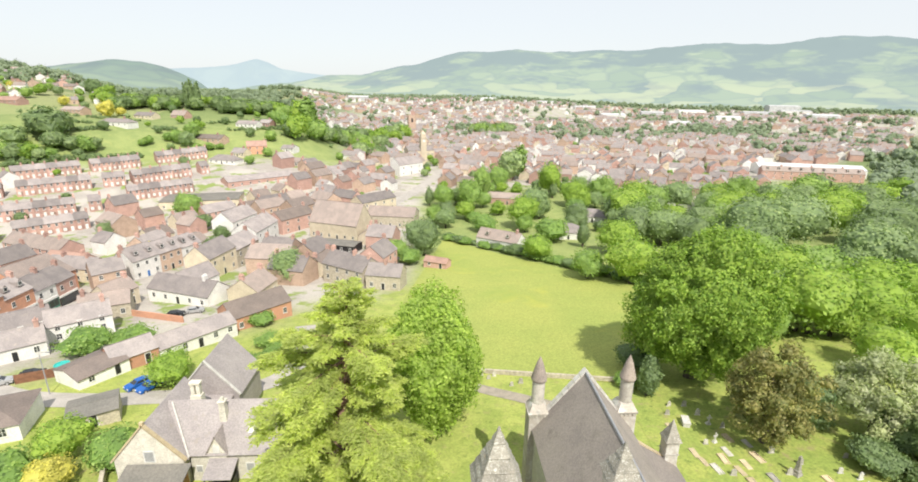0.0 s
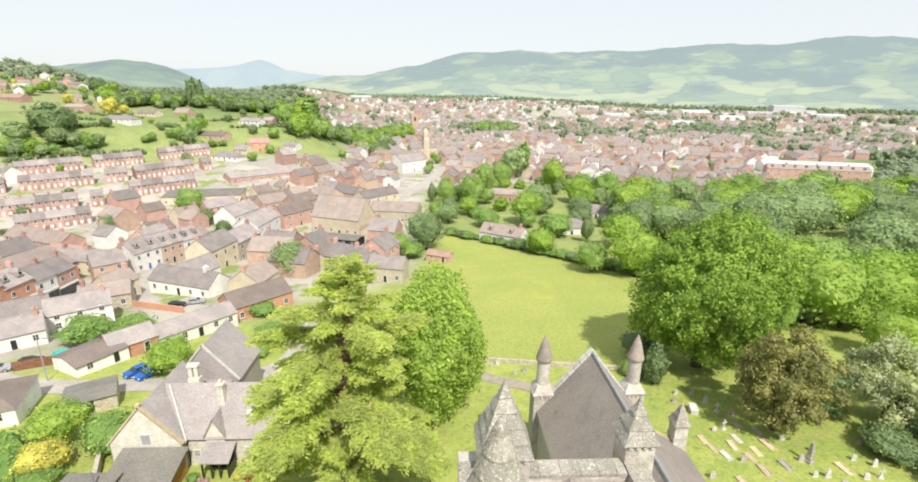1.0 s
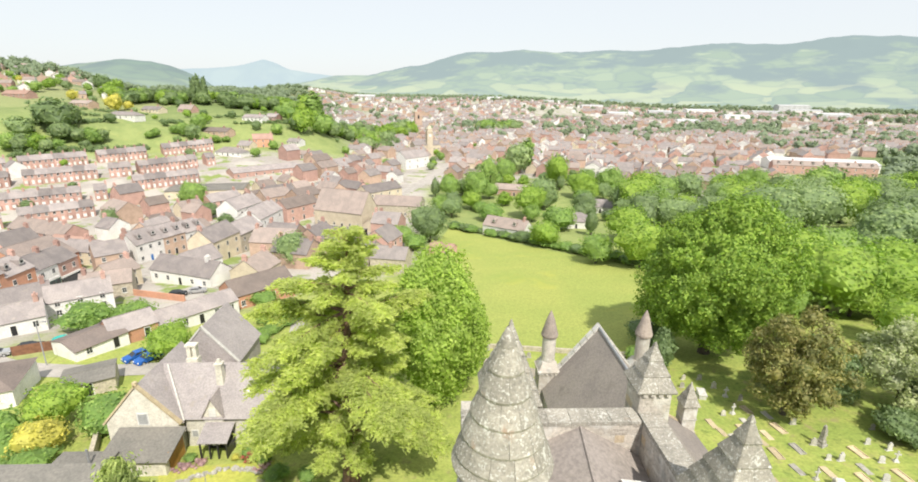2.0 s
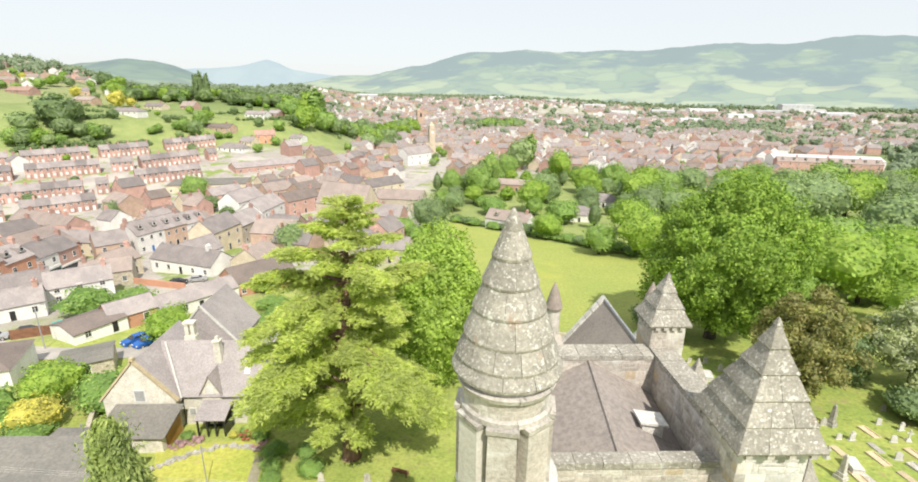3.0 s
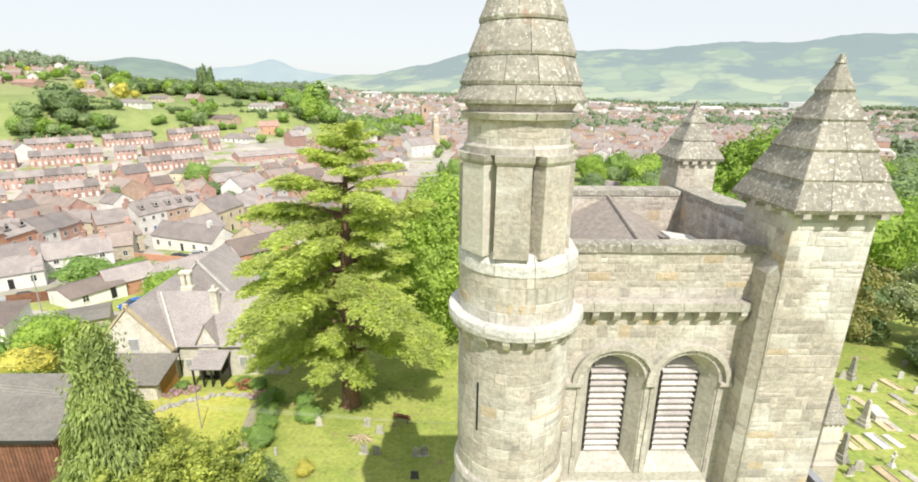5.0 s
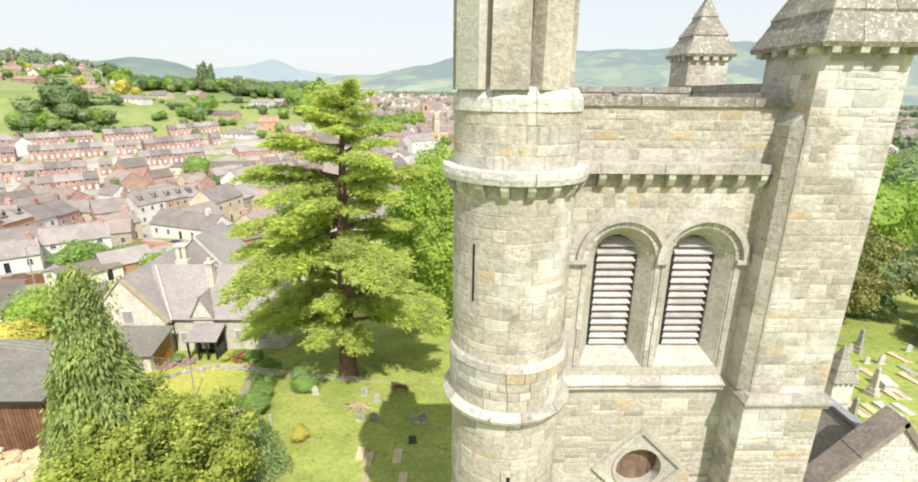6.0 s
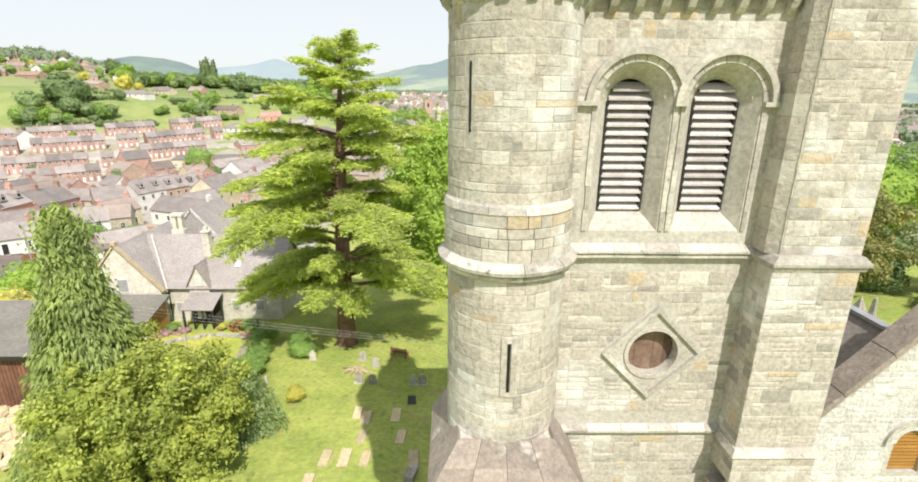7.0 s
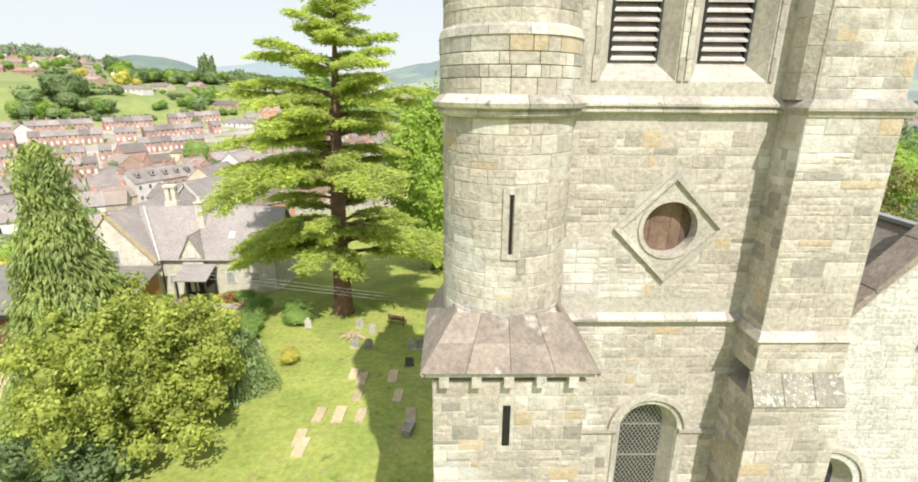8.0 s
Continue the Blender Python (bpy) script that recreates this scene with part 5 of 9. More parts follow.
# lean-to aisle beside the nave with a pinnacle at each outer corner
AX0, AX1, AY0, AY1 = 20.4, 27.2, 29.4, 44.2
aisle = part("aisle", Geo().add([(AX0, AY0, -4.0), (AX1, AY0, -4.0), (AX1, AY0, 2.3), (AX0, AY0, 6.6), (AX0, AY1, -4.0), (AX1, AY1, -4.0), (AX1, AY1, 2.3), (AX0, AY1, 6.6)],
                                [(0, 1, 2, 3), (7, 6, 5, 4), (0, 4, 5, 1), (1, 5, 6, 2), (2, 6, 7, 3), (3, 7, 4, 0)]), RUBBLE, church)
part("aisle_roof", slab(Geo(), [(AX0 - 0.1, AY0 + 0.3, 6.95), (AX1 + 0.3, AY0 + 0.3, 2.45), (AX1 + 0.3, AY1 - 0.3, 2.45), (AX0 - 0.1, AY1 - 0.3, 6.95)], (0.55, 0, 0.83), 0.2), SLATE, aisle, "lean-to slope of grey slate")
for y in (AY0, AY1 - 0.35):
    for q in range(6):
        u0, u1 = q / 6, (q + 1) / 6 - 0.004
        part("coping_stone", slab(Geo(), [(AX0 + (AX1 - AX0) * u, yy, 7.15 - 4.45 * u) for u, yy in ((u0, y), (u1, y), (u1, y + 0.45), (u0, y + 0.45))], (0.55, 0, 0.83), 0.25), LEDGER, aisle)
for px, py in ((26.7, 44.1), (27.9, 29.8)):
    pin = part("pinnacle", Geo().frustum(px, py, -4.0, 2.2, 0.95, 0.95, 0.92, 0.92).frustum(px, py, 2.2, 2.5, 0.98, 0.98, 0.78, 0.78).box(px - 0.72, px + 0.72, py - 0.72, py + 0.72, 2.5, 5.75), STONE, church, "square pinnacle with a pyramid stone cap")
    for z in (2.5, 4.05):
        part("band_stone", Geo().frustum(px, py, z, z + 0.14, 0.82, 0.82, 0.77, 0.77), TRIM, pin)
    stepped_cap(church, px, py, 5.75, 8.15, 0.86, 3)


# ---- vicarage ----
vic = thing("vicarage", "stone vicarage with steep slate roofs and tall chimneys", "house", at=Matrix.Translation((0.14, -1.56, -1.05)) @ Matrix.Diagonal((1.021, 1.069, 1.03, 1)))
VZ = -3.0
part("wing_wall", Geo().prism([(-37.3, VZ), (-37.3, 1.7), (-33.4, 6.2), (-29.5, 1.7), (-29.5, VZ)], 46.7, 56.0), PALERUBBLE, vic)
part("range_wall", Geo().box(-29.5, -17.6, 47.6, 55.3, VZ, 1.9), PALERUBBLE, vic)
part("range_gable_end", Geo().add([(-17.9, 47.6, 1.8), (-17.9, 55.3, 1.8), (-17.9, 51.45, 6.0), (-17.6, 47.6, 1.8), (-17.6, 55.3, 1.8), (-17.6, 51.45, 6.0)], [(0, 1, 2), (5, 4, 3), (0, 3, 4, 1), (1, 4, 5, 2), (2, 5, 3, 0)]), PALERUBBLE, vic)
gable_roof(vic, -37.8, -33.4, -29.0, 46.95, 56.2, 1.45, 6.45, 1.45, 0.18, VROOF, "steep slate slope")
part("roof_slope", slab(Geo(), [(-31.2, 47.2, 1.65), (-17.3, 47.2, 1.65), (-17.3, 51.45, 6.3), (-33.0, 51.45, 6.3)], (0, -0.7, 0.7), 0.18), VROOF, vic, "slate slope with a small roof light")
part("roof_slope", slab(Geo(), [(-32, 55.7, 1.65), (-17.3, 55.7, 1.65), (-17.3, 51.45, 6.3), (-33.0, 51.45, 6.3)], (0, 0.7, 0.7), 0.18), VROOF, vic)
part("valley_flashing", Geo().tube([(-29.0, 47.05, 1.65), (-32.3, 51.1, 6.3)], [0.12, 0.12], 5), GRAVEW, vic)
part("rear_wing", Geo().prism([(-36.1, VZ), (-36.1, 2.2), (-31.9, 7.05), (-27.7, 2.2), (-27.7, VZ)], 58.4, 66.0).box(-35.0, -28.4, 55.0, 58.5, VZ, 2.0), VROOF, vic, "dark slate-hung rear gable")
gable_roof(vic, -36.4, -31.9, -27.4, 58.6, 66.2, 1.95, 7.25, 1.95, 0.16, VROOF)
for side in (-1, 1):
    part("verge_coping", slab(Geo(), [(-31.9 + side * 4.5, 58.25, 2.1), (-31.9, 58.25, 7.4), (-31.9, 58.6, 7.4), (-31.9 + side * 4.5, 58.6, 2.1)], (side * 0.7, 0, 0.7), 0.2), GRAVEW, vic)
    part("verge_coping", slab(Geo(), [(-33.4 + side * 4.3, 46.55, 1.65), (-33.4, 46.55, 6.6), (-33.4, 47.0, 6.6), (-33.4 + side * 4.3, 47.0, 1.65)], (side * 0.7, 0, 0.7), 0.2), LEDGER, vic)
ch = part("chimney", Geo().frustum(-29.7, 52.0, 3.5, 6.7, 0.72, 0.48, 0.66, 0.43).box(-30.25, -29.82, 51.7, 52.3, 6.7, 8.2).box(-29.58, -29.15, 51.7, 52.3, 6.7, 8.2).box(-30.35, -29.05, 51.6, 52.4, 8.2, 8.45), PALERUBBLE, vic, "tall paired pale stone chimney")
ch = part("chimney", Geo().frustum(-25.8, 50.1, 4.2, 6.95, 0.42, 0.42, 0.34, 0.34).frustum(-25.8, 50.1, 6.95, 7.1, 0.44, 0.44, 0.44, 0.44).frustum(-25.8, 50.1, 7.1, 7.55, 0.2, 0.2, 0.16, 0.16), PALERUBBLE, vic, "pale stone chimney with a pot")
dorm = part("dormer", Geo().prism([(-26.95, 0.6), (-26.95, 2.2), (-25.9, 4.1), (-24.85, 2.2), (-24.85, 0.6)], 47.4, 49.6), PALERUBBLE, vic, "small stone gable over the porch")
for side in (-1, 1):
    part("dormer_slope", slab(Geo(), [(-25.9 + side * 1.3, 47.2, 1.9), (-25.9, 47.2, 4.3), (-25.9, 50.4, 4.3), (-25.9 + side * 1.3, 48.8, 1.9)], (side * 0.8, 0, 0.5), 0.12), ROOF, dorm)
part("dormer_window", Geo().box(-26.3, -25.5, 47.32, 47.38, 1.9, 2.9), WHITE, dorm)
porch = part("porch", slab(Geo(), [(-26.8, 44.9, 0.35), (-23.5, 44.9, 0.35), (-23.5, 47.3, 1.25), (-26.8, 47.3, 1.25)], (0, -0.3, 0.9), 0.12), VROOF, vic, "lean-to porch with dark timber posts")
for x in (-26.6, -25.6, -24.7, -23.75):
    part("post", Geo().box(x - 0.08, x + 0.08, 45.1, 45.26, -2.0, 0.35), BLACKP, porch)
part("porch_wall", Geo().box(-26.6, -23.7, 47.0, 47.25, -2, 0.9), BLACKP, porch)
part("porch_side", Geo().box(-23.85, -23.75, 45.3, 47.0, -2, -0.6), BLACKP, porch)
part("door", Geo().box(-26.2, -25.4, 46.9, 46.98, -1.6, 0.3), WHITE, porch, "white front door")
lean = part("lean_to", Geo().box(-35.4, -29.0, 42.7, 46.5, VZ, -0.1), PALERUBBLE, vic, "rubble lean-to with a felt roof and an orange boarded door")
part("lean_to_roof", slab(Geo(), [(-35.8, 42.3, 0.3), (-28.5, 42.3, 0.3), (-28.5, 46.5, 1.35), (-35.8, 46.5, 1.35)], (0, -0.25, 0.95), 0.14), FELT, lean)
part("lean_to_door", Geo().box(-28.98, -28.9, 43.4, 46.2, -1.8, 0.6), OAKP, lean)
gw = Geo().box(-0.65, 0.65, -0.06, 0.1, -0.05, 1.5).mesh("window")
gw.materials.append(WHITE)
gp_ = Geo().box(-0.5, 0.5, -0.085, -0.07, 0.1, 1.36).mesh("pane")
gp_.materials.append(CURTAIN)
for x, y, z, s in ((-33.2, 46.7, 1.5, 1.0), (-22.3, 47.6, -0.9, 0.8), (-28.3, 47.6, -0.9, 0.6), (-19.8, 47.6, -0.9, 0.8)):
    w = part("window", gw, None, vic, at=pose(x, y, z) @ Matrix.Diagonal((s, 1, s, 1)))
    part("pane", gp_, None, w)
part("roof_light", slab(Geo(), [(-22.6, 48.75, 3.53), (-22.0, 48.75, 3.53), (-22.0, 49.25, 4.08), (-22.6, 49.25, 4.08)], (0, -0.7, 0.7), 0.06), WHITE, vic)
part("downpipe", Geo().tube([(-29.2, 47.5, 1.7), (-29.2, 47.5, -2.0)], [0.06, 0.06], 6), BLACKP, vic)
part("bell_finial", Geo().box(-33.6, -33.2, 46.6, 46.95, 6.4, 6.85), LEDGER, vic)

# boarded shed, garage and the stone heap
shed = thing("shed", "long boarded shed with a brown felt roof", "shed", at=pose(-34.6, 34.5, ground_at(-34.6, 34.5)))
sz = 5.2
part("wall", Geo().box(-5.6, 5.6, -3.2, 3.2, -0.4, sz), BOARD, shed)
for q in range(40):
    part("board", Geo().box(-5.6 + 0.28 * q + 0.015, -5.6 + 0.28 * (q + 1) - 0.02, -3.26, -3.2, 0.0, sz - 0.05), BOARD, shed)
for q in range(22):
    part("board", Geo().box(5.6, 5.66, -3.2 + 0.29 * q + 0.015, -3.2 + 0.29 * (q + 1) - 0.02, 0.0, sz - 0.05), BOARD, shed)
part("roof", slab(Geo(), [(-6.0, -3.7, sz + 0.0), (6.0, -3.7, sz + 0.0), (6.0, 3.8, sz + 0.9), (-6.0, 3.8, sz + 0.9)], (0, -0.1, 0.99), 0.2), FELT, shed)
part("fascia", Geo().box(-6.0, 6.0, -3.76, -3.7, sz - 0.28, sz + 0.02), BLACKP, shed)
garage = thing("garage", "low garage with a grey-green felt roof", "garage", at=pose(-37.4, 42.3, ground_at(-37.4, 42.3)))
part("wall", Geo().box(-2.6, 2.6, -2.2, 2.2, -0.5, 2.5), RUBBLE, garage)
part("roof", Geo().box(-2.9, 2.9, -2.5, 2.5, 2.5, 2.7), FELT, garage)
part("flue", Geo().tube([(1.2, 0.5, 2.6), (1.2, 0.5, 4.6)], [0.12, 0.12], 8), LEAD, garage)
heap = thing("stone_heap", "heap of tumbled pale stones by the shed", "stone heap", kind="stuff")
r_ = random.Random(5)
hg = Geo()
for q in range(420):
    x, y = r_.uniform(-33, -23.5), r_.uniform(25.0, 29.6)
    s = r_.uniform(0.15, 0.38)
    b = Geo().box(-s, s, -s * 0.7, s * 0.7, -s * 0.4, s * 0.4)
    hg.add(*(lambda g: (g.v, g.f))(b.moved(pose(x, y, ground_at(x, y) + 0.2 + (y - 25) * 0.3 + r_.uniform(0, 0.25), r_.uniform(-30, 30), r_.uniform(-30, 30), r_.uniform(0, 180)))))
part("stones", hg, LEDGER, heap)


# ---- trees ----
def leaf_quads(p, n, size, r, aspect=0.55, spread=0.8):
    """Rhombic leaves at points p, facing roughly along n."""
    k = len(p)
    n = n + spread * r.normal(size=(k, 3))
    n /= np.linalg.norm(n, axis=1)[:, None] + 1e-9
    u = np.cross(n, r.normal(size=(k, 3)))
    u /= np.linalg.norm(u, axis=1)[:, None] + 1e-9
    v = np.cross(n, u)
    s = (size * r.uniform(0.6, 1.3, k))[:, None]
    pts = np.stack([p - u * s, p + v * s * aspect, p + u * s, p - v * s * aspect], 1).reshape(-1, 3)
    return pts


def sphere_dirs(r, k):
    d = r.normal(size=(k, 3))
    return d / np.linalg.norm(d, axis=1)[:, None]


ICO = bmesh.new()
bmesh.ops.create_icosphere(ICO, subdivisions=1, radius=1.0)
ICO_V = np.array([v.co[:] for v in ICO.verts])
ICO.verts.index_update()
ICO_F = np.array([[v.index for v in f.verts] for f in ICO.faces])
ICO.free()


def crown_mesh(name, centres, radii, per, size, seed, material, squash=0.85, low=-0.6, core=0.74):
    """A crown of leafy clumps: leaves on each clump's shell and a dark leafy core inside it."""
    r = np.random.default_rng(seed)
    verts, faces, tri = [], [], []
    for c, rad in zip(centres, radii):
        k = max(8, int(per * rad * rad))
        d = sphere_dirs(r, k)
        d = d[(d[:, 2] > low) | (r.random(k) < 0.3)]
        p = c + d * rad * r.uniform(0.72, 1.12, len(d))[:, None] * np.array([1, 1, squash])
        verts.append(leaf_quads(p, d + np.array([0, 0, 0.25]), size, r))
    pts = np.concatenate(verts)
    quad = np.arange(len(pts)).reshape(-1, 4)
    fl = quad.tolist()
    base = len(pts)
    cores = []
    for c, rad in zip(centres, radii):
        cores.append(c + ICO_V * rad * core * np.array([1, 1, squash]) * r.uniform(0.85, 1.1, (len(ICO_V), 1)))
        fl += (ICO_F + base).tolist()
        base += len(ICO_V)
    me = bpy.data.meshes.new(name)
    me.from_pydata(np.concatenate([pts] + cores).tolist(), [], fl)
    me.materials.append(material)
    return me


def dome_mesh(name, rx, rz, zc, lumps, leaves, size, seed, material, depth=0.30, fine=2):
    """A closed crown: an uneven dome of rounded lumps, thick with leaves over a leafy core."""
    r = np.random.default_rng(seed)
    k = np.arange(lumps) + 0.5
    phi, th = np.arccos(1 - 2 * k / lumps), math.pi * (1 + 5**0.5) * k
    c = np.stack([np.sin(phi) * np.cos(th), np.sin(phi) * np.sin(th), np.cos(phi)], -1) + (0.9 / math.sqrt(lumps)) * r.normal(size=(lumps, 3)) * 0.6
    c /= np.linalg.norm(c, axis=1)[:, None]
    wide = 2.6 / math.sqrt(lumps) * r.uniform(0.7, 1.35, lumps)
    tall = r.uniform(0.25, 1.0, lumps)
    c2 = sphere_dirs(r, lumps * 6)
    wide2 = 1.05 / math.sqrt(lumps) * r.uniform(0.7, 1.3, lumps * 6)
    sway = sphere_dirs(r, 3)

    def shape(d):
        a = np.arccos(np.clip(d @ c.T, -1, 1)) / wide
        h = np.sqrt(np.clip(1 - a**2, 0, 1)) * tall
        best = h.argmax(1)
        a2 = np.arccos(np.clip(d @ c2.T, -1, 1)) / wide2
        h2 = np.sqrt(np.clip(1 - a2**2, 0, 1))
        best2 = h2.argmax(1)
        rad = 1 - depth + depth * 0.78 * h.max(1) + depth * 0.34 * h2.max(1)
        rad *= 1 + 0.10 * np.sin(3 * d @ sway[0] + 1) + 0.07 * np.sin(6 * d @ sway[1]) + 0.05 * np.sin(9 * d @ sway[2])
        n = d + 1.5 * (d - c[best]) / wide[best][:, None] * 0.5 + 0.6 * (d - c2[best2]) / wide2[best2][:, None] * 0.5
        return rad, n

    span = np.array([rx, rx, rz])
    pts = []
    for part_ in range(0, leaves, 6000):
        d = sphere_dirs(r, min(6000, leaves - part_))
        d = d[(d[:, 2] > -0.75) | (r.random(len(d)) < 0.4)]
        rad, n = shape(d)
        p = d * (rad * (0.90 + 0.14 * r.random(len(d)) ** 0.8 + 0.05 * (r.random(len(d)) > 0.86)))[:, None] * span + np.array([0, 0, zc])
        pts.append(leaf_quads(p, n / np.linalg.norm(n, axis=1)[:, None], size, r, 0.6, 0.45))
    pts = np.concatenate(pts)
    ball = bmesh.new()
    bmesh.ops.create_icosphere(ball, subdivisions=fine, radius=1.0)
    ball.verts.index_update()
    d = np.array([v.co[:] for v in ball.verts])
    d /= np.linalg.norm(d, axis=1)[:, None]
    tri = np.array([[v.index for v in f.verts] for f in ball.faces])
    ball.free()
    core = d * (shape(d)[0] * 0.90)[:, None] * span + np.array([0, 0, zc])
    me = bpy.data.meshes.new(name)
    me.from_pydata(pts.tolist() + core.tolist(), [], np.arange(len(pts)).reshape(-1, 4).tolist() + (tri + len(pts)).tolist())
    me.materials.append(material)
    return me


def crown_clumps(seed, rx, rz, zc, n, rad, lump=0.18, cut_low=-0.55):
    """Clumps over an uneven ellipsoid, and some inside."""
    r = np.random.default_rng(seed)
    k = np.arange(n) + 0.5
    phi, th = np.arccos(1 - 2 * k / n), math.pi * (1 + 5**0.5) * k
    d = np.stack([np.sin(phi) * np.cos(th), np.sin(phi) * np.sin(th), np.cos(phi)], -1) + 0.12 * r.normal(size=(n, 3))
    d = d[d[:, 2] > cut_low]
    f = 1 + lump * r.normal(size=len(d))
    f = np.clip(f, 0.66, 1.2)[:, None]
    c = d * f * np.array([rx - rad * 0.6, rx - rad * 0.6, rz - rad * 0.6]) + np.array([0, 0, zc])
    return c, rad * r.uniform(0.7, 1.3, len(c))


def broad_tree(name, label, x, y, height, rx, seed, material, clumps, rad, per, size, foot=0.12, bark=None, lump=0.18, z=None, clumpy=False):
    """A broadleaved tree: tapered trunk with limbs, and a lumpy crown."""
    t = thing(name, label, "tree", at=pose(x, y, ground_at(x, y) if z is None else z))
    rz = height * (1 - foot) / 2
    zc = height - rz
    r = random.Random(seed)
    w = 0.025 * height + 0.1
    g = Geo().tube([(0, 0, -0.4), (0.1, 0, height * 0.12), (0, 0.1, height * 0.3), (0.2, 0, height * 0.6)], [w * 1.3, w, w * 0.8, w * 0.35], 9)
    for q in range(7):
        a = 2 * math.pi * q / 7 + r.uniform(-0.3, 0.3)
        z0 = height * r.uniform(0.18, 0.4)
        part("limb", Geo().tube([(0, 0.05, z0), (rx * 0.3 * math.cos(a), rx * 0.3 * math.sin(a), z0 + height * 0.12), (rx * 0.7 * math.cos(a), rx * 0.7 * math.sin(a), z0 + height * 0.22)], [w * 0.5, w * 0.32, w * 0.1], 6), bark or BARK2, t)
    part("trunk", g, bark or BARK2, t)
    if clumpy:
        c, rr_ = crown_clumps(seed, rx, rz, zc, clumps, rad, lump)
        part("crown", crown_mesh("crown", c, rr_, per, size, seed, material, 0.95, -0.6, 0.6), None, t)
        return t
    area = rx * rx * 0.35 + rx * rz * 0.65
    part("crown", dome_mesh("crown", rx, rz, zc, max(24, int(clumps * 0.75)), int(area * per * 2.3), size, seed, material, 0.36 if clumps > 100 else 0.42, 4 if rx > 5 else 3), None, t)
    return t


def spray_mesh(name, height, radius, seed, material, count, length, base=0.04, power=0.85, bits=26, droop=1.0):
    """A conifer of hanging sprays: boughs reach out and down, each a curtain of narrow drooping leaves."""
    r = np.random.default_rng(seed)
    verts = []
    h = np.sort(r.random(count) ** 1.2)
    a = np.arange(count) * 2.39996 + r.normal(0, 0.25, count)
    reach = radius * (1 - h) ** power * r.uniform(0.5, 1.18, count) + 0.10
    for k in range(count):
        L = reach[k]
        out = np.array([math.cos(a[k]), math.sin(a[k]), 0.0])
        lat = np.array([-out[1], out[0], 0.0])
        z0 = height * (base + (1 - base) * h[k])
        n = int(bits * (0.5 + L / radius))
        f = r.uniform(0.30, 1.0, n) ** 0.7
        wide = length * (0.35 + 0.6 * np.sin(math.pi * np.clip(f, 0, 0.96)))
        tassel = np.round(r.normal(0, 1.1, n)) * 0.62 + 0.07 * r.normal(size=n)      # leaves hang together in tassels
        hang = r.random(n)
        p = out * (L * f + 0.12 * hang)[:, None] + lat * (wide * tassel * (1 - 0.35 * hang))[:, None]
        p[:, 2] = z0 + 0.10 * L * f - droop * 0.40 * L * f**2.2 - 1.25 * length * hang * f - 0.25 * wide * np.abs(tassel)
        way = out * 0.35 + lat * r.normal(0, 0.2, (n, 1)) + np.array([0, 0, -1.0]) * (0.25 + hang)[:, None]
        way /= np.linalg.norm(way, axis=1)[:, None]
        across = np.cross(way, out + 0.5 * r.normal(size=(n, 3)))
        across /= np.linalg.norm(across, axis=1)[:, None] + 1e-9
        s = (length * 0.19 * r.uniform(0.6, 1.2, n))[:, None]
        verts.append(np.stack([p - way * s, p + across * s * 0.28, p + way * s, p - across * s * 0.28], 1).reshape(-1, 3))
    pts = np.concatenate(verts)
    fl = np.arange(len(pts)).reshape(-1, 4).tolist()
    n0 = len(pts)
    ring = []
    for k in range(10):
        z = k / 9
        for q in range(14):
            an = 2 * math.pi * q / 14
            rr0 = radius * (1 - z) ** power * 0.42 * r.uniform(0.8, 1.2)
            ring.append((rr0 * math.cos(an), rr0 * math.sin(an), height * (base + (0.93 - base) * z)))
    fl += [(n0 + k * 14 + q, n0 + k * 14 + (q + 1) % 14, n0 + (k + 1) * 14 + (q + 1) % 14, n0 + (k + 1) * 14 + q) for k in range(9) for q in range(14)]
    me = bpy.data.meshes.new(name)
    me.from_pydata(pts.tolist() + ring, [], fl)
    me.materials.append(material)
    return me


def conifer(name, label, x, y, height, radius, seed, material, count, length, **more):
    t = thing(name, label, "tree", at=pose(x, y, ground_at(x, y)))
    part("trunk", Geo().tube([(0, 0, -0.3), (0, 0, height * 0.9)], [0.03 * height, 0.03], 8), BARK2, t)
    part("foliage", spray_mesh("foliage", height, radius, seed, material, count, length, **more), None, t)
    return t


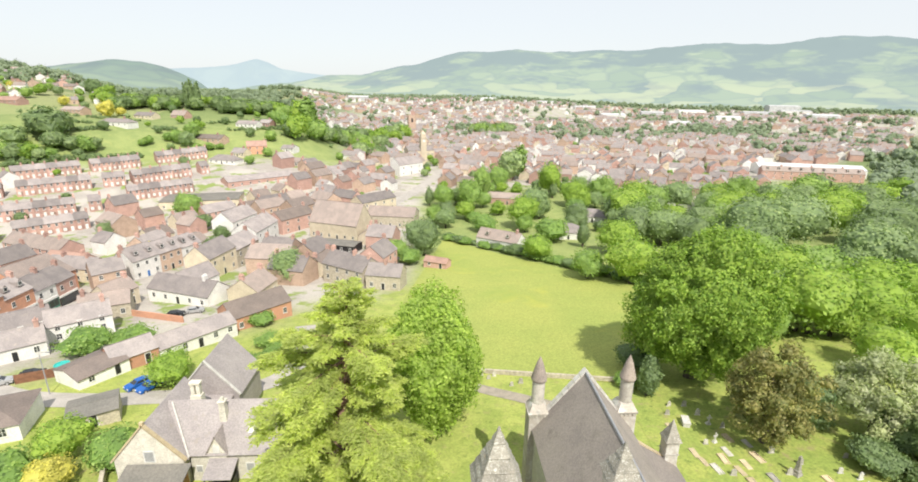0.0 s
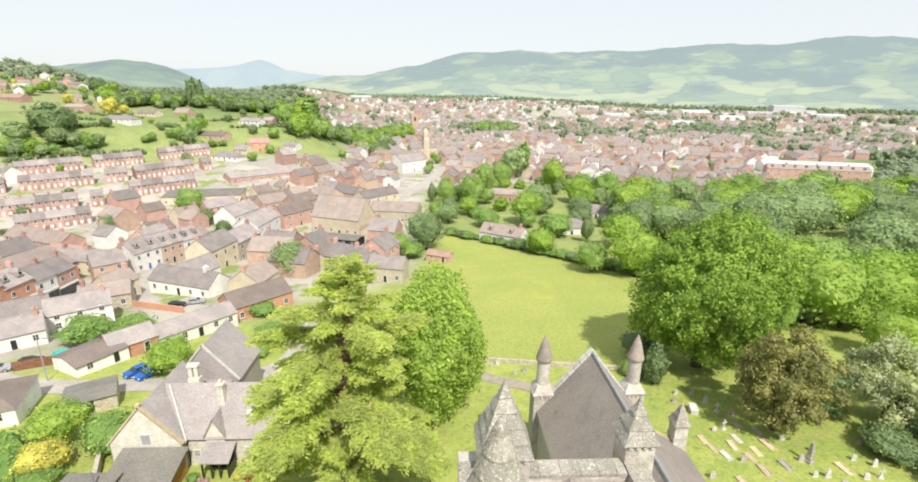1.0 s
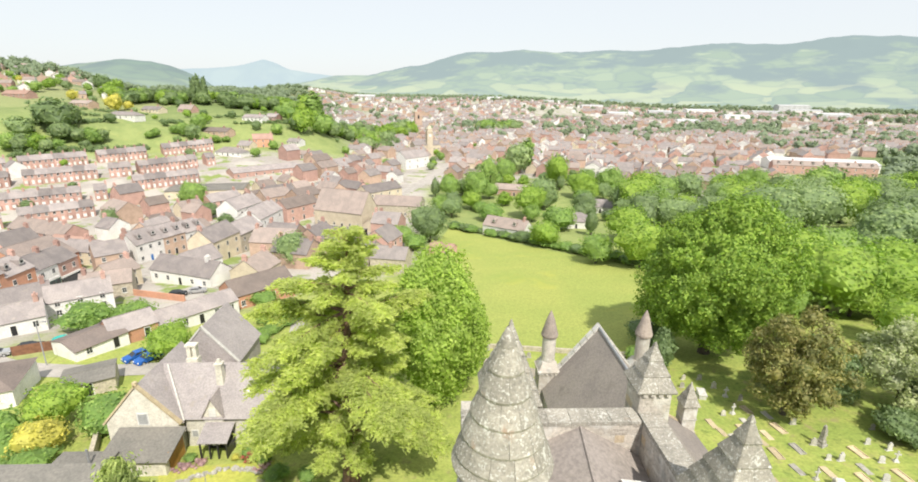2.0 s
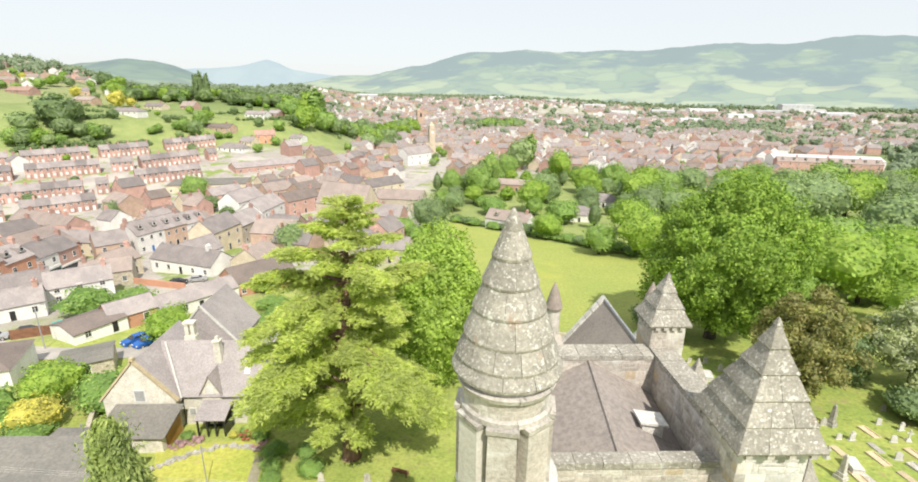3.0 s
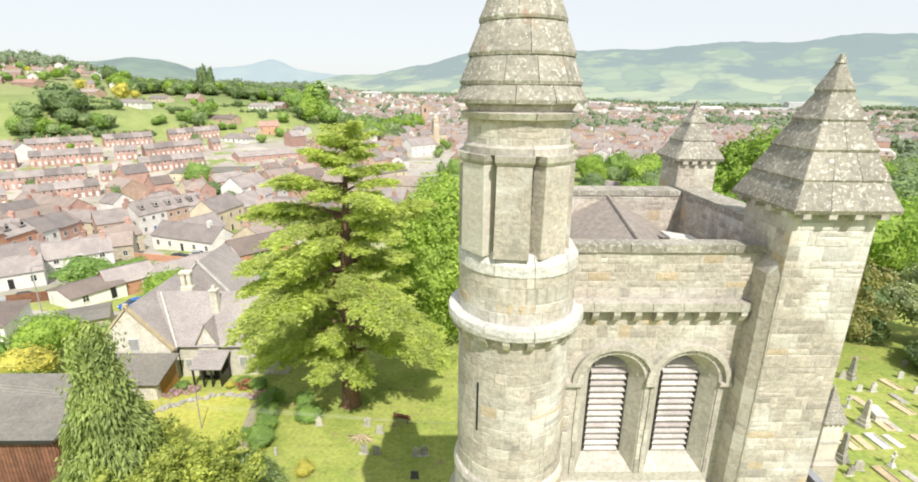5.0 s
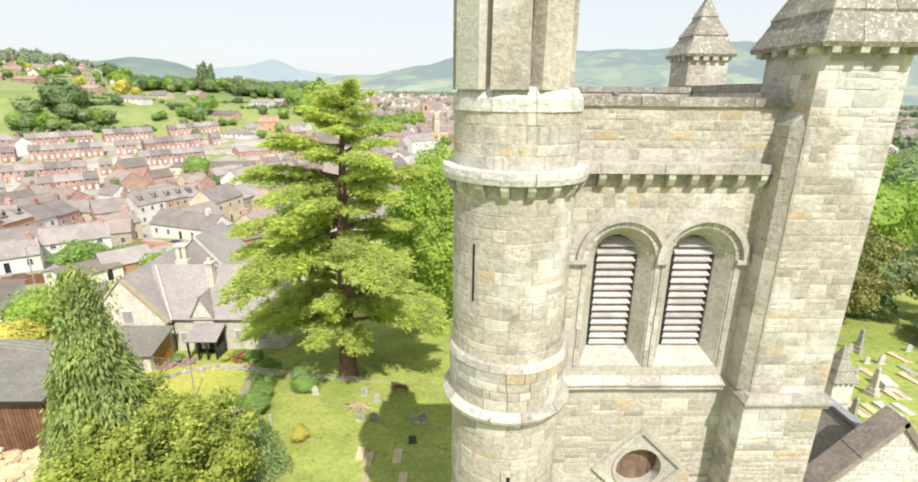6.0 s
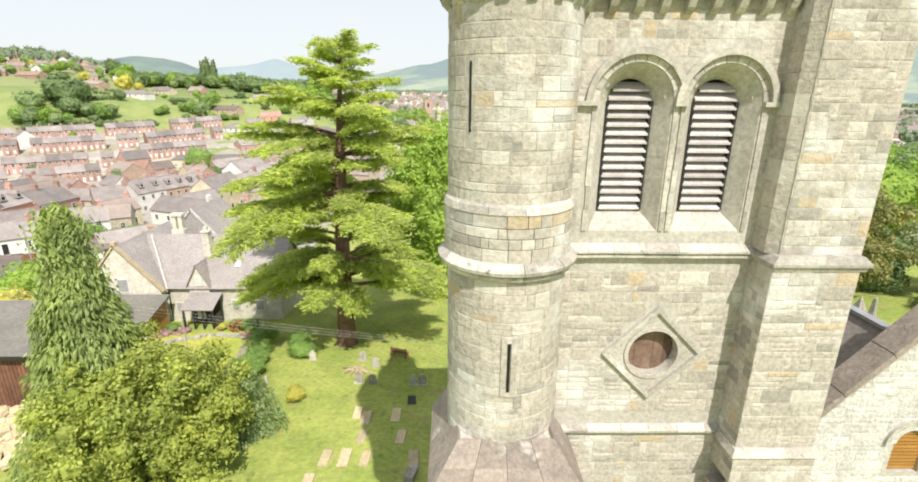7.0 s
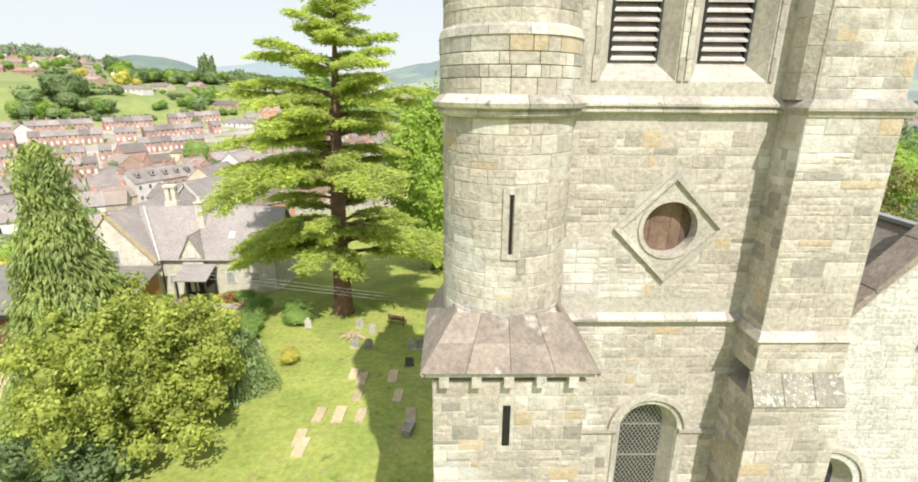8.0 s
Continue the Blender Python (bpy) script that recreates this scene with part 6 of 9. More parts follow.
# the cedar
def cedar_tree(x, y, height, seed):
    """Boughs in flat tiers: each bough is a frond of branchlets thick with needle tufts that lie level and droop at the tips."""
    t = thing("cedar", "great cedar with a red-brown trunk and flat tiers of yellow-green needles", "tree", at=pose(x, y, ground_at(x, y)))
    r = np.random.default_rng(seed)
    lean = lambda z: np.array([0.00125 * z * z, 0.0003 * z * z, 0.0])
    part("trunk", Geo().tube([(0.0, 0, -0.4), (0, 0, 0.5), *[(*lean(z)[:2], z) for z in (3, 8, 13, 18, 22.5, height - 0.6)]], [1.15, 0.92, 0.76, 0.68, 0.56, 0.40, 0.22, 0.05], 14), BARK, t)
    verts = []

    def tufts(p, way, size):
        """Small level sprays of needles at the points p, fanning out along way."""
        k = len(p)
        d = way + np.stack([0.75 * r.normal(size=k), 0.75 * r.normal(size=k), 0.22 * r.normal(size=k)], -1)
        d /= np.linalg.norm(d, axis=1)[:, None]
        a = np.cross(d, np.array([0, -0.25, 1.0]) + 0.75 * r.normal(size=(k, 3)))
        a /= np.linalg.norm(a, axis=1)[:, None] + 1e-9
        q = (size * r.uniform(0.65, 1.3, k))[:, None]
        verts.append(np.stack([p - d * q * 0.8, p + a * q * 0.25, p + d * q, p - a * q * 0.25], 1).reshape(-1, 3))

    def bough(z, a, L, rise, sag):
        out, lat = np.array([math.cos(a), math.sin(a), 0.0]), np.array([-math.sin(a), math.cos(a), 0.0])
        bend = r.uniform(-0.12, 0.12) * L
        base = lean(z) + np.array([0, 0, z])
        at = lambda u: base + out * L * u + lat * bend * u * u + np.array([0, 0, rise * math.sin(u * math.pi / 2) - sag * u**2.6])
        part("limb", Geo().tube([at(u) for u in (0, 0.25, 0.5, 0.75, 0.97)], [0.018 * L + 0.05, 0.015 * L + 0.03, 0.010 * L + 0.02, 0.035, 0.012], 5), BARK, t)
        wide = L * r.uniform(0.16, 0.25) + 0.4
        m = int(5 + 2.5 * L)
        first = 0.22 if L > 4 else 0.08
        for k in range(m):
            u = first + (1.0 - first) * (k + r.random() * 0.8) / m
            p0 = at(min(u, 1.0))
            W = wide * (0.35 + 0.65 * math.sin(math.pi * min(1.0, 0.12 + 0.80 * (u - first) / (1 - first)))) * r.uniform(0.6, 1.2)
            for sgn in (-1, 1):
                ang = r.uniform(0.75, 1.2) - 0.25 * u
                way = out * math.cos(ang) + sgn * lat * math.sin(ang)
                n = max(6, int(W / 0.042))
                f = (np.arange(n) + r.random(n)) / n
                drop = 0.20 * W * f**2 + 0.05 * r.normal(size=n)
                p = p0 + way * (W * f)[:, None] + np.stack([0.18 * r.normal(size=n), 0.18 * r.normal(size=n), 0.10 * r.normal(size=n) - drop], -1)
                tufts(p, way, 0.25)
                hang = p[::3] - np.array([0, 0, 0.13])
                tufts(hang, np.array([0, 0, -0.9]) + 0.4 * way, 0.15)
        tip = at(1.0) + 0.22 * r.normal(size=(16, 3)) * np.array([1, 1, 0.3])
        tufts(tip, out, 0.2)

    for z in np.arange(5.9, 9.0, 0.5):            # the skirt of long low boughs
        spin = r.uniform(0, 6.28)
        for q in range(4):
            a = spin + 1.571 * q + r.uniform(-0.5, 0.5)
            L = r.uniform(6.0, 10.6) * (0.6 if math.sin(a) < -0.6 else 1.0)
            bough(z + r.uniform(-0.5, 0.5), a, L, r.uniform(0.2, 1.2), r.uniform(0.14, 0.34) * L)
    for z in np.arange(9.8, 13.0, 1.1):            # few boughs, most of them behind, where the trunk shows
        for q in range(3):
            a = r.uniform(0.1, 3.04)
            bough(z, a, r.uniform(5.0, 8.8), r.uniform(0.3, 1.2), r.uniform(0.4, 1.2))
    z = 13.2
    while z < height - 0.7:                         # the broad upper crown
        f = (z - 13.2) / (height - 13.9)
        reach = 9.4 - 3.4 * f - 4.4 * f**3.2
        spin = r.uniform(0, 6.28)
        n = 8 if f < 0.75 else 6
        for q in range(n):
            a = spin + 2 * math.pi * q / n + r.uniform(-0.4, 0.4)
            L = max(0.7, reach * r.uniform(0.42, 1.16))
            bough(z + r.uniform(-0.8, 0.8), a, L, L * r.uniform(0.0, 0.34) * (0.5 + f), L * r.uniform(0.02, 0.2) * (1.1 - f))
        z += r.uniform(1.15, 1.6) if f < 0.8 else 0.8
    pts = np.concatenate(verts)
    me = bpy.data.meshes.new("needles")
    me.from_pydata(pts.tolist(), [], np.arange(len(pts)).reshape(-1, 4).tolist())
    me.materials.append(CEDAR)
    part("needles", me, None, t)
    return t


cedar_tree(-9.3, 42.6, 27.5, 3)
broad_tree("lime_tree", "tall bright green lime tree standing behind the cedar", -0.9, 58.0, 22.2, 7.2, 11, LIMETREE, 150, 1.35, 150, 0.22, foot=0.03)
broad_tree("lime_tree", "ivy-clad green tree beside the churchyard path", 3.6, 63.4, 16.0, 3.5, 12, LIMETREE, 60, 1.2, 110, 0.24, foot=0.0)
broad_tree("sycamore", "huge domed sycamore with dense bright green leaves at the meadow's edge", 44.0, 71.0, 27.2, 11.8, 13, SYCAMORE, 260, 1.75, 170, 0.24, foot=0.0, lump=0.1)
broad_tree("yew", "bronze-tinged yew among the graves", 44.5, 52.4, 13.3, 4.9, 14, YEW, 110, 1.1, 150, 0.2, foot=0.0, lump=0.24, clumpy=True)
broad_tree("hawthorn", "hawthorn white with blossom", 60.8, 53.6, 10.9, 5.6, 15, BLOSSOM, 90, 1.3, 130, 0.2, foot=0.02, clumpy=True)
broad_tree("willow_shrub", "silvery shrub at the churchyard's edge", 63.2, 45.5, 7.3, 4.6, 16, GREYLEAF, 70, 1.1, 130, 0.2, foot=0.0, clumpy=True)
broad_tree("elder", "ivy-grown dark stump under the sycamore", 34.0, 65.4, 7.5, 2.0, 17, DARKLEAF, 50, 1.0, 120, 0.22, foot=0.0)
broad_tree("elder", "dark green shrub in the churchyard corner", 62.8, 49.8, 5.2, 4.6, 18, DARKLEAF, 50, 1.0, 120, 0.2, foot=0.0)
broad_tree("elder", "dark undergrowth below the hawthorn", 55.3, 47.0, 3.3, 3.7, 24, DARKLEAF, 40, 1.0, 120, 0.2, foot=0.0)
broad_tree("elder", "dark undergrowth below the hawthorn", 57.7, 41.1, 2.7, 3.7, 25, DARKLEAF, 40, 1.0, 120, 0.2, foot=0.0)
broad_tree("elder", "dark green shrub beside the yew", 51.4, 56.8, 8.8, 4.8, 19, DARKLEAF, 70, 1.2, 110, 0.24, foot=0.0)
broad_tree("holly_bush", "broad glossy holly bush on the churchyard lawn", -16.3, 24.2, 7.6, 4.7, 20, HOLLY, 200, 0.8, 360, 0.12, foot=0.0, lump=0.16, clumpy=True)
# added dark-leaved shrub in place of the holly's shaded underside
broad_tree("laurel", "added low dark shrub standing for shade under the holly", -17.5, 19.0, 3.0, 2.8, 26, DARKLEAF, 50, 0.8, 200, 0.14, foot=0.0, clumpy=True)
conifer("cypress", "drooping olive-green cypress by the shed", -20.4, 26.0, 16.4, 5.1, 21, CYPRESS, 560, 1.1, power=0.92, bits=150)
conifer("cypress", "small bluish weeping cypress beside the holly", -13.6, 29.0, 5.0, 3.2, 22, BLUEGREEN, 230, 0.75, power=0.5, bits=100)
conifer("cypress", "low bluish cypress at the lawn's corner", -16.7, 14.8, 6.4, 3.0, 23, BLUEGREEN, 230, 0.75, power=0.55, bits=100)


# ---- houses ----
WINDOWS = {}


def window_mesh(w, h, tint=None):
    """A framed sash with its sill and dark panes."""
    key = (w, h)
    if key not in WINDOWS:
        g = Geo().box(-w / 2, w / 2, -0.05, 0.08, 0, h).box(-w / 2 - 0.08, w / 2 + 0.08, -0.12, 0.05, -0.1, 0.0)
        for x0, x1 in ((-w / 2 + 0.09, -0.035), (0.035, w / 2 - 0.09)):
            for z0, z1 in ((0.09, h / 2 - 0.03), (h / 2 + 0.03, h - 0.09)):
                g.box(x0, x1, -0.062, -0.05, z0, z1)
        me = g.mesh("window")
        me.materials.append(WHITE)
        me.materials.append(GLASS)
        me.polygons.foreach_set("material_index", [0] * 12 + [1] * (len(me.polygons) - 12))
        WINDOWS[key] = me
    return WINDOWS[key]


DOORS = {}


def door_mesh(material):
    if material not in DOORS:
        me = Geo().box(-0.55, 0.55, -0.04, 0.08, 0, 2.15).box(-0.42, 0.42, -0.07, -0.04, 0.05, 2.0).mesh("door")
        me.materials.append(WHITE)
        me.materials.append(material)
        me.polygons.foreach_set("material_index", [0] * 6 + [1] * 6)
        DOORS[material] = me
    return DOORS[material]


def chimney_geo(h, w=0.4, d=0.62):
    g = Geo().box(-d, d, -w, w, -1.2, h).box(-d - 0.08, d + 0.08, -w - 0.08, w + 0.08, h, h + 0.14)
    for q in (-0.5, 0.0, 0.5):
        g.frustum(q * d * 1.3, 0, h + 0.14, h + 0.55, 0.15, 0.15, 0.12, 0.12)
    return g


def house_body(t, w, d, eave, rise, wall, roof, cols, storeys, chimneys, chim_mat, door, dormers=0, shop=False, hip=False, over=0.3, windows=True, rear=True, doors=1, ridge=True):
    """Walls, roof, chimneys, windows and door of a house round its own middle; ridge along x, front towards -y."""
    gable = [(-d / 2, -2.0), (-d / 2, eave), (0, eave + rise), (d / 2, eave), (d / 2, -2.0)] if not hip else [(-d / 2, -2.0), (-d / 2, eave), (d / 2, eave), (d / 2, -2.0)]
    turn = Matrix(((0, 1, 0, 0), (1, 0, 0, 0), (0, 0, 1, 0), (0, 0, 0, 1)))
    part("wall", Geo().prism([(y, z - (0.05 if z > eave else 0)) for y, z in gable], -w / 2, w / 2).moved(turn), wall, t)
    k = over * rise / (d / 2)
    if hip:
        inn = min(d / 2, w / 2 - 0.3)
        a, b = w / 2 + over, d / 2 + over
        e = eave - k + 0.1
        part("roof", Geo().add([(-a, -b, e), (a, -b, e), (a, b, e), (-a, b, e), (-w / 2 + inn, 0, eave + rise), (w / 2 - inn, 0, eave + rise)], [(0, 1, 5, 4), (1, 2, 5), (2, 3, 4, 5), (3, 0, 4), (3, 2, 1, 0)]), roof, t)
    else:
        both = Geo()
        for s in (-1, 1):
            n = Vector((0, s * rise, d / 2)).normalized()
            one = slab(both if not rear else Geo(), [(-w / 2 - 0.12, s * (d / 2 + over), eave - k + 0.12), (w / 2 + 0.12, s * (d / 2 + over), eave - k + 0.12), (w / 2 + 0.12, 0, eave + rise + 0.12), (-w / 2 - 0.12, 0, eave + rise + 0.12)], n, 0.14)
            if rear or s == 1:
                part("roof", one, roof, t)
        if ridge:
            part("ridge", Geo().tube([(-w / 2 - 0.12, 0, eave + rise + 0.12), (w / 2 + 0.12, 0, eave + rise + 0.12)], [0.1, 0.1], 5), roof, t)
    for u in chimneys:
        part("chimney", chimney_geo(1.0).moved(Matrix.Translation((u * w / 2, 0, eave + rise)) @ Matrix.Rotation(math.pi / 2, 4, "Z")), chim_mat, t)
    if not windows:
        return t
    step_h = eave / max(1, storeys)
    for side in (-1, 1) if rear else (-1,):
        for s in range(storeys):
            for c in range(cols):
                x = -w / 2 + w * (c + 0.5) / cols
                if side < 0 and s == 0 and (c == cols // 2 and doors):
                    part("door", door_mesh(door), None, t, at=pose(x, -d / 2, 0.1))
                    continue
                if shop and side < 0 and s == 0:
                    continue
                m = pose(x, side * d / 2, s * step_h + 0.95) if side < 0 else pose(x, side * d / 2, s * step_h + 0.95, 0, 0, 180)
                part("window", window_mesh(1.0, 1.35), None, t, at=m)
    if shop:
        sf = part("shop_front", Geo().box(-w / 2 + 0.2, w / 2 - 0.2, -d / 2 - 0.16, -d / 2 + 0.02, 0.1, 2.7), BLACKP if shop is True else shop, t)
        part("fascia", Geo().box(-w / 2 + 0.1, w / 2 - 0.1, -d / 2 - 0.26, -d / 2, 2.7, 3.2), WHITE, sf)
        n = max(2, int(w / 1.6))
        for q in range(n):
            part("shop_pane", Geo().box(-w / 2 + 0.3 + (w - 0.6) * q / n, -w / 2 + 0.2 + (w - 0.6) * (q + 1) / n, -d / 2 - 0.18, -d / 2 - 0.161, 0.6, 2.5), GLASS, sf)
    for q in range(dormers):
        x = -w / 2 + w * (q + 0.5) / dormers
        dm = part("dormer", Geo().prism([(-0.65, 0), (-0.65, 1.1), (0, 1.7), (0.65, 1.1), (0.65, 0)], -1.3, 0.9).moved(Matrix.Translation((x, -d / 4, eave + rise * 0.42))), roof, t)
        part("dormer_frame", Geo().box(x - 0.55, x + 0.55, -d / 4 - 1.312, -d / 4 - 1.296, eave + rise * 0.42 + 0.15, eave + rise * 0.42 + 1.15), WHITE, dm)
        part("dormer_pane", Geo().box(x - 0.4, x + 0.4, -d / 4 - 1.335, -d / 4 - 1.316, eave + rise * 0.42 + 0.3, eave + rise * 0.42 + 1.05), GLASS, dm)
    return t


CENTRES = []


def house(label, p1, p2, d, eave, rise, wall, roof, cols, storeys, chimneys=(-0.9, 0.9), chim_mat=None, door=BLACKP, name="house", group="", drop=0.0, **more):
    """A house whose front runs from p1 to p2, seen from its right."""
    p1, p2 = Vector((*p1, 0)), Vector((*p2, 0))
    way = p2 - p1
    w = way.length
    way.normalize()
    c = (p1 + p2) / 2 + Vector((-way.y, way.x, 0)) * d / 2
    z = ground_at((p1.x + p2.x) / 2, (p1.y + p2.y) / 2) - drop
    CENTRES.append((c.x, c.y, max(w, d) / 2 + 3))
    t = thing(name, label, "house", group, at=pose(c.x, c.y, z, 0, 0, math.degrees(math.atan2(way.y, way.x))))
    return house_body(t, w, d, eave, rise, wall, roof, cols, storeys, chimneys, chim_mat or BRICK, door, **more)


def along(p1, p2, a, b):
    return tuple(p1[k] + (p2[k] - p1[k]) * a for k in (0, 1)), tuple(p1[k] + (p2[k] - p1[k]) * b for k in (0, 1))


# the street of shops and the houses round it
S1, S2 = (-101.3, 96.6), (-99.7, 129.5)
house("red brick corner shop with white window heads", *along(S1, S2, 0.0, 0.36), 9, 7.4, 3.2, ORANGE, ROOF, 3, 2, dormers=2, shop=True)
house("red brick shop with a pale shopfront", *along(S1, S2, 0.36, 0.60), 9, 7.2, 3.0, ORANGE, ROOF, 2, 2, (0.9,), dormers=2, shop=True)
house("white-painted shop with a green shopfront", *along(S1, S2, 0.60, 0.80), 9, 6.6, 3.0, WHITEW, ROOF, 2, 2, (0.9,), shop=GREENP)
house("brick shop with tall sash windows", *along(S1, S2, 0.80, 1.0), 9, 7.0, 3.0, BRICK, ROOF, 2, 2, (0.9,), shop=True)
house("stone house at the street corner", (-98.9, 134.6), (-92.7, 140.2), 8.5, 5.8, 3.0, PINKB, ROOF, 2, 2, (0.9,))
H1, H2 = (-95.3, 147.8), (-85.1, 172.0)
house("white end-of-row house with a blue front door", *along(H1, H2, 0, 0.36), 9, 6.4, 3.6, WHITEW, ROOF, 3, 2, (-0.95,), door=BLUEP, dormers=2)
house("brick town house with a dormered roof", *along(H1, H2, 0.36, 0.68), 9, 6.8, 3.4, PINKB, ROOF, 3, 2, (0.9,), dormers=2)
house("white gabled town house in the row", *along(H1, H2, 0.68, 1.0), 9, 6.8, 3.2, WHITEW, ROOF, 2, 2, (0.9,), dormers=2)
G1, G2 = (-70.8, 146.4), (-65.0, 173.3)
house("tall pale stone end house of a row", *along(G1, G2, 0, 0.5), 9, 7.4, 3.6, CREAM, ROOF, 3, 2, (-0.9,))
house("tall pale stone house in a row", *along(G1, G2, 0.5, 1.0), 9, 7.0, 3.4, RUBBLE, ROOF, 3, 2, (0.9,))
house("long whitewashed cottage with a slate roof", (-78.6, 125.9), (-59.4, 118.8), 8, 3.4, 3.0, WHITEW, ROOF, 5, 1, (0.6,), chim_mat=WHITEW)
house("whitewashed wing with a timbered gable", (-68.4, 126.9), (-64.0, 136.8), 7, 4.2, 3.4, WHITEW, ROOF, 2, 1, (), door=BLACKP)
house("orange brick house with a brown roof", (-45.1, 99.7), (-35.2, 110.0), 8, 3.6, 2.6, ORANGE, ROOFB, 4, 1, ())
house("long low white range with a grey roof", (-53.5, 85.7), (-43.4, 97.5), 6.2, 2.7, 1.7, WHITEW, ROOF, 5, 1, ())
house("low stone end of a long range", (-58.7, 79.9), (-53.6, 85.6), 6.4, 2.7, 1.9, ORANGE, ROOF, 2, 1, ())
house("small pale bungalow with a shallow roof", (-60.8, 74.0), (-56.6, 81.4), 7.6, 2.2, 0.9, WHITEW, ROOFB, 2, 1, (), chim_mat=BRICK)
house("bungalow with a hipped brown roof", (-69.4, 55.3), (-58.5, 59.7), 9, 2.6, 2.2, WHITEW, ROOFB, 3, 1, (), hip=True)
house("low garage with a flat felt roof", (-52.9, 60.5), (-47.4, 63.7), 5.5, 2.2, 0.4, RUBBLE, FELT, 1, 1, ())
house("white cottage with a grey roof", (-86.0, 84.2), (-78.1, 90.3), 7, 3.0, 2.4, WHITEW, ROOF, 3, 1, (0.8,))
house("white cottage with black window frames", (-82.4, 95.8), (-72.9, 102.6), 7, 4.2, 2.6, WHITEW, ROOF, 3, 2, (0.8,))
house("pink-washed cottage behind the yard", (-91.4, 92.3), (-83.5, 99.6), 7, 4.2, 2.6, CREAM, ROOF, 3, 2, (0.8,))
house("low stone cottage with a brown roof", (-85.4, 109.1), (-75.8, 113.7), 7, 3.6, 2.4, RUBBLE, ROOFB, 3, 1, (-0.8,))
house("slate-roofed cottage by the street", (-83.2, 117.5), (-80.3, 125.0), 7, 4.4, 2.6, CREAM, ROOFB, 2, 2, (0.8,))
house("brick hall with a broad gable", (-110.2, 126.0), (-107.3, 140.3), 18, 5.5, 4.5, ORANGE, ROOFB, 3, 1, ())
house("long brick house with a brown roof", (-162.6, 180.9), (-133.8, 168.9), 9, 5.0, 3.2, BRICK, ROOFB, 8, 2, (-0.6, 0.2, 0.7))
house("red brick cottage with a tiled roof", (-133.8, 161.6), (-119.0, 157.4), 7, 3.6, 2.4, BRICK, ROOFR, 3, 1, (0.8,))
house("row of cream washed cottages under slate", (-123.8, 149.1), (-107.1, 146.1), 8, 4.6, 2.6, CREAM, ROOF, 5, 2, (-0.5, 0.5))
house("chapel with a tall brown slate roof", (-54.4, 204.6), (-32.8, 195.6), 13, 7.0, 8.0, CREAM, ROOFB, 6, 1, (), name="chapel")
house("stone house with red brick chimneys", (-34.5, 141.0), (-21.2, 132.3), 8.5, 5.6, 3.2, RUBBLE, ROOF, 4, 2, (-0.9, 0.2, 0.9))
house("stone outbuilding with a grey slate roof", (-20.1, 130.9), (-10.0, 128.8), 7, 4.4, 2.6, RUBBLE, ROOF, 3, 1, (0.0,))
house("low dark shop under a flat felt roof", (-51.8, 183.9), (-31.0, 177.3), 7, 3.0, 0.5, BLACKP, FELT, 6, 1, ())
house("white gabled house in the town", (-86.2, 202.8), (-82.0, 220.4), 10, 7.0, 4.0, WHITEW, ROOF, 3, 2, (0.8,))
house("white rendered house in the town", (-70.0, 184.9), (-67.4, 203.6), 10, 7.5, 3.8, WHITEW, ROOF, 3, 2, (0.8,))
house("brick house with sash windows", (-66.9, 207.3), (-56.9, 222.7), 9, 6.5, 3.4, BRICK, ROOFB, 3, 2, (0.8,))
house("yellow-washed house with a slate roof", (-36.8, 241.4), (-21.2, 257.7), 10, 6.5, 3.2, CREAM, ROOF, 4, 2, (0.8,))
house("long stone hall with a slate roof", (-32.1, 221.2), (-9.9, 217.1), 11, 5.5, 3.4, RUBBLE, ROOFB, 5, 1, ())
house("long brick school range with a grey roof", (-121, 286), (-90, 314), 12, 3.4, 2.4, BRICK, ROOF, 8, 1, (), drop=1.0)
house("wide cream school block with a flat roof", (-141, 248), (-104, 256), 20, 4.2, 0.6, CREAM, FELT, 9, 1, ())
house("tall white house with a slate gable roof", (-26.4, 361.7), (-9.8, 380.3), 12, 8.0, 5.0, WHITEW, ROOF, 3, 2, (0.8,))
house("white meadow cottage with dormers", (16.5, 185.7), (31.3, 175.8), 8, 3.6, 3.0, WHITEW, ROOFB, 4, 1, (0.8,), dormers=2)
house("hipped bungalow with black beams", (49.7, 195.5), (63.2, 192.9), 10, 3.0, 3.0, WHITEW, ROOF, 3, 1, (), hip=True)
house("hipped bungalow beside a drive", (69.7, 229.4), (84.5, 224.8), 10, 3.0, 3.0, WHITEW, ROOF, 3, 1, (), hip=True)
house("red brick bungalow among trees", (29.3, 270.8), (47.7, 265.1), 9, 3.6, 2.4, BRICK, ROOFB, 4, 1, ())
house("low red-tiled stable by the meadow", (-4.0, 155.4), (3.6, 151.7), 4, 2.2, 1.2, BRICK, ROOFR, 2, 1, (), name="stable")
house("long sheet-roofed market hall", (260.2, 377.6), (333.0, 356.8), 20, 6.0, 2.6, WHITEW, SHEET, 12, 1, (), name="hall")
house("brick range with a row of gables", (248.5, 355.8), (314.2, 337.7), 9, 6.5, 3.0, BRICK, ROOFB, 12, 2, (-0.6, 0, 0.6), dormers=9)
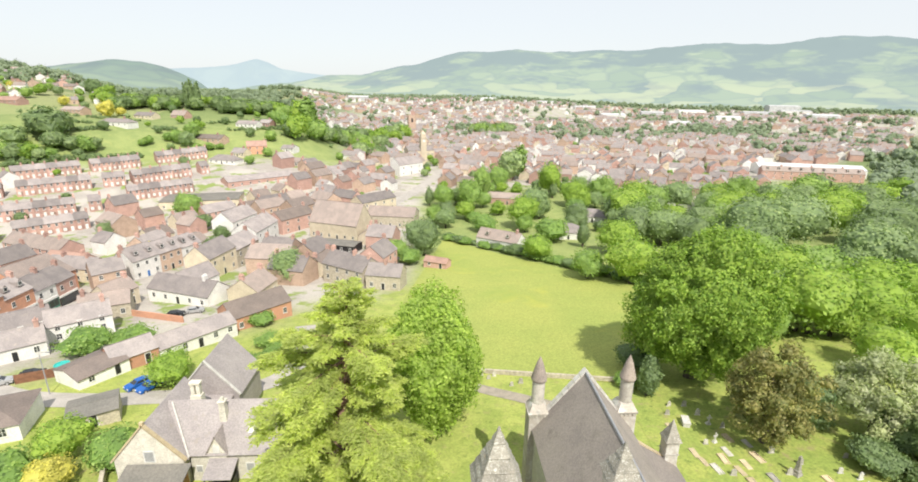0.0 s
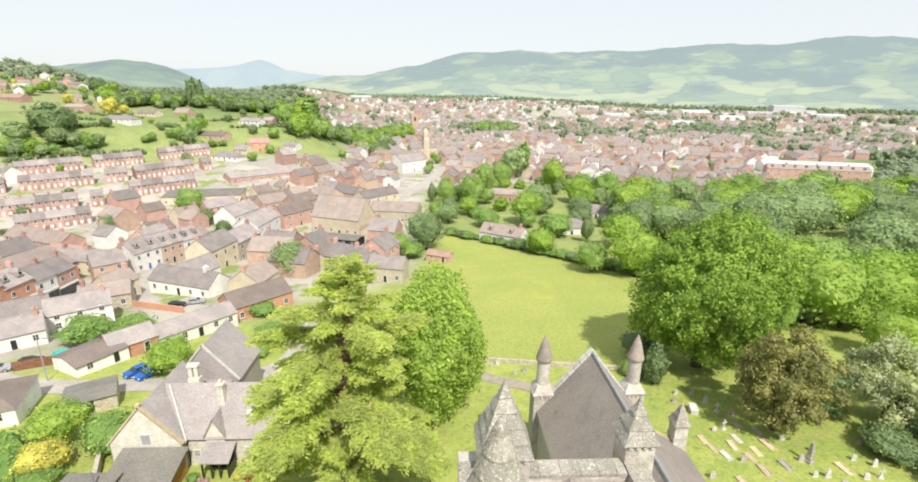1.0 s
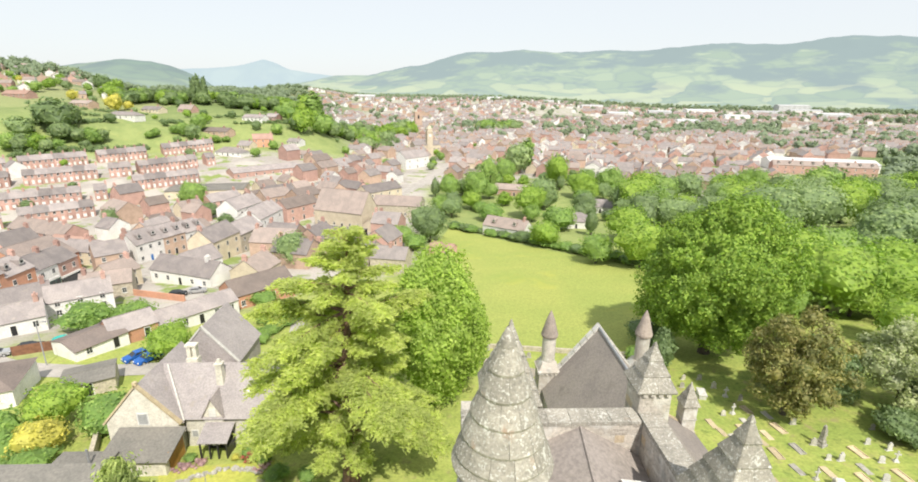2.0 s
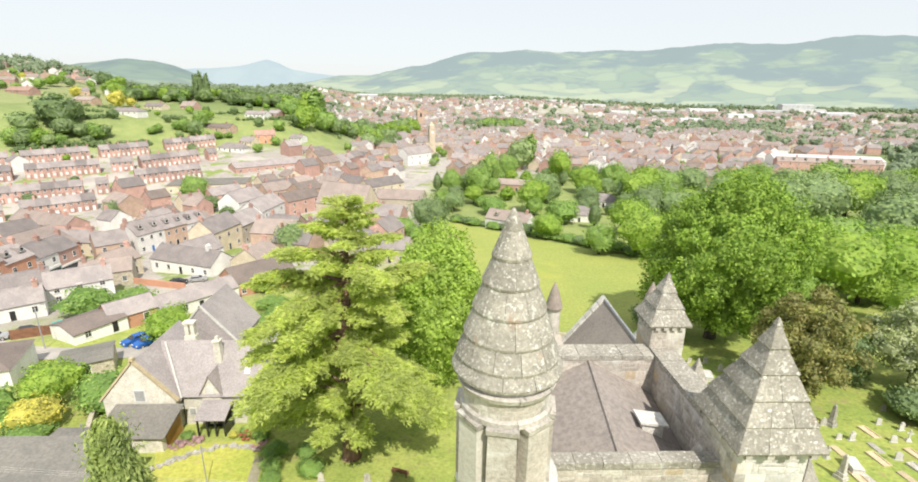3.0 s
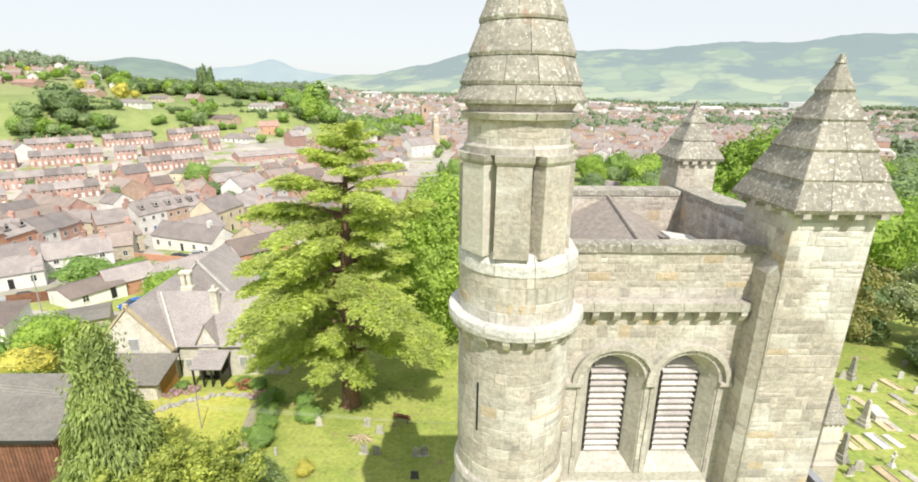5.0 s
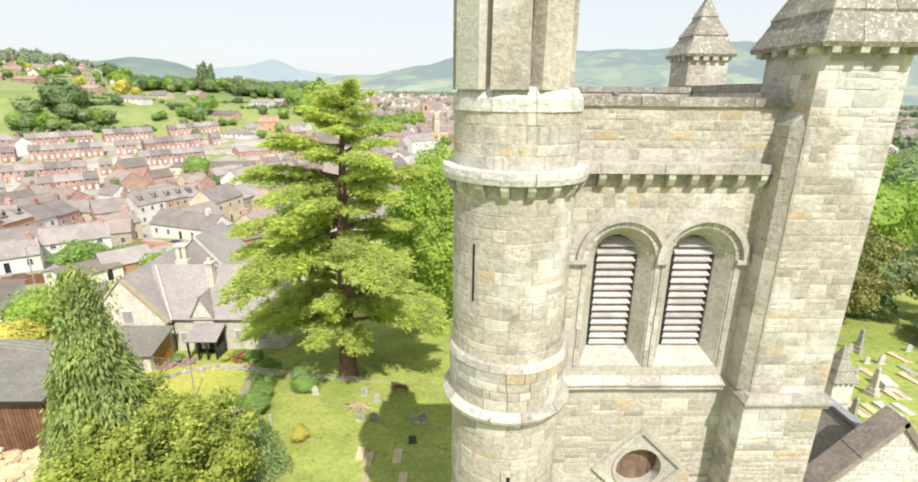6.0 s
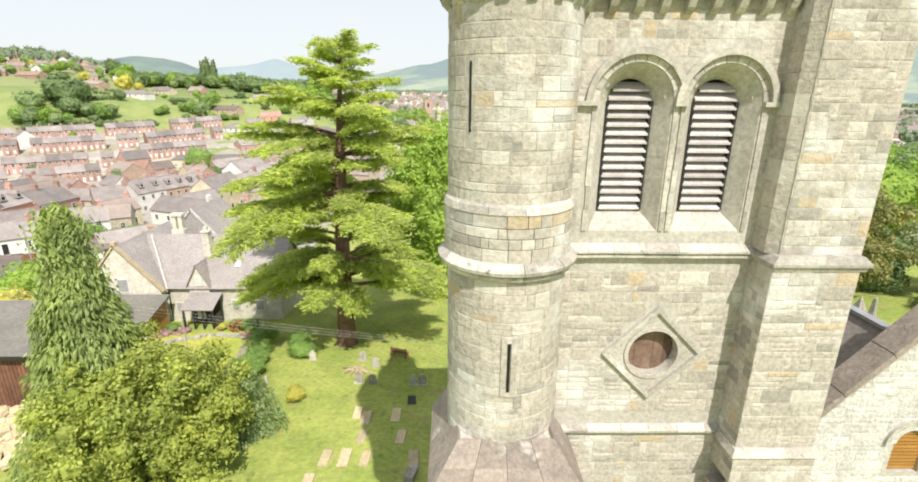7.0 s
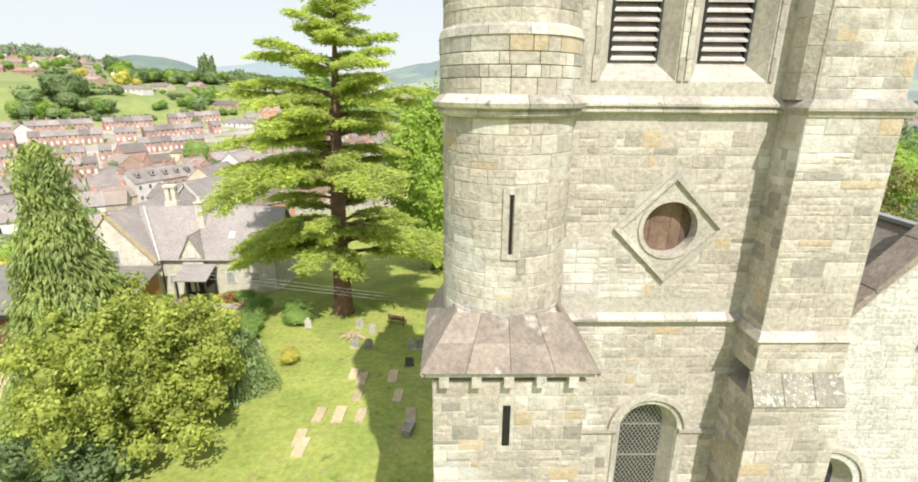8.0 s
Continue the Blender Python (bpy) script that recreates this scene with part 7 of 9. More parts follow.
for lab, x, y, w, rise, wall, roof, hip in (
        ("long bungalow with a hipped grey roof on the hillside", -240, 386, 26, 2.6, WHITEW, ROOF, True), ("hillside bungalow with a brown roof", -296, 425, 20, 2.4, PINKB, ROOFB, False),
        ("cream bungalow with a grey roof below the wood", -250, 443, 18, 2.6, CREAM, ROOF, False), ("house with a red-brown roof below the wood", -227, 455, 14, 4.0, BRICK, ROOFB, False),
        ("low house with a pinkish brown roof above the terraces", -169, 378, 22, 2.6, PINKB, ROOFB, False), ("white bungalow on the hillside", -155, 418, 18, 2.4, WHITEW, ROOF, False),
        ("small dark-roofed house beside a bungalow", -143, 427, 10, 2.6, BRICK, ROOF, False), ("small house with a slate roof by the terraces", -142, 361, 10, 3.0, CREAM, ROOF, False),
        ("white flat-fronted house below the hillside", -113, 382, 10, 2.0, WHITEW, ROOF, False), ("pale house at the foot of the hillside", -97, 347, 12, 2.4, WHITEW, ROOFB, False),
        ("wide hipped house with pale walls by the school", -145, 341, 20, 3.2, WHITEW, ROOF, True), ("long red-roofed house on the upper slope", -353, 434, 26, 3.0, BRICK, ROOFR, False)):
    house(lab, (x - w / 2, y + 0.15 * w - 4), (x + w / 2, y - 0.15 * w - 4), 9, 2.7, rise, wall, roof, 5, 1, (0.5,), hip=hip)
house("tall pink-washed house above the school", (-137, 363), (-124, 368), 9, 6.0, 3.4, ORANGE, ROOFR, 3, 2, (0.8,))

# brick terraces in rows
terrace = thing("terraced_house", "red brick terraced house with white windows", "house", "terraces")
house_body(terrace, 5.2, 7.5, 4.9, 2.6, BRICK, ROOF, 2, 2, (0.97,), BRICK, WHITE, rear=False, ridge=False)
part("bay", Geo().box(-2.2, -0.6, -4.5, -3.7, -1.0, 2.3).frustum(-1.4, -4.1, 2.3, 2.8, 0.9, 0.5, 0.6, 0.1), BRICK, terrace)
part("bay_window", Geo().box(-2.05, -0.75, -4.54, -4.46, 0.75, 2.1), WHITE, terrace)
first = True
for a, b in (((-259.4, 251.3), (-185.4, 323.3)), ((-182.6, 328.1), (-157.6, 349.1)), ((-242.9, 231.9), (-171.9, 280.9)), ((-171.4, 281.3), (-138.4, 313.3)), ((-229.9, 198.9), (-163.9, 243.9)), ((-160.7, 257.0), (-128.7, 282.0)), ((-202.5, 177.2), (-153.5, 221.2))):
    a, b = Vector((*a, 0)), Vector((*b, 0))
    way = (b - a).normalized()
    n = int((b - a).length / 5.2)
    for k in range(n):
        if k % 7 == 6:
            continue
        c = a + way * 5.2 * (k + 0.5) + Vector((-way.y, way.x, 0)) * 3.75
        m = pose(c.x, c.y, ground_at(c.x, c.y) - 0.3, 0, 0, math.degrees(math.atan2(way.y, way.x)))
        CENTRES.append((c.x, c.y, 14))
        if first:
            terrace.matrix_basis = m
            first = False
        else:
            copy_thing(terrace, m)

# clock tower of the town hall and the old parish tower
hall = thing("town_hall", "pale stone town hall with a square clock tower", "town hall", at=pose(-14.7, 446.3, ground_at(-14.7, 446.3), 0, 0, 20))
house_body(hall, 24, 14, 10, 3, CREAM, ROOF, 6, 2, (), CREAM, BLACKP)
ct = part("clock_tower", Geo().box(-2.6, 2.6, -2.6, 2.6, 0, 21).frustum(0, 0, 21, 21.6, 2.9, 2.9, 3.0, 3.0).frustum(0, 0, 21.6, 24, 2.2, 2.2, 2.1, 2.1).frustum(0, 0, 24, 27.5, 2.3, 2.3, 0.2, 0.2).moved(Matrix.Translation((2, -5, 0))), CREAM, hall)
part("clock_face", Geo().prism([(1.2 * math.cos(2 * math.pi * k / 20), 1.2 * math.sin(2 * math.pi * k / 20)) for k in range(20)], -0.1, 0.0).moved(Matrix.Translation((2, -7.6, 18.5))), WHITE, ct)
parish = thing("parish_church", "old parish church with a battlemented stone tower", "church", at=pose(-32.7, 691.1, ground_at(-32.7, 691.1), 0, 0, 12))
part("tower", Geo().box(-5, 5, -5, 5, -1, 27), PINKB, parish)
for q in range(4):
    for u in (-4.4, -1.5, 1.5, 4.4):
        part("merlon", Geo().box(u - 0.6, u + 0.6, -5.1, -4.5, 27, 28.6).moved(Matrix.Rotation(math.pi / 2 * q, 4, "Z")), PINKB, parish)
# black plate on the uncut tower face, standing for the opening's dark inside
part("belfry_opening", Geo().box(-1.2, 1.2, -5.06, -4.9, 19, 24), BLACKP, parish)
house_body(parish, 30, 12, 9, 6, PINKB, ROOF, 5, 1, (), PINKB, BLACKP)

# the town beyond: house kinds, copied
r_ = random.Random(21)
KINDS = []
for k, (w, d, e, rs, wall, roof, cols, st, lab) in enumerate((
        (9, 8, 5.2, 3.0, BRICK, ROOFB, 3, 2, "red brick town house with a brown roof"), (12, 9, 5.6, 3.4, PINKB, ROOF, 4, 2, "pale brick town house with a slate roof"),
        (8, 8, 5.4, 3.0, WHITEW, ROOF, 2, 2, "white rendered town house with a slate roof"), (16, 9, 5.2, 3.2, BRICK, ROOF, 5, 2, "long brick row with a slate roof"),
        (11, 9, 6.4, 3.6, BRICK, ROOF, 3, 2, "tall brick house with a slate roof"), (10, 9, 4.0, 3.2, CREAM, ROOFB, 3, 1, "cream house with a brown roof"),
        (14, 10, 6.6, 3.4, PINKB, ROOFB, 4, 2, "pale brick block with a brown roof"), (18, 11, 6.0, 3.0, WHITEW, ROOF, 5, 2, "long white rendered block with a slate roof"))):
    near = thing("town_house", lab, "house", "town houses", at=pose(0, 900 + 30 * k, -60))
    house_body(near, w, d, e, rs, wall, roof, cols, st, (-0.9, 0.85) if k % 2 else (0.9,), BRICK, BLACKP, rear=False, ridge=False)
    far = thing("town_house", lab, "house", "town houses", at=pose(40, 900 + 30 * k, -60))
    house_body(far, w, d, e, rs, wall, roof, cols, st, (0.9,), BRICK, BLACKP, windows=False, ridge=False, rear=False)
    KINDS.append((near, far, max(w, d), (w, d, e, rs, (BRICK, PINKB, WHITEW, CREAM).index(wall), 4 + (ROOF, ROOFB).index(roof))))
STREET = ((-94.3, 87.9), (-93.0, 105.6), (-88.0, 136.2), (-81.4, 156.1), (-67.3, 181.6), (-47.5, 215.5), (-26.9, 262.7), (-12.2, 309.2), (7.2, 393.4))


def road_gap(x, y):
    best = 1e9
    for (ax, ay), (bx, by) in zip(STREET, STREET[1:]):
        t = max(0.0, min(1.0, ((x - ax) * (bx - ax) + (y - ay) * (by - ay)) / ((bx - ax) ** 2 + (by - ay) ** 2)))
        best = min(best, math.hypot(x - ax - t * (bx - ax), y - ay - t * (by - ay)))
    return best


def free_for_house(x, y):
    s, p, b = 0.75 * y - 0.6 * x, 0.9 * y - 0.45 * x, -x / max(y, 1)
    if s < 97 or b > 0.9 or (b > 0.17 and p > 352) or -b > 0.98:
        return False
    if -13 < x < 112 and y < 314 + 0.3 * x:
        return False
    if x > 70 and y < 222 + 0.42 * x:
        return False
    return True


GROVES = ((-78, 610, 30), (-52, 640, 24), (95, 712, 26), (70, 700, 22))      # leafy places round the old church
CENTRES += GROVES
used = set()
FAR_HOUSES = []
for i in range(-28, 50):
    for j in range(4, 52):
        x, y = i * 14.5 + r_.uniform(-3, 3) + (j % 2) * 7, j * 14.0 + r_.uniform(-3, 3)
        dist = math.hypot(x, y)
        if dist > 690 or not free_for_house(x, y) or road_gap(x, y) < 10 or r_.random() < 0.10 + 0.25 * (dist > 450):
            continue
        q = r_.randrange(8)
        near, far, size, shape = KINDS[q]
        if any((x - cx) ** 2 + (y - cy) ** 2 < (cr + size / 2 - 2.0) ** 2 for cx, cy, cr in CENTRES):
            continue
        ang = 58 + 40 * noise.noise((x / 130, y / 130, 0.5)) + r_.choice((0, 90, 180)) + r_.uniform(-5, 5)
        m = pose(x, y, ground_at(x, y) - 0.2, 0, 0, ang)
        CENTRES.append((x, y, size / 2 + 1.0))
        if dist > 395:
            FAR_HOUSES.append((m, shape))
            continue
        kind = near if dist < 300 else far
        if kind not in used:
            kind.matrix_basis = m
            used.add(kind)
        else:
            copy_thing(kind, m)
for near, far, size, shape in KINDS:
    for k in (near, far):
        if k not in used:
            for o in (*k.children_recursive, k):
                bpy.data.objects.remove(o)

# roofs of the far town and its sheds
fg = Geo()
fm = []


def far_house(m, w, d, e, rs, wall, roof):
    g = Geo().box(-w / 2, w / 2, -d / 2, d / 2, -1, e).add([(-w / 2 - 0.2, -d / 2 - 0.3, e - 0.1), (w / 2 + 0.2, -d / 2 - 0.3, e - 0.1), (w / 2 + 0.2, d / 2 + 0.3, e - 0.1), (-w / 2 - 0.2, d / 2 + 0.3, e - 0.1), (-w / 2 - 0.2, 0, e + rs), (w / 2 + 0.2, 0, e + rs)], [(0, 1, 5, 4), (2, 3, 4, 5), (0, 4, 3), (1, 2, 5)])
    g.box(w * 0.4, w * 0.4 + 0.7, -0.4, 0.4, e + rs - 0.6, e + rs + 1.3)
    fg.add(g.moved(m).v, g.f)
    fm.extend([wall] * 6 + [roof] * 2 + [wall] * 2 + [0] * 6)


for m, shape in FAR_HOUSES:
    far_house(m, *shape)
for q in range(2600):
    dist = 660 * (2050 / 660) ** r_.random()
    b = r_.uniform(-0.26, 1.0)
    a = math.atan(b)
    x, y = dist * math.sin(a), dist * math.cos(a)
    if noise.noise((x / 170, y / 170, 2.0)) < -0.18:
        continue
    m = pose(x, y, ground_at(x, y), 0, 0, 58 + 40 * noise.noise((x / 130, y / 130, 0.5)) + r_.choice((0, 90)))
    far_house(m, r_.uniform(8, 18), r_.uniform(7, 10), r_.uniform(4, 6.5), 3.0, r_.choice((0, 1, 1, 2, 2)), r_.choice((4, 4, 5)))
fme = fg.mesh("far_houses")
for mt in (BRICK, PINKB, WHITEW, CREAM, ROOF, ROOFB):
    fme.materials.append(mt)
fme.polygons.foreach_set("material_index", fm)
tagged(new("far_houses", fme), "crowded brick and slate houses of the far town", "houses", kind="stuff")
for k, (b, dist, w, d, h, rot) in enumerate(((0.712, 2190, 150, 70, 22, 20), (0.74, 1950, 130, 60, 12, 22), (0.52, 1700, 120, 50, 11, 10), (0.44, 1500, 90, 40, 9, 15), (0.30, 1500, 90, 36, 9, 5), (0.22, 1750, 90, 36, 9, 0), (0.80, 1600, 110, 50, 12, 25), (0.36, 1180, 80, 36, 9, 10), (0.60, 1350, 80, 40, 9, 20), (-0.15, 1500, 90, 36, 10, 0), (0.5, 1050, 60, 30, 8, 15), (0.10, 1750, 110, 36, 9, 0), (0.66, 1750, 120, 44, 10, 18))):
    a = math.atan(b)
    x, y = dist * math.sin(a), dist * math.cos(a)
    t = thing("warehouse", "large pale metal-clad warehouse on the valley floor", "warehouse", "warehouses", at=pose(x, y, ground_at(x, y), 0, 0, -rot))
    house_body(t, w * 0.65, d, h, 3, WHITEW if k % 3 else SHEET, SHEET, 1, 1, (), BRICK, BLACKP, windows=False)


# ---- trees of the meadow, gardens and slopes ----
def tree_kind(name, label, seed, material, clumps, rad, per, size, rx=0.42, foot=0.05, lump=0.2):
    """A tree one metre tall, to be copied at many sizes."""
    rx *= 1.12
    t = thing(name, label, "tree", "trees", at=pose(0, 1200, -80))
    g = Geo().tube([(0, 0, -0.04), (0.01, 0, 0.3), (0, 0.01, 0.6)], [0.035, 0.028, 0.012], 6)
    for q in range(5):
        a = 1.26 * q + seed
        g.tube([(0, 0, 0.25 + 0.03 * q), (0.15 * math.cos(a), 0.15 * math.sin(a), 0.4 + 0.03 * q), (0.27 * math.cos(a), 0.27 * math.sin(a), 0.5 + 0.03 * q)], [0.014, 0.009, 0.004], 5)
    part("trunk", g, BARK2, t)
    rz = (1 - foot) / 2
    part("crown", dome_mesh("crown", rx, rz, 1 - rz, max(14, int(clumps * 0.45)), int(per * 0.27 * (0.35 * rx * rx + 0.65 * rx * rz) / 0.2), size * 1.1, seed, material, 0.46, 2), None, t)
    return t


BROAD = tree_kind("tree", "round-crowned green broadleaved tree", 31, LIME, 60, 0.125, 5200, 0.021)
BROAD2 = tree_kind("tree", "full-crowned green tree in leaf", 32, SYCAMORE, 62, 0.12, 5200, 0.021, 0.46)
DARKT = tree_kind("tree", "dense dark green tree beside others", 33, DARKLEAF, 60, 0.125, 5200, 0.021, 0.44, 0.0)
GREYT = tree_kind("tree", "feathery grey-green tree among the woods", 34, GREYLEAF, 60, 0.12, 5200, 0.021, 0.42)
TALL = tree_kind("tree", "tall narrow light green tree", 35, LIME, 50, 0.08, 7000, 0.018, 0.2, 0.0)
POPLAR = tree_kind("tree", "tall narrow dark green poplar", 41, DARKLEAF, 50, 0.08, 7000, 0.018, 0.17, 0.0)
GOLDT = tree_kind("tree", "bright golden-leaved tree in a garden", 36, GOLD, 45, 0.11, 4500, 0.022, 0.42, 0.0)
BUSH = tree_kind("bush", "rounded leafy green bush in a garden", 37, LIME, 30, 0.17, 1800, 0.034, 0.6, 0.0)
DBUSH = tree_kind("bush", "dark rounded shrub in a garden", 38, DARKLEAF, 30, 0.17, 1800, 0.034, 0.6, 0.0)
SMALL = tree_kind("tree", "small dark tree between the houses", 39, DARKLEAF, 22, 0.16, 1500, 0.045, 0.46, 0.0)
SMALL2 = tree_kind("tree", "small green tree between the houses", 40, SYCAMORE, 22, 0.16, 1500, 0.045, 0.46, 0.0)
planted = set()
r_ = random.Random(44)


FAR_TREES = {}


def plant(kind, x, y, h, wide=1.0, sink=0.0):
    if math.hypot(x, y) > 330:             # far ones are joined into woods further down
        FAR_TREES.setdefault(kind, []).append((x, y, h, wide))
        return
    m = pose(x, y, ground_at(x, y) - sink, 0, 0, r_.uniform(0, 360)) @ Matrix.Diagonal((h * wide, h * wide, h, 1))
    if kind not in planted:
        kind.matrix_basis = m
        planted.add(kind)
    else:
        copy_thing(kind, m @ Matrix.Diagonal((1 / kind.scale[0], 1 / kind.scale[1], 1 / kind.scale[2], 1)))


def plant_all(*rows):
    for kind, x, y, h, wide in rows:
        plant(kind, x, y, h, wide)


plant_all((DARKT, -4.2, 172.8, 15.3, 1.0), (BUSH, -8.9, 160.6, 6.5, 1.2), (BROAD, -14.3, 165.3, 8.7, 1.2), (GREYT, -45.2, 141.9, 11.2, 1.15), (BUSH, -54.5, 135.9, 4.2, 1.5), (DBUSH, -49.2, 131.4, 3.2, 1.6))      # by the low houses
plant_all((BROAD, 18.7, 257.0, 17.1, 1.0), (TALL, 27.0, 276.1, 23.0, 1.1), (BROAD2, 14.9, 234.7, 10.2, 1.2), (GREYT, 54.8, 345.7, 23.9, 0.9), (TALL, 62.3, 353.5, 26.4, 1.0), (BROAD, 40.6, 309.6, 16.4, 1.1), (BROAD2, 40.7, 216.6, 16.9, 1.0), (BROAD2, 69.7, 290.6, 22.2, 0.8), (GREYT, 50.4, 237.6, 17.1, 1.0))      # in the gardens beyond the meadow
plant_all((BROAD2, 78.0, 262.6, 16.2, 1.1), (BROAD2, 36.0, 162.0, 9.8, 1.35), (DBUSH, 30.7, 170.3, 4.4, 1.3), (BROAD, 46.3, 136.0, 9.7, 1.3), (BROAD2, 57.1, 129.2, 15.1, 1.2), (BROAD2, 90.0, 218.6, 20.4, 1.2), (BROAD2, 67.3, 167.7, 14.3, 1.3), (DARKT, 81.7, 186.7, 16.7, 1.2), (BROAD2, 105.4, 245.4, 19.6, 1.2), (BROAD, 97.5, 274.4, 16.3, 1.2))      # round the meadow
plant_all((GREYT, 114.3, 159.4, 22.2, 1.25), (GREYT, 133.3, 169.7, 21.2, 1.3), (DARKT, 99.7, 142.1, 16.4, 1.3), (BROAD2, 78.3, 88.1, 16.5, 1.25), (BROAD2, 90.1, 86.0, 13.8, 1.3), (BROAD, 66.6, 92.5, 14.9, 1.2), (BROAD2, 102.9, 99.9, 14.0, 1.3), (BROAD2, 89.4, 72.6, 11.6, 1.2), (BROAD2, 78.6, 70.2, 9.5, 1.3), (BROAD, 105.1, 81.7, 11.7, 1.4))      # in the wood beyond the churchyard
plant_all((DARKT, 142.8, 143.1, 17.7, 1.3), (DARKT, 159.6, 153.3, 19.0, 1.3), (GREYT, 123.3, 123.6, 18.6, 1.2), (DARKT, 172.8, 170.9, 20.3, 1.3), (BROAD2, 172.9, 198.7, 19.4, 1.3), (GREYT, 150.9, 189.1, 20.4, 1.3), (BROAD2, 199.1, 223.1, 18.6, 1.3), (DARKT, 202.3, 184.5, 19.4, 1.4), (DARKT, 131.6, 114.3, 15.2, 1.3), (BROAD2, 150.2, 121.8, 14.3, 1.4))      # deep in the wood
plant_all((GREYT, 176.7, 241.9, 18.7, 1.3), (BROAD2, 139.2, 220.6, 17.2, 1.3), (DARKT, 233.4, 258.0, 15.4, 1.4), (BROAD2, 259.4, 266.1, 14.4, 1.4), (DARKT, 114.3, 196.6, 14.7, 1.3), (BROAD2, 294.1, 288.8, 13.4, 1.4))      # behind the wood
plant_all((BROAD2, -45.6, 74.9, 6.7, 1.35), (BUSH, -70.0, 90.4, 6.2, 1.3), (BUSH, -63.9, 93.9, 4.7, 1.6), (BUSH, -40.9, 104.3, 3.7, 1.6), (BUSH, -34.0, 91.0, 3.1, 1.7), (BUSH, -36.9, 82.1, 2.7, 1.7), (GOLDT, -46.6, 48.6, 4.7, 1.5), (BROAD2, -48.8, 54.9, 6.3, 1.3), (BUSH, -41.6, 53.4, 5.1, 1.2), (BUSH, -49.6, 46.4, 4.1, 1.5), (BUSH, -44.5, 44.4, 3.0, 1.6), (BUSH, -52.7, 49.6, 5.1, 1.3))      # in the vicarage garden and by the lane
plant_all((BROAD, -118.7, 232.5, 14.3, 1.2), (DARKT, -137.2, 200.9, 8.6, 0.9), (GOLDT, -106.3, 174.3, 7.5, 1.0), (BUSH, -87.6, 124.8, 3.1, 2.0), (BUSH, -84.3, 119.2, 3.1, 1.6), (GOLDT, -122.5, 242.5, 6.6, 1.0), (DARKT, -251.7, 333.3, 22.5, 1.3), (DARKT, -242.1, 324.5, 13.5, 1.4), (GREYT, -264.1, 320.3, 13.4, 1.4))      # in the town and on the slope
plant_all((GOLDT, -11.0, 32.3, 1.4, 1.3), (BUSH, -17.4, 42.9, 1.9, 1.2), (BUSH, -16.8, 40.5, 1.7, 1.2), (BUSH, -16.3, 38.4, 1.8, 1.1), (BUSH, -17.5, 37.1, 1.3, 0.9), (BUSH, -15.9, 36.1, 2.2, 1.0), (BUSH, -19.8, 46.0, 1.6, 1.2), (BUSH, -14.1, 43.0, 1.2, 1.6), (BUSH, -12.9, 40.1, 1.5, 1.6), (BUSH, -16.7, 33.5, 1.3, 1.2), (BUSH, -20.6, 33.1, 2.4, 1.3))      # in the churchyard
plant_all((BUSH, -28.2, 46.6, 0.9, 1.5), (GOLDT, -23.1, 46.4, 0.8, 1.4), (BUSH, -21.8, 47.2, 1.0, 1.6), (DBUSH, 36.1, 75.3, 4.2, 1.5), (BUSH, 31.7, 68.6, 2.5, 1.4))      # by the vicarage lawn
n = 0
while n < 40:            # the wood beyond the churchyard
    x, y = r_.uniform(55, 185), r_.uniform(62, 185)
    if y < 55 + 0.25 * x or y > 82 + 0.78 * x or math.hypot(x - 44, y - 71) < 16 or (x < 66 and y > 96):
        continue
    plant(r_.choice((BROAD2, BROAD2, BROAD, DARKT, GREYT)), x, y, r_.uniform(9.5, 14.5), 1.25)
    n += 1
n = 0
while n < 34:            # tall trees between the meadow and the town
    x, y = r_.uniform(84, 250), r_.uniform(165, 290)
    if y < 120 + 0.5 * x or y > 232 + 0.2 * x or any((x - cx) ** 2 + (y - cy) ** 2 < (cr + 1) ** 2 for cx, cy, cr in CENTRES):
        continue
    plant(r_.choice((BROAD, BROAD, GREYT, DARKT, BROAD2)), x, y, r_.uniform(13, 19), 1.15)
    n += 1
n = 0
while n < 44:            # wooded gardens between the meadow and the town
    x, y = r_.uniform(-9, 116), r_.uniform(168, 316)
    if y > 302 + 0.3 * x or y < 208 - 0.75 * x + (0 if x < 62 else 48) or any((x - cx) ** 2 + (y - cy) ** 2 < (cr + 1) ** 2 for cx, cy, cr in CENTRES):
        continue
    plant(r_.choice((DARKT, BROAD, BROAD2, GREYT, BROAD, POPLAR, BUSH)), x, y, r_.uniform(7, 13.5), 1.15)
    n += 1
for k in range(34):      # hedge along the meadow's far side
    f = k / 33
    x, y = 4 + 57 * f + r_.uniform(-1, 1), 198 - 73 * f + 6 * math.sin(math.pi * f) + r_.uniform(-1, 1)
    plant(r_.choice((BUSH, DBUSH, BUSH)), x, y, r_.uniform(2.0, 3.6), 1.5)
for k in range(16):      # hedge by the lane
    f = k / 15
    plant(BUSH, -34.2 + 3.8 * f + r_.uniform(-0.7, 0.7), 77.4 + 15 * f, r_.uniform(1.6, 2.4), 1.5)
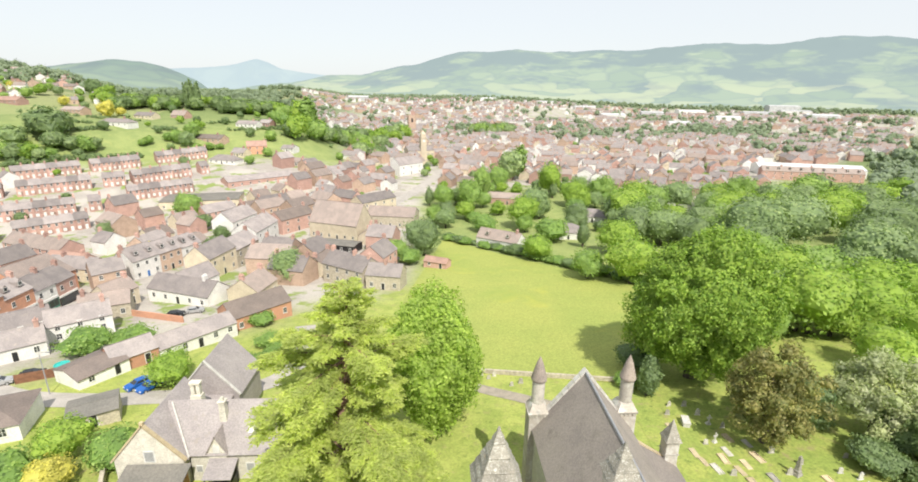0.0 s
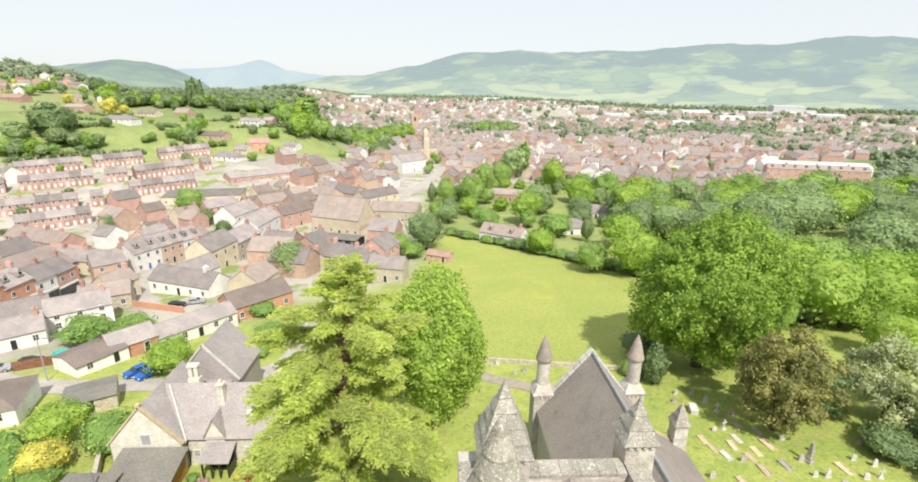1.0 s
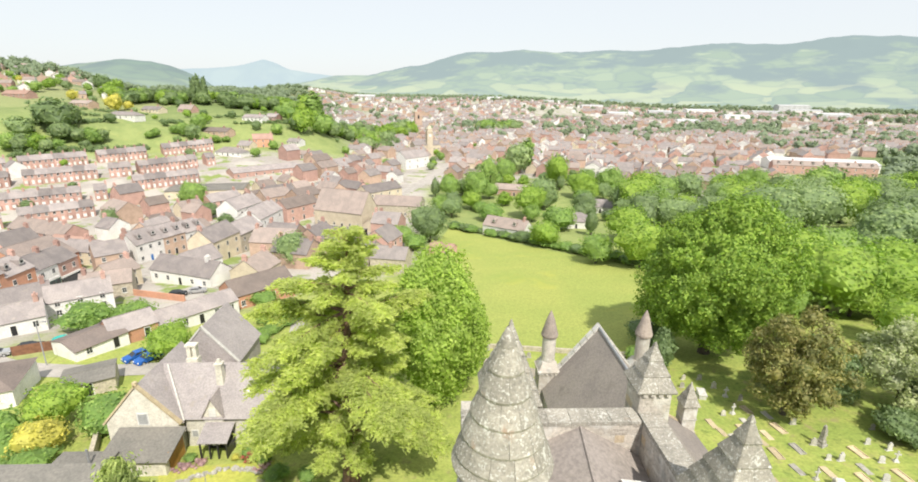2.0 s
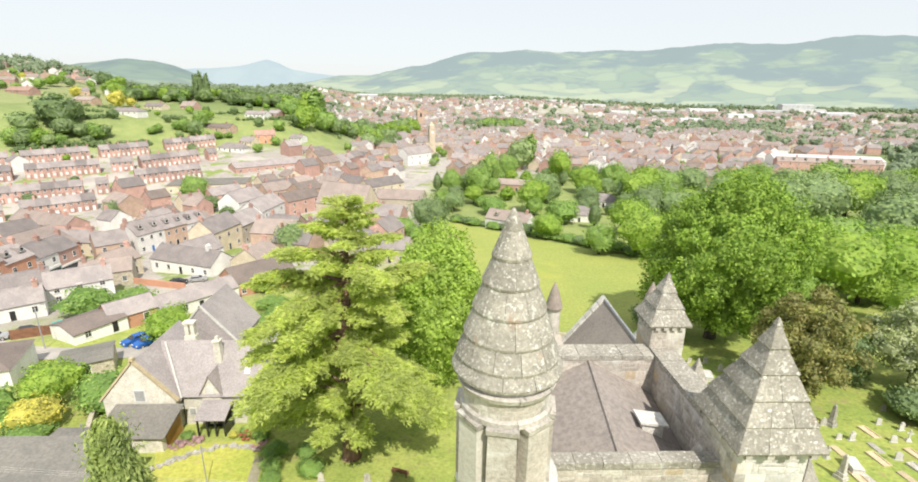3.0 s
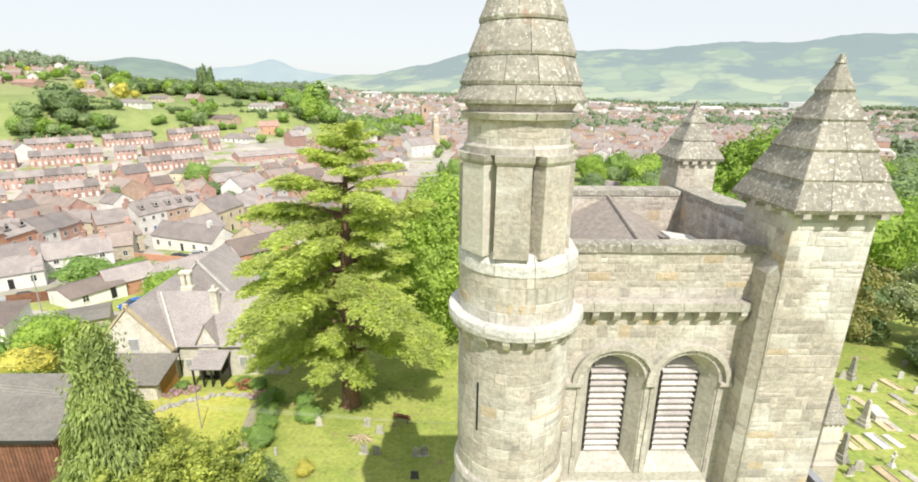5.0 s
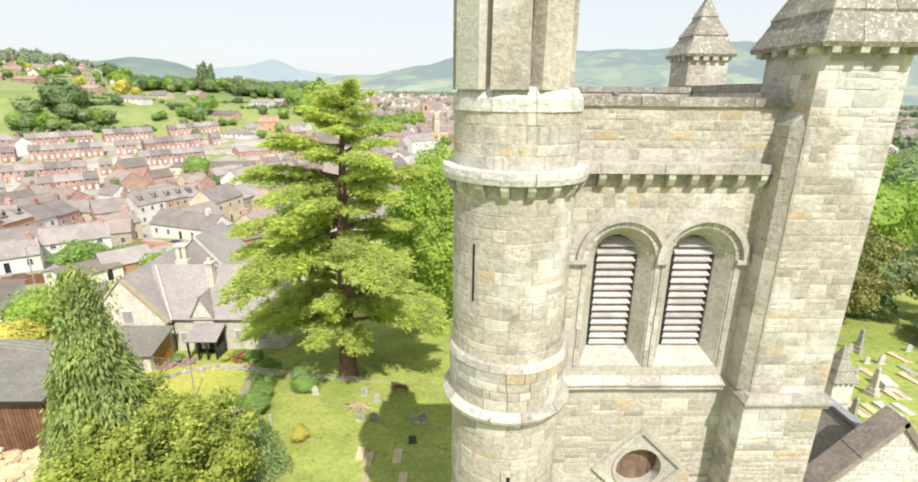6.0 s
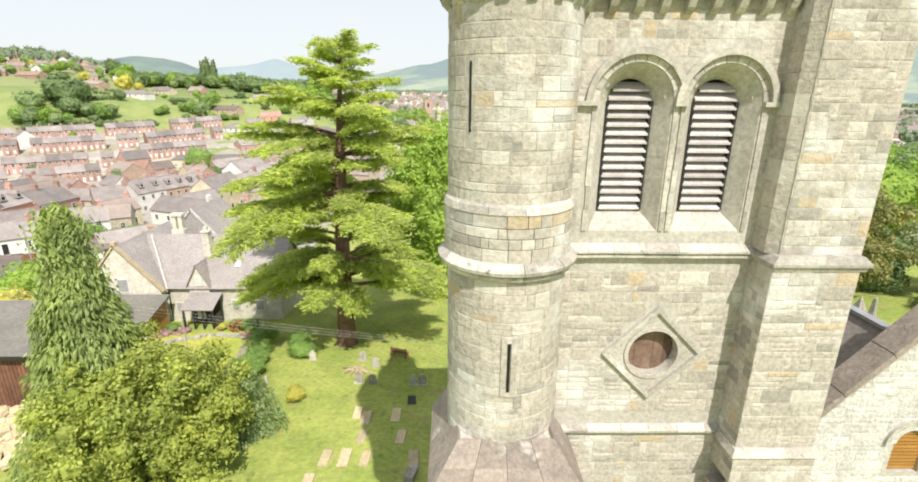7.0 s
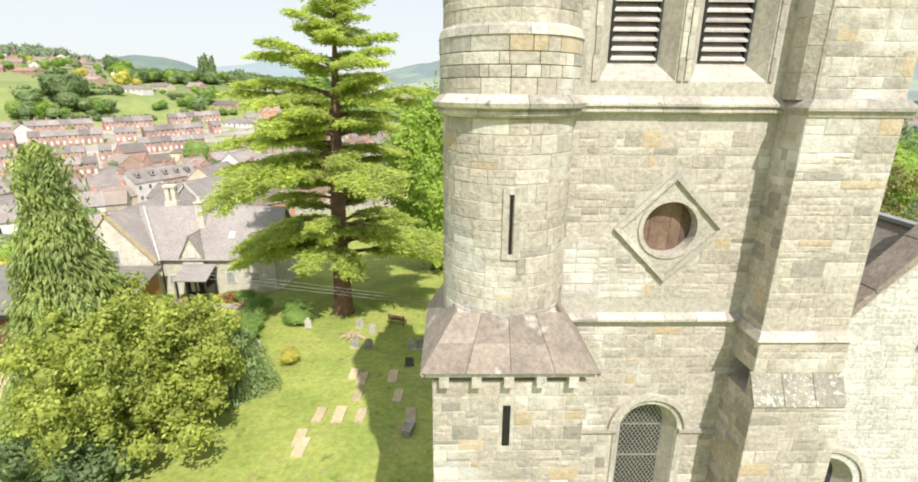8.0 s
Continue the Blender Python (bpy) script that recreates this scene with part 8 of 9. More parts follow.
plant_all((DARKT, -260, 339, 15.5, 1.15), (DARKT, -253, 340, 19.5, 1.05), (DARKT, -250, 347, 13.5, 1.15), (BROAD, -259, 305, 12.2, 1.2), (DARKT, -253, 306, 13.0, 1.2), (BROAD2, -247, 309, 12.2, 1.2), (GREYT, -242, 310, 9.4, 1.3), (BROAD, -239, 314, 7.9, 1.4), (DARKT, -235, 328, 10.1, 1.2), (BROAD, -226, 329, 11.5, 1.1), (DARKT, -224, 334, 9.4, 1.2), (BUSH, -243, 333, 6.5, 1.4), (BUSH, -235, 338, 6.1, 1.4), (DBUSH, -227, 322, 6.1, 1.5))      # great dark trees and thicket at the slope's foot
plant_all((BUSH, -204, 353, 5.8, 1.4), (BROAD, -202, 357, 6.8, 1.3), (BROAD, -186, 365, 10.8, 1.0), (GREYT, -178, 362, 12.2, 1.0), (BROAD, -180, 376, 13.0, 1.0), (BROAD2, -184, 393, 8.6, 1.2), (BUSH, -193, 367, 6.8, 1.4), (BUSH, -163, 362, 5.8, 1.6), (BROAD, -169, 356, 6.8, 1.3), (BUSH, -157, 366, 4.7, 1.6), (GOLDT, -269, 426, 15.6, 0.9), (GOLDT, -280, 434, 10.1, 1.0), (GOLDT, -268, 440, 8.3, 1.2), (GOLDT, -318, 448, 9.4, 1.1), (BROAD, -129, 392, 9.0, 1.3), (BUSH, -127, 339, 6.3, 1.3))      # gardens above the terraces
plant_all((BROAD, -356, 459, 10.1, 1.2), (BROAD2, -358, 478, 11.5, 1.2), (BROAD, -370, 465, 7.9, 1.3), (DARKT, -352, 490, 9.4, 1.2), (DARKT, -343, 526, 18.0, 1.0), (BROAD2, -424, 582, 7.2, 1.2), (BROAD, -322, 472, 7.2, 1.3), (DARKT, -301, 446, 7.2, 1.4), (BROAD, -363, 443, 7.2, 1.4), (DARKT, -477, 592, 8.6, 1.3), (GOLDT, -398, 496, 7.2, 1.2), (BROAD2, -321, 513, 15.6, 1.1))      # gardens of the upper town
plant_all((BROAD2, -113, 410, 21.6, 1.1), (BROAD, -129, 426, 14.4, 1.2), (DARKT, -117, 407, 14.4, 1.2), (BROAD, -143, 451, 11.7, 1.2), (BROAD2, -128, 480, 27.0, 1.0), (BROAD, -103, 430, 18.9, 1.2), (TALL, -118, 470, 32.4, 1.4))      # lower end of the brow
BROW = ((-325, 492), (-287, 464), (-272, 489), (-251, 482), (-217, 490), (-184, 498), (-160, 523), (-120, 500))
for k in range(110):     # wood along the brow
    f = 7 * r_.random()
    (ax, ay), (bx, by) = BROW[int(f)], BROW[int(f) + 1]
    u, back = f - int(f), 45 * r_.random() ** 1.3
    plant(r_.choice((DARKT, DARKT, BROAD2, GREYT, BROAD, DARKT)), ax + (bx - ax) * u - 0.42 * back + r_.uniform(-3, 3), ay + (by - ay) * u + 0.9 * back, r_.uniform(10, 13) + 0.45 * f - 0.05 * back, 1.4)
for x, y, h in ((-240, 500, 27), (-236, 501, 29), (-230, 500, 28)):
    plant(POPLAR, x, y, h, 0.62)
for k in range(26):      # big trees at its lower end
    plant(r_.choice((DARKT, DARKT, GREYT, BROAD2)), -122 + 78 * r_.random(), 440 + 60 * r_.random(), r_.uniform(11, 16), 1.2)
hc, hr = [], []          # garden hedges across the slope, and the thicket at its foot
for k in range(560):
    f, q = r_.random(), k % 10
    (ax, ay), (bx, by) = (((-261, 372), (-234, 395)), ((-247, 354), (-241, 364)), ((-193, 423), (-148, 474)), ((-164, 401), (-125, 420)), ((-281, 333), (-265, 337)), ((-214, 388), (-198, 388)), ((-256, 298), (-209, 328)), ((-209, 328), (-162, 357)), ((-256, 300), (-185, 345)), ((-300, 405), (-245, 425)))[q]
    x, y = ax + (bx - ax) * f + r_.uniform(-1.5, 1.5), ay + (by - ay) * f + r_.uniform(-2, 2)
    if any((x - cx) ** 2 + (y - cy) ** 2 < (cr - 1) ** 2 for cx, cy, cr in CENTRES):
        continue
    rad = r_.uniform(0.8, 1.6) * (1.5 if 6 <= q <= 8 else 1.0)
    hc.append((x, y, ground_at(x, y) + rad * r_.uniform(0.4, 1.3)))
    hr.append(rad)
tagged(new("hedgerow", crown_mesh("hedgerow", np.array(hc), hr, 14, 0.42, 79, DARKLEAF, core=0.8)), "overgrown hedges and thickets on the hillside", "hedge", kind="stuff")
n = 0
while n < 95:            # houses and gardens of the upper town
    b, dist = r_.uniform(0.64, 1.0), 560 * (900 / 560) ** r_.random()
    x, y = -dist * math.sin(math.atan(b)), dist * math.cos(math.atan(b))
    n += 1
    if any((x - cx) ** 2 + (y - cy) ** 2 < (cr + 6) ** 2 for cx, cy, cr in CENTRES):
        continue
    a = r_.choice((0.5, 0.5, -0.9)) + r_.uniform(-0.15, 0.15)
    dx, dy = 6.5 * math.cos(a), 6.5 * math.sin(a)
    house("brick house among gardens on the upper hillside", (x - dx, y - dy), (x + dx, y + dy), 9, 3.6, 2.8, r_.choice((PINKB, BRICK, WHITEW)), r_.choice((ROOF, ROOFB, ROOFB)), 2, 1, (0.8,), ridge=False, rear=False)
    if n % 3:
        plant(r_.choice((BROAD, SMALL2, BROAD, BROAD2, GREYT)), x + r_.uniform(-16, 16), y - 11 + r_.uniform(-4, 4), r_.uniform(5, 8.5), 1.3)
for k in range(26):      # clump between the brow and the old parish tower
    f = r_.random()
    x, y = -120 + 80 * f + r_.uniform(-8, 8), 470 + 130 * f + r_.uniform(-25, 25)
    if any((x - cx) ** 2 + (y - cy) ** 2 < (cr - 1) ** 2 for cx, cy, cr in CENTRES):
        continue
    plant(r_.choice((DARKT, BROAD2, GREYT, BROAD)), x, y, r_.uniform(10, 17), 1.2)
for k in range(18):      # back gardens of the terraces
    f = r_.random()
    a, b = (((-270, 216), (-180, 330)), ((-260, 190), (-150, 312)), ((-248, 180), (-152, 280)), ((-233, 168), (-172, 232)))[k % 4]
    plant(r_.choice((SMALL2, BUSH, SMALL, DBUSH)), a[0] + (b[0] - a[0]) * f - 4, a[1] + (b[1] - a[1]) * f + 6, r_.uniform(2.5, 5), 1.3)
for gx, gy, gr in GROVES:
    for k in range(13):
        a, d = 2.4 * k, gr * 0.85 * math.sqrt((k + 0.5) / 13)
        plant(r_.choice((BROAD2, BROAD, DARKT, GREYT)), gx + d * math.cos(a), gy + d * math.sin(a), r_.uniform(13, 21), 1.2)
n = 0
while n < 150:            # garden trees in the town
    x, y = r_.uniform(-260, 380), r_.uniform(100, 600)
    s = 0.75 * y - 0.6 * x
    if s < 95 or (-25 < x < 66 and y < 225) or any((x - cx) ** 2 + (y - cy) ** 2 < (cr + 1.5) ** 2 for cx, cy, cr in CENTRES) or road_gap(x, y) < 7:
        continue
    plant(r_.choice((SMALL, SMALL2, BUSH, DBUSH, BROAD, GREYT)), x, y, r_.uniform(3.5, 8), 1.2)
    n += 1
# belts of trees on the valley floor, too many to count
r2 = np.random.default_rng(77)
cs, rs = [], []
for b0, b1, d0, d1, count in ((0.22, 0.52, 680, 790, 100), (0.36, 0.48, 1100, 1320, 70), (0.48, 0.68, 780, 1100, 130), (0.64, 1.08, 600, 900, 60), (0.0, 1.0, 2150, 2700, 520), (-0.34, 0.1, 1650, 2600, 420), (-0.46, -0.2, 640, 1150, 200), (-0.1, 0.1, 640, 900, 60), (-0.2, 1.0, 600, 2000, 420), (-0.9, -0.4, 700, 1300, 260), (0.95, 1.2, 360, 560, 60), (0.2, 0.32, 900, 1000, 30)):
    a = np.arctan(r2.uniform(b0, b1, count))
    dd = r2.uniform(d0, d1, count)
    x, y = dd * np.sin(a), dd * np.cos(a)
    h = r2.uniform(3.5, 7.5, count) * (1 + 0.25 * (dd > 1400))
    for q in range(3):
        cs.append(np.stack([x + r2.normal(0, 2.5, count), y + r2.normal(0, 2.5, count), land(x, y) + h * (0.5 + 0.35 * q)], -1))
        rs.append(h * r2.uniform(0.6, 0.95, count))
for kind, rows in FAR_TREES.items():
    leaves = next(o for o in kind.children if o.name.startswith("crown")).data.materials[0]
    slim = 0.2 if kind in (TALL, POPLAR) else 0.47
    shapes = []
    for k in range(3):
        me = dome_mesh("crown", slim, 0.5, 0.5, 22, 420, 0.05, 300 + 7 * k, leaves, 0.42, 2)
        co = np.empty(len(me.vertices) * 3)
        me.vertices.foreach_get("co", co)
        shapes.append((co.reshape(-1, 3), [tuple(p.vertices) for p in me.polygons]))
        bpy.data.meshes.remove(me)
    fv, ff, total = [], [], 0
    for k, (x, y, h, wide) in enumerate(rows):
        co, faces = shapes[k % 3]
        a = 2.4 * k
        turn = np.array([[math.cos(a), math.sin(a), 0], [-math.sin(a), math.cos(a), 0], [0, 0, 1]])
        fv.append(co @ turn * np.array([h * wide, h * wide, h]) + np.array([x, y, ground_at(x, y)]))
        ff.extend([tuple(q + total for q in p) for p in faces])
        total += len(co)
    me = bpy.data.meshes.new("distant_trees")
    me.from_pydata(np.concatenate(fv).tolist(), [], ff)
    me.materials.append(leaves)
    tagged(new("distant_trees", me), "far " + kind["label"].replace("tree", "trees") + " on the slopes", "trees", kind="stuff")
wood = crown_mesh("woodland", np.concatenate(cs), np.concatenate(rs), 1.0, 1.3, 78, HAZELEAF, core=0.9)
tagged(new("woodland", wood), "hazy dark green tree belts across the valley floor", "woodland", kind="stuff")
for k in (BROAD, BROAD2, DARKT, GREYT, TALL, POPLAR, GOLDT, BUSH, DBUSH, SMALL, SMALL2):
    if k not in planted:
        for o in (*k.children_recursive, k):
            bpy.data.objects.remove(o)


# ---- churchyard ----
def head_mesh(kind):
    if kind == "round":
        out = [(-0.36, -0.2), (-0.36, 0.75)] + [(0.36 * math.cos(math.pi - math.pi * k / 10), 0.75 + 0.3 * math.sin(math.pi * k / 10)) for k in range(1, 10)] + [(0.36, 0.75), (0.36, -0.2)]
    else:
        out = [(-0.34, -0.2), (-0.34, 0.9), (-0.2, 0.9), (-0.16, 1.12), (0, 1.2), (0.16, 1.12), (0.2, 0.9), (0.34, 0.9), (0.34, -0.2)]
    return Geo().prism(out, -0.07, 0.07)


def grave(label, geo, material, x, y, rot=0.0, size=1.0, tilt=0.0, name="gravestone", base=True):
    t = solid(name, geo, material, label, "grave", "graves", at=pose(x, y, ground_at(x, y), tilt, tilt * 0.4, rot) @ Matrix.Diagonal((size, size, size, 1)))
    if base:
        part("plinth", Geo().box(-0.46, 0.46, -0.16, 0.16, -0.2, 0.1), material, t)
    return t


ROUND_HEAD, SHOULDER_HEAD = head_mesh("round").mesh("gravestone"), head_mesh("shoulder").mesh("gravestone")
r_ = random.Random(61)
for k, (x, y) in enumerate(((-6.7, 34.8), (-5.6, 34.7), (-5.8, 37.6), (-2.3, 34.4), (-1.6, 34.4), (-7.1, 38.8), (-11.6, 39.0), (36.1, 62.0), (38.4, 61.8), (39.2, 59.3), (36.6, 52.4), (43.3, 43.4), (44.6, 43.2), (48.8, 42.7), (36.7, 46.3), (43.6, 46.0), (53.0, 48.6), (33.4, 31.7), (32.2, 31.1),
                            (10.4, 73.7), (12.9, 70.0), (8.1, 74.0), (14.6, 70.8), (9.3, 72.7), (41.0, 55.9), (46.3, 47.7), (50.0, 45.9), (32.9, 38.7), (31.4, 43.7), (46.7, 39.9), (32.4, 54.1), (34.8, 59.7), (44.1, 50.1), (51.5, 44.7))):
    pale = x > 39 and y < 46
    grave("pale upright headstone in the grass" if pale else "lichened rounded headstone in the grass", ROUND_HEAD.copy() if k % 3 else SHOULDER_HEAD.copy(), GRAVEW if pale else GRAVE, x, y, r_.uniform(-12, 12), r_.uniform(0.75, 1.0), r_.uniform(-4, 4))
ledger_geo = Geo().frustum(0, 0, -0.1, 0.16, 0.42, 0.98, 0.40, 0.96)
for x, y in ((-5.2, 27.7), (-7.1, 25.6), (-5.9, 25.6), (-4.6, 25.5), (-7.6, 23.4), (-2.6, 27.6), (-3.2, 30.1), (-1.6, 25.4), (-5.3, 29.8), (-6.0, 30.5), (-7.3, 22.6)):
    grave("flat sandstone ledger sunk in the lawn", ledger_geo.mesh("ledger"), LEDGER, x, y, r_.uniform(-4, 4), r_.uniform(0.66, 0.8), name="ledger", base=False)
SLAB_TURN = 4
kerb = Geo().box(-0.5, 0.5, -1.1, -0.98, -0.1, 0.22).box(-0.5, 0.5, 0.98, 1.1, -0.1, 0.22).box(-0.5, -0.4, -0.98, 0.98, -0.1, 0.22).box(0.4, 0.5, -0.98, 0.98, -0.1, 0.22).box(-0.4, 0.4, -0.98, 0.98, -0.1, 0.12)
for k, (x, y) in enumerate(((38.5, 50.6), (41.7, 49.2), (34.1, 50.6), (35.3, 47.4), (38.0, 46.9), (38.2, 44.6), (38.7, 41.9), (35.3, 35.1), (36.6, 35.0), (38.0, 35.1), (39.4, 35.1), (40.5, 37.6), (41.3, 37.3), (44.7, 40.0), (35.1, 39.9), (33.3, 35.6), (31.9, 29.1), (35.1, 30.9), (36.9, 30.6), (34.5, 42.8), (41.9, 35.0), (43.5, 35.3), (45.2, 37.2), (40.3, 53.4), (42.2, 52.1), (47.6, 44.4), (39.4, 48.0), (41.2, 45.3), (34.4, 48.8), (37.2, 49.2), (46.0, 41.7), (49.1, 40.5), (33.7, 56.5), (47.4, 38.2), (41.7, 41.3), (50.6, 38.7))):
    grave("pale kerbed grave plot" if k % 2 else "flat lichened grave slab", (kerb if k % 2 else ledger_geo).mesh("grave_plot"), GRAVEW if k in (9, 10) else (LEDGER if k % 3 else GRAVE), x, y, SLAB_TURN + r_.uniform(-5, 5), r_.uniform(0.8, 1.0), name="grave_plot", base=False)
cross = Geo().frustum(0, 0, -0.1, 0.25, 0.42, 0.34, 0.34, 0.26).frustum(0, 0, 0.25, 0.5, 0.28, 0.22, 0.22, 0.16).box(-0.1, 0.1, -0.08, 0.08, 0.5, 1.9).box(-0.42, 0.42, -0.075, 0.075, 1.25, 1.45)
for x, y in ((39.5, 56.9), (38.0, 52.7), (50.5, 42.8), (36.4, 32.0), (39.6, 40.4)):
    grave("stone cross on a stepped base", cross.mesh("grave_cross"), GRAVEW, x, y, r_.uniform(-20, 20), r_.uniform(0.75, 0.95), name="grave_cross", base=False)
obelisk = Geo().frustum(0, 0, -0.1, 0.4, 0.5, 0.5, 0.46, 0.46).frustum(0, 0, 0.4, 0.8, 0.36, 0.36, 0.34, 0.34).frustum(0, 0, 0.8, 2.7, 0.26, 0.26, 0.14, 0.14).frustum(0, 0, 2.7, 2.9, 0.14, 0.14, 0.01, 0.01)
for x, y in ((38.7, 37.5), (44.4, 45.9), (32.8, 32.8)):
    grave("pale granite obelisk among the graves", obelisk.mesh("obelisk"), GRAVE, x, y, 20, 1.0, name="obelisk", base=False)
chest = Geo().box(-0.5, 0.5, -1.0, 1.0, -0.1, 0.8).box(-0.58, 0.58, -1.08, 1.08, 0.8, 0.92)
for x, y, m in ((36.2, 57.1, GRAVEW), (40.9, 38.7, GRAVEW), (-1.6, 23.9, GRAVE)):
    grave("chest tomb with a flat slab", chest.mesh("chest_tomb"), m, x, y, -15, 0.9 if x > 0 else 0.5, name="chest_tomb", base=False)
grave("dark polished granite headstone in the lawn", Geo().box(-0.4, 0.4, -0.07, 0.07, -0.1, 0.9).mesh("gravestone"), POLISHED, -2.2, 31.7, 0, 0.75)
bench = thing("bench", "weathered wooden bench under the cedar", "bench", at=pose(-3.9, 39.6, ground_at(-3.9, 39.6), 0, 0, 160))
for k in range(4):
    part("slat", Geo().box(-0.8, 0.8, -0.25 + 0.13 * k, -0.15 + 0.13 * k, 0.42, 0.46), BOARD, bench)
for k in range(3):
    part("back_slat", Geo().box(-0.8, 0.8, 0.27, 0.31, 0.55 + 0.14 * k, 0.65 + 0.14 * k), BOARD, bench)
for x in (-0.7, 0.7):
    part("leg", Geo().box(x - 0.04, x + 0.04, -0.25, -0.18, -0.1, 0.42), BOARD, bench)
    part("leg", Geo().box(x - 0.04, x + 0.04, 0.26, 0.33, -0.1, 1.0), BOARD, bench)
drift = thing("fallen_branches", "pile of bleached fallen branches", "branches", at=pose(-7.3, 36.7, ground_at(-7.3, 36.7)))
for k in range(14):
    a = r_.uniform(0, 3.14)
    L = r_.uniform(0.6, 1.5)
    part("branch", Geo().tube([(-L * math.cos(a), -L * math.sin(a) * 0.6, 0.1), (0.1 * math.sin(a * 5), 0, 0.25 + 0.03 * k), (L * math.cos(a), L * math.sin(a) * 0.6, 0.12 + 0.04 * (k % 4))], [0.05, 0.06, 0.03], 5), LEDGER, drift)
post = thing("lamp_stone", "small white stone post at the lawn's edge", "post", at=pose(-14.2, 34.9, ground_at(-14.2, 34.9)))
part("post", Geo().frustum(0, 0, -0.1, 0.7, 0.12, 0.12, 0.1, 0.1), GRAVEW, post)
pole = thing("washing_pole", "slender pole on the vicarage lawn", "pole", at=pose(-22.4, 38.8, ground_at(-22.4, 38.8)))
part("shaft", Geo().tube([(0, 0, -0.2), (0, 0, 4.6)], [0.05, 0.04], 6), LEAD, pole)
# rockery and flower edging by the lawn
edge = Geo()
for k in range(90):
    f = r_.random()
    x, y = -30.0 + 10.5 * f + r_.uniform(-0.3, 0.3), 39.6 + 5.2 * math.sin(1.9 * f + 0.2) + r_.uniform(-0.25, 0.25)
    s = r_.uniform(0.1, 0.28)
    b = Geo().box(-s, s, -s, s, -s * 0.6, s * 0.6).moved(pose(x, y, ground_at(x, y) + 0.08, r_.uniform(-20, 20), r_.uniform(-20, 20), r_.uniform(0, 90)))
    edge.add(b.v, b.f)
solid("rockery", edge, GRAVE, "rough stone edging along the vicarage lawn", "rockery", kind="stuff")
RED = leaf("red_shrub_leaves", (0.30, 0.07, 0.04), (0.45, 0.14, 0.07), (0.4, 0.1, 0.05), 0.2)
PINKF = leaf("pink_flowers", (0.30, 0.16, 0.18), (0.45, 0.3, 0.32), (0.36, 0.22, 0.24), 0.2)
for x, y, h, m, lab in ((-21.2, 46.2, 1.2, RED, "red maple shrub by the vicarage lawn"), (-28.4, 45.1, 0.5, PINKF, "low pink flowering plants"), (-26.9, 45.8, 0.45, PINKF, "low pink flowering plants"), (-19.4, 44.7, 0.6, PINKF, "low pink flowering plants")):
    c, q = crown_clumps(90, 0.9, h / 2, h / 2, 16, 0.32)
    t = thing("shrub", lab, "shrub", at=pose(x, y, ground_at(x, y)))
    part("stem", Geo().tube([(0, 0, -0.1), (0, 0, h * 0.5)], [0.05, 0.02], 5), BARK2, t)
    part("leaves", crown_mesh("leaves", c, q, 420, 0.07, 91, m), None, t)
# overhead wires
wires = thing("overhead_wire", "thin overhead service wires crossing the churchyard", "wire")
for k in range(3):
    a, b = Vector((-52, 24.5, 15.6 + 0.4 * k)), Vector((1.0, 32.9 - 0.5 * k, 2.75 + 0.45 * k))
    pts = [a + (b - a) * f - Vector((0, 0, 0.8 * math.sin(math.pi * f))) for f in [q / 12 for q in range(13)]]
    part("wire", Geo().tube(pts, [0.006] * 13, 4), GRAVEW, wires)
pole = thing("utility_pole", "tall wooden utility pole beyond the shed", "pole", at=pose(-52.2, 25.0, ground_at(-52.2, 25.0)))
part("pole", Geo().tube([(0, 0, -0.4), (0, 0, 17.4)], [0.18, 0.12], 8), BARK2, pole)
part("crossarm", Geo().box(-0.6, 0.6, -0.06, 0.06, 16.6, 16.72), BARK2, pole)
# garden walls and fences
def wall_run(name, label, a, b, h, t, material, category):
    a, b = Vector((*a, 0)), Vector((*b, 0))
    n = max(2, int((b - a).length / 3))
    side = Vector((-(b - a).y, (b - a).x, 0)).normalized() * t / 2
    g = Geo()
    top = []
    for k in range(n + 1):
        p = a + (b - a) * k / n
        z = ground_at(p.x, p.y)
        top += [(*(p - side).xy, z - 0.4), (*(p + side).xy, z - 0.4), (*(p + side).xy, z + h), (*(p - side).xy, z + h)]
    g.add(top, [(k * 4 + j, k * 4 + (j + 1) % 4, k * 4 + 4 + (j + 1) % 4, k * 4 + 4 + j) for k in range(n) for j in range(4)] + [(0, 1, 2, 3), (n * 4 + 3, n * 4 + 2, n * 4 + 1, n * 4)])
    return solid(name, g, material, label, category, kind="structure")


wall_run("garden_wall", "old rubble wall beside the vicarage", (-38.5, 45.4), (-45.3, 58.2), 1.3, 0.5, RUBBLE, "wall")
wall_run("fence", "close-boarded wooden fence along a yard", (-74.1, 77.3), (-61.6, 83.4), 1.8, 0.12, BOARD, "fence")
wall_run("yard_wall", "red brick yard wall", (-75.8, 113.7), (-60.1, 107.3), 1.6, 0.3, ORANGE, "wall")
wall_run("churchyard_wall", "low stone wall between churchyard and meadow", (-12.1, 79.7), (34.9, 69.2), 0.8, 0.4, RUBBLE, "wall")


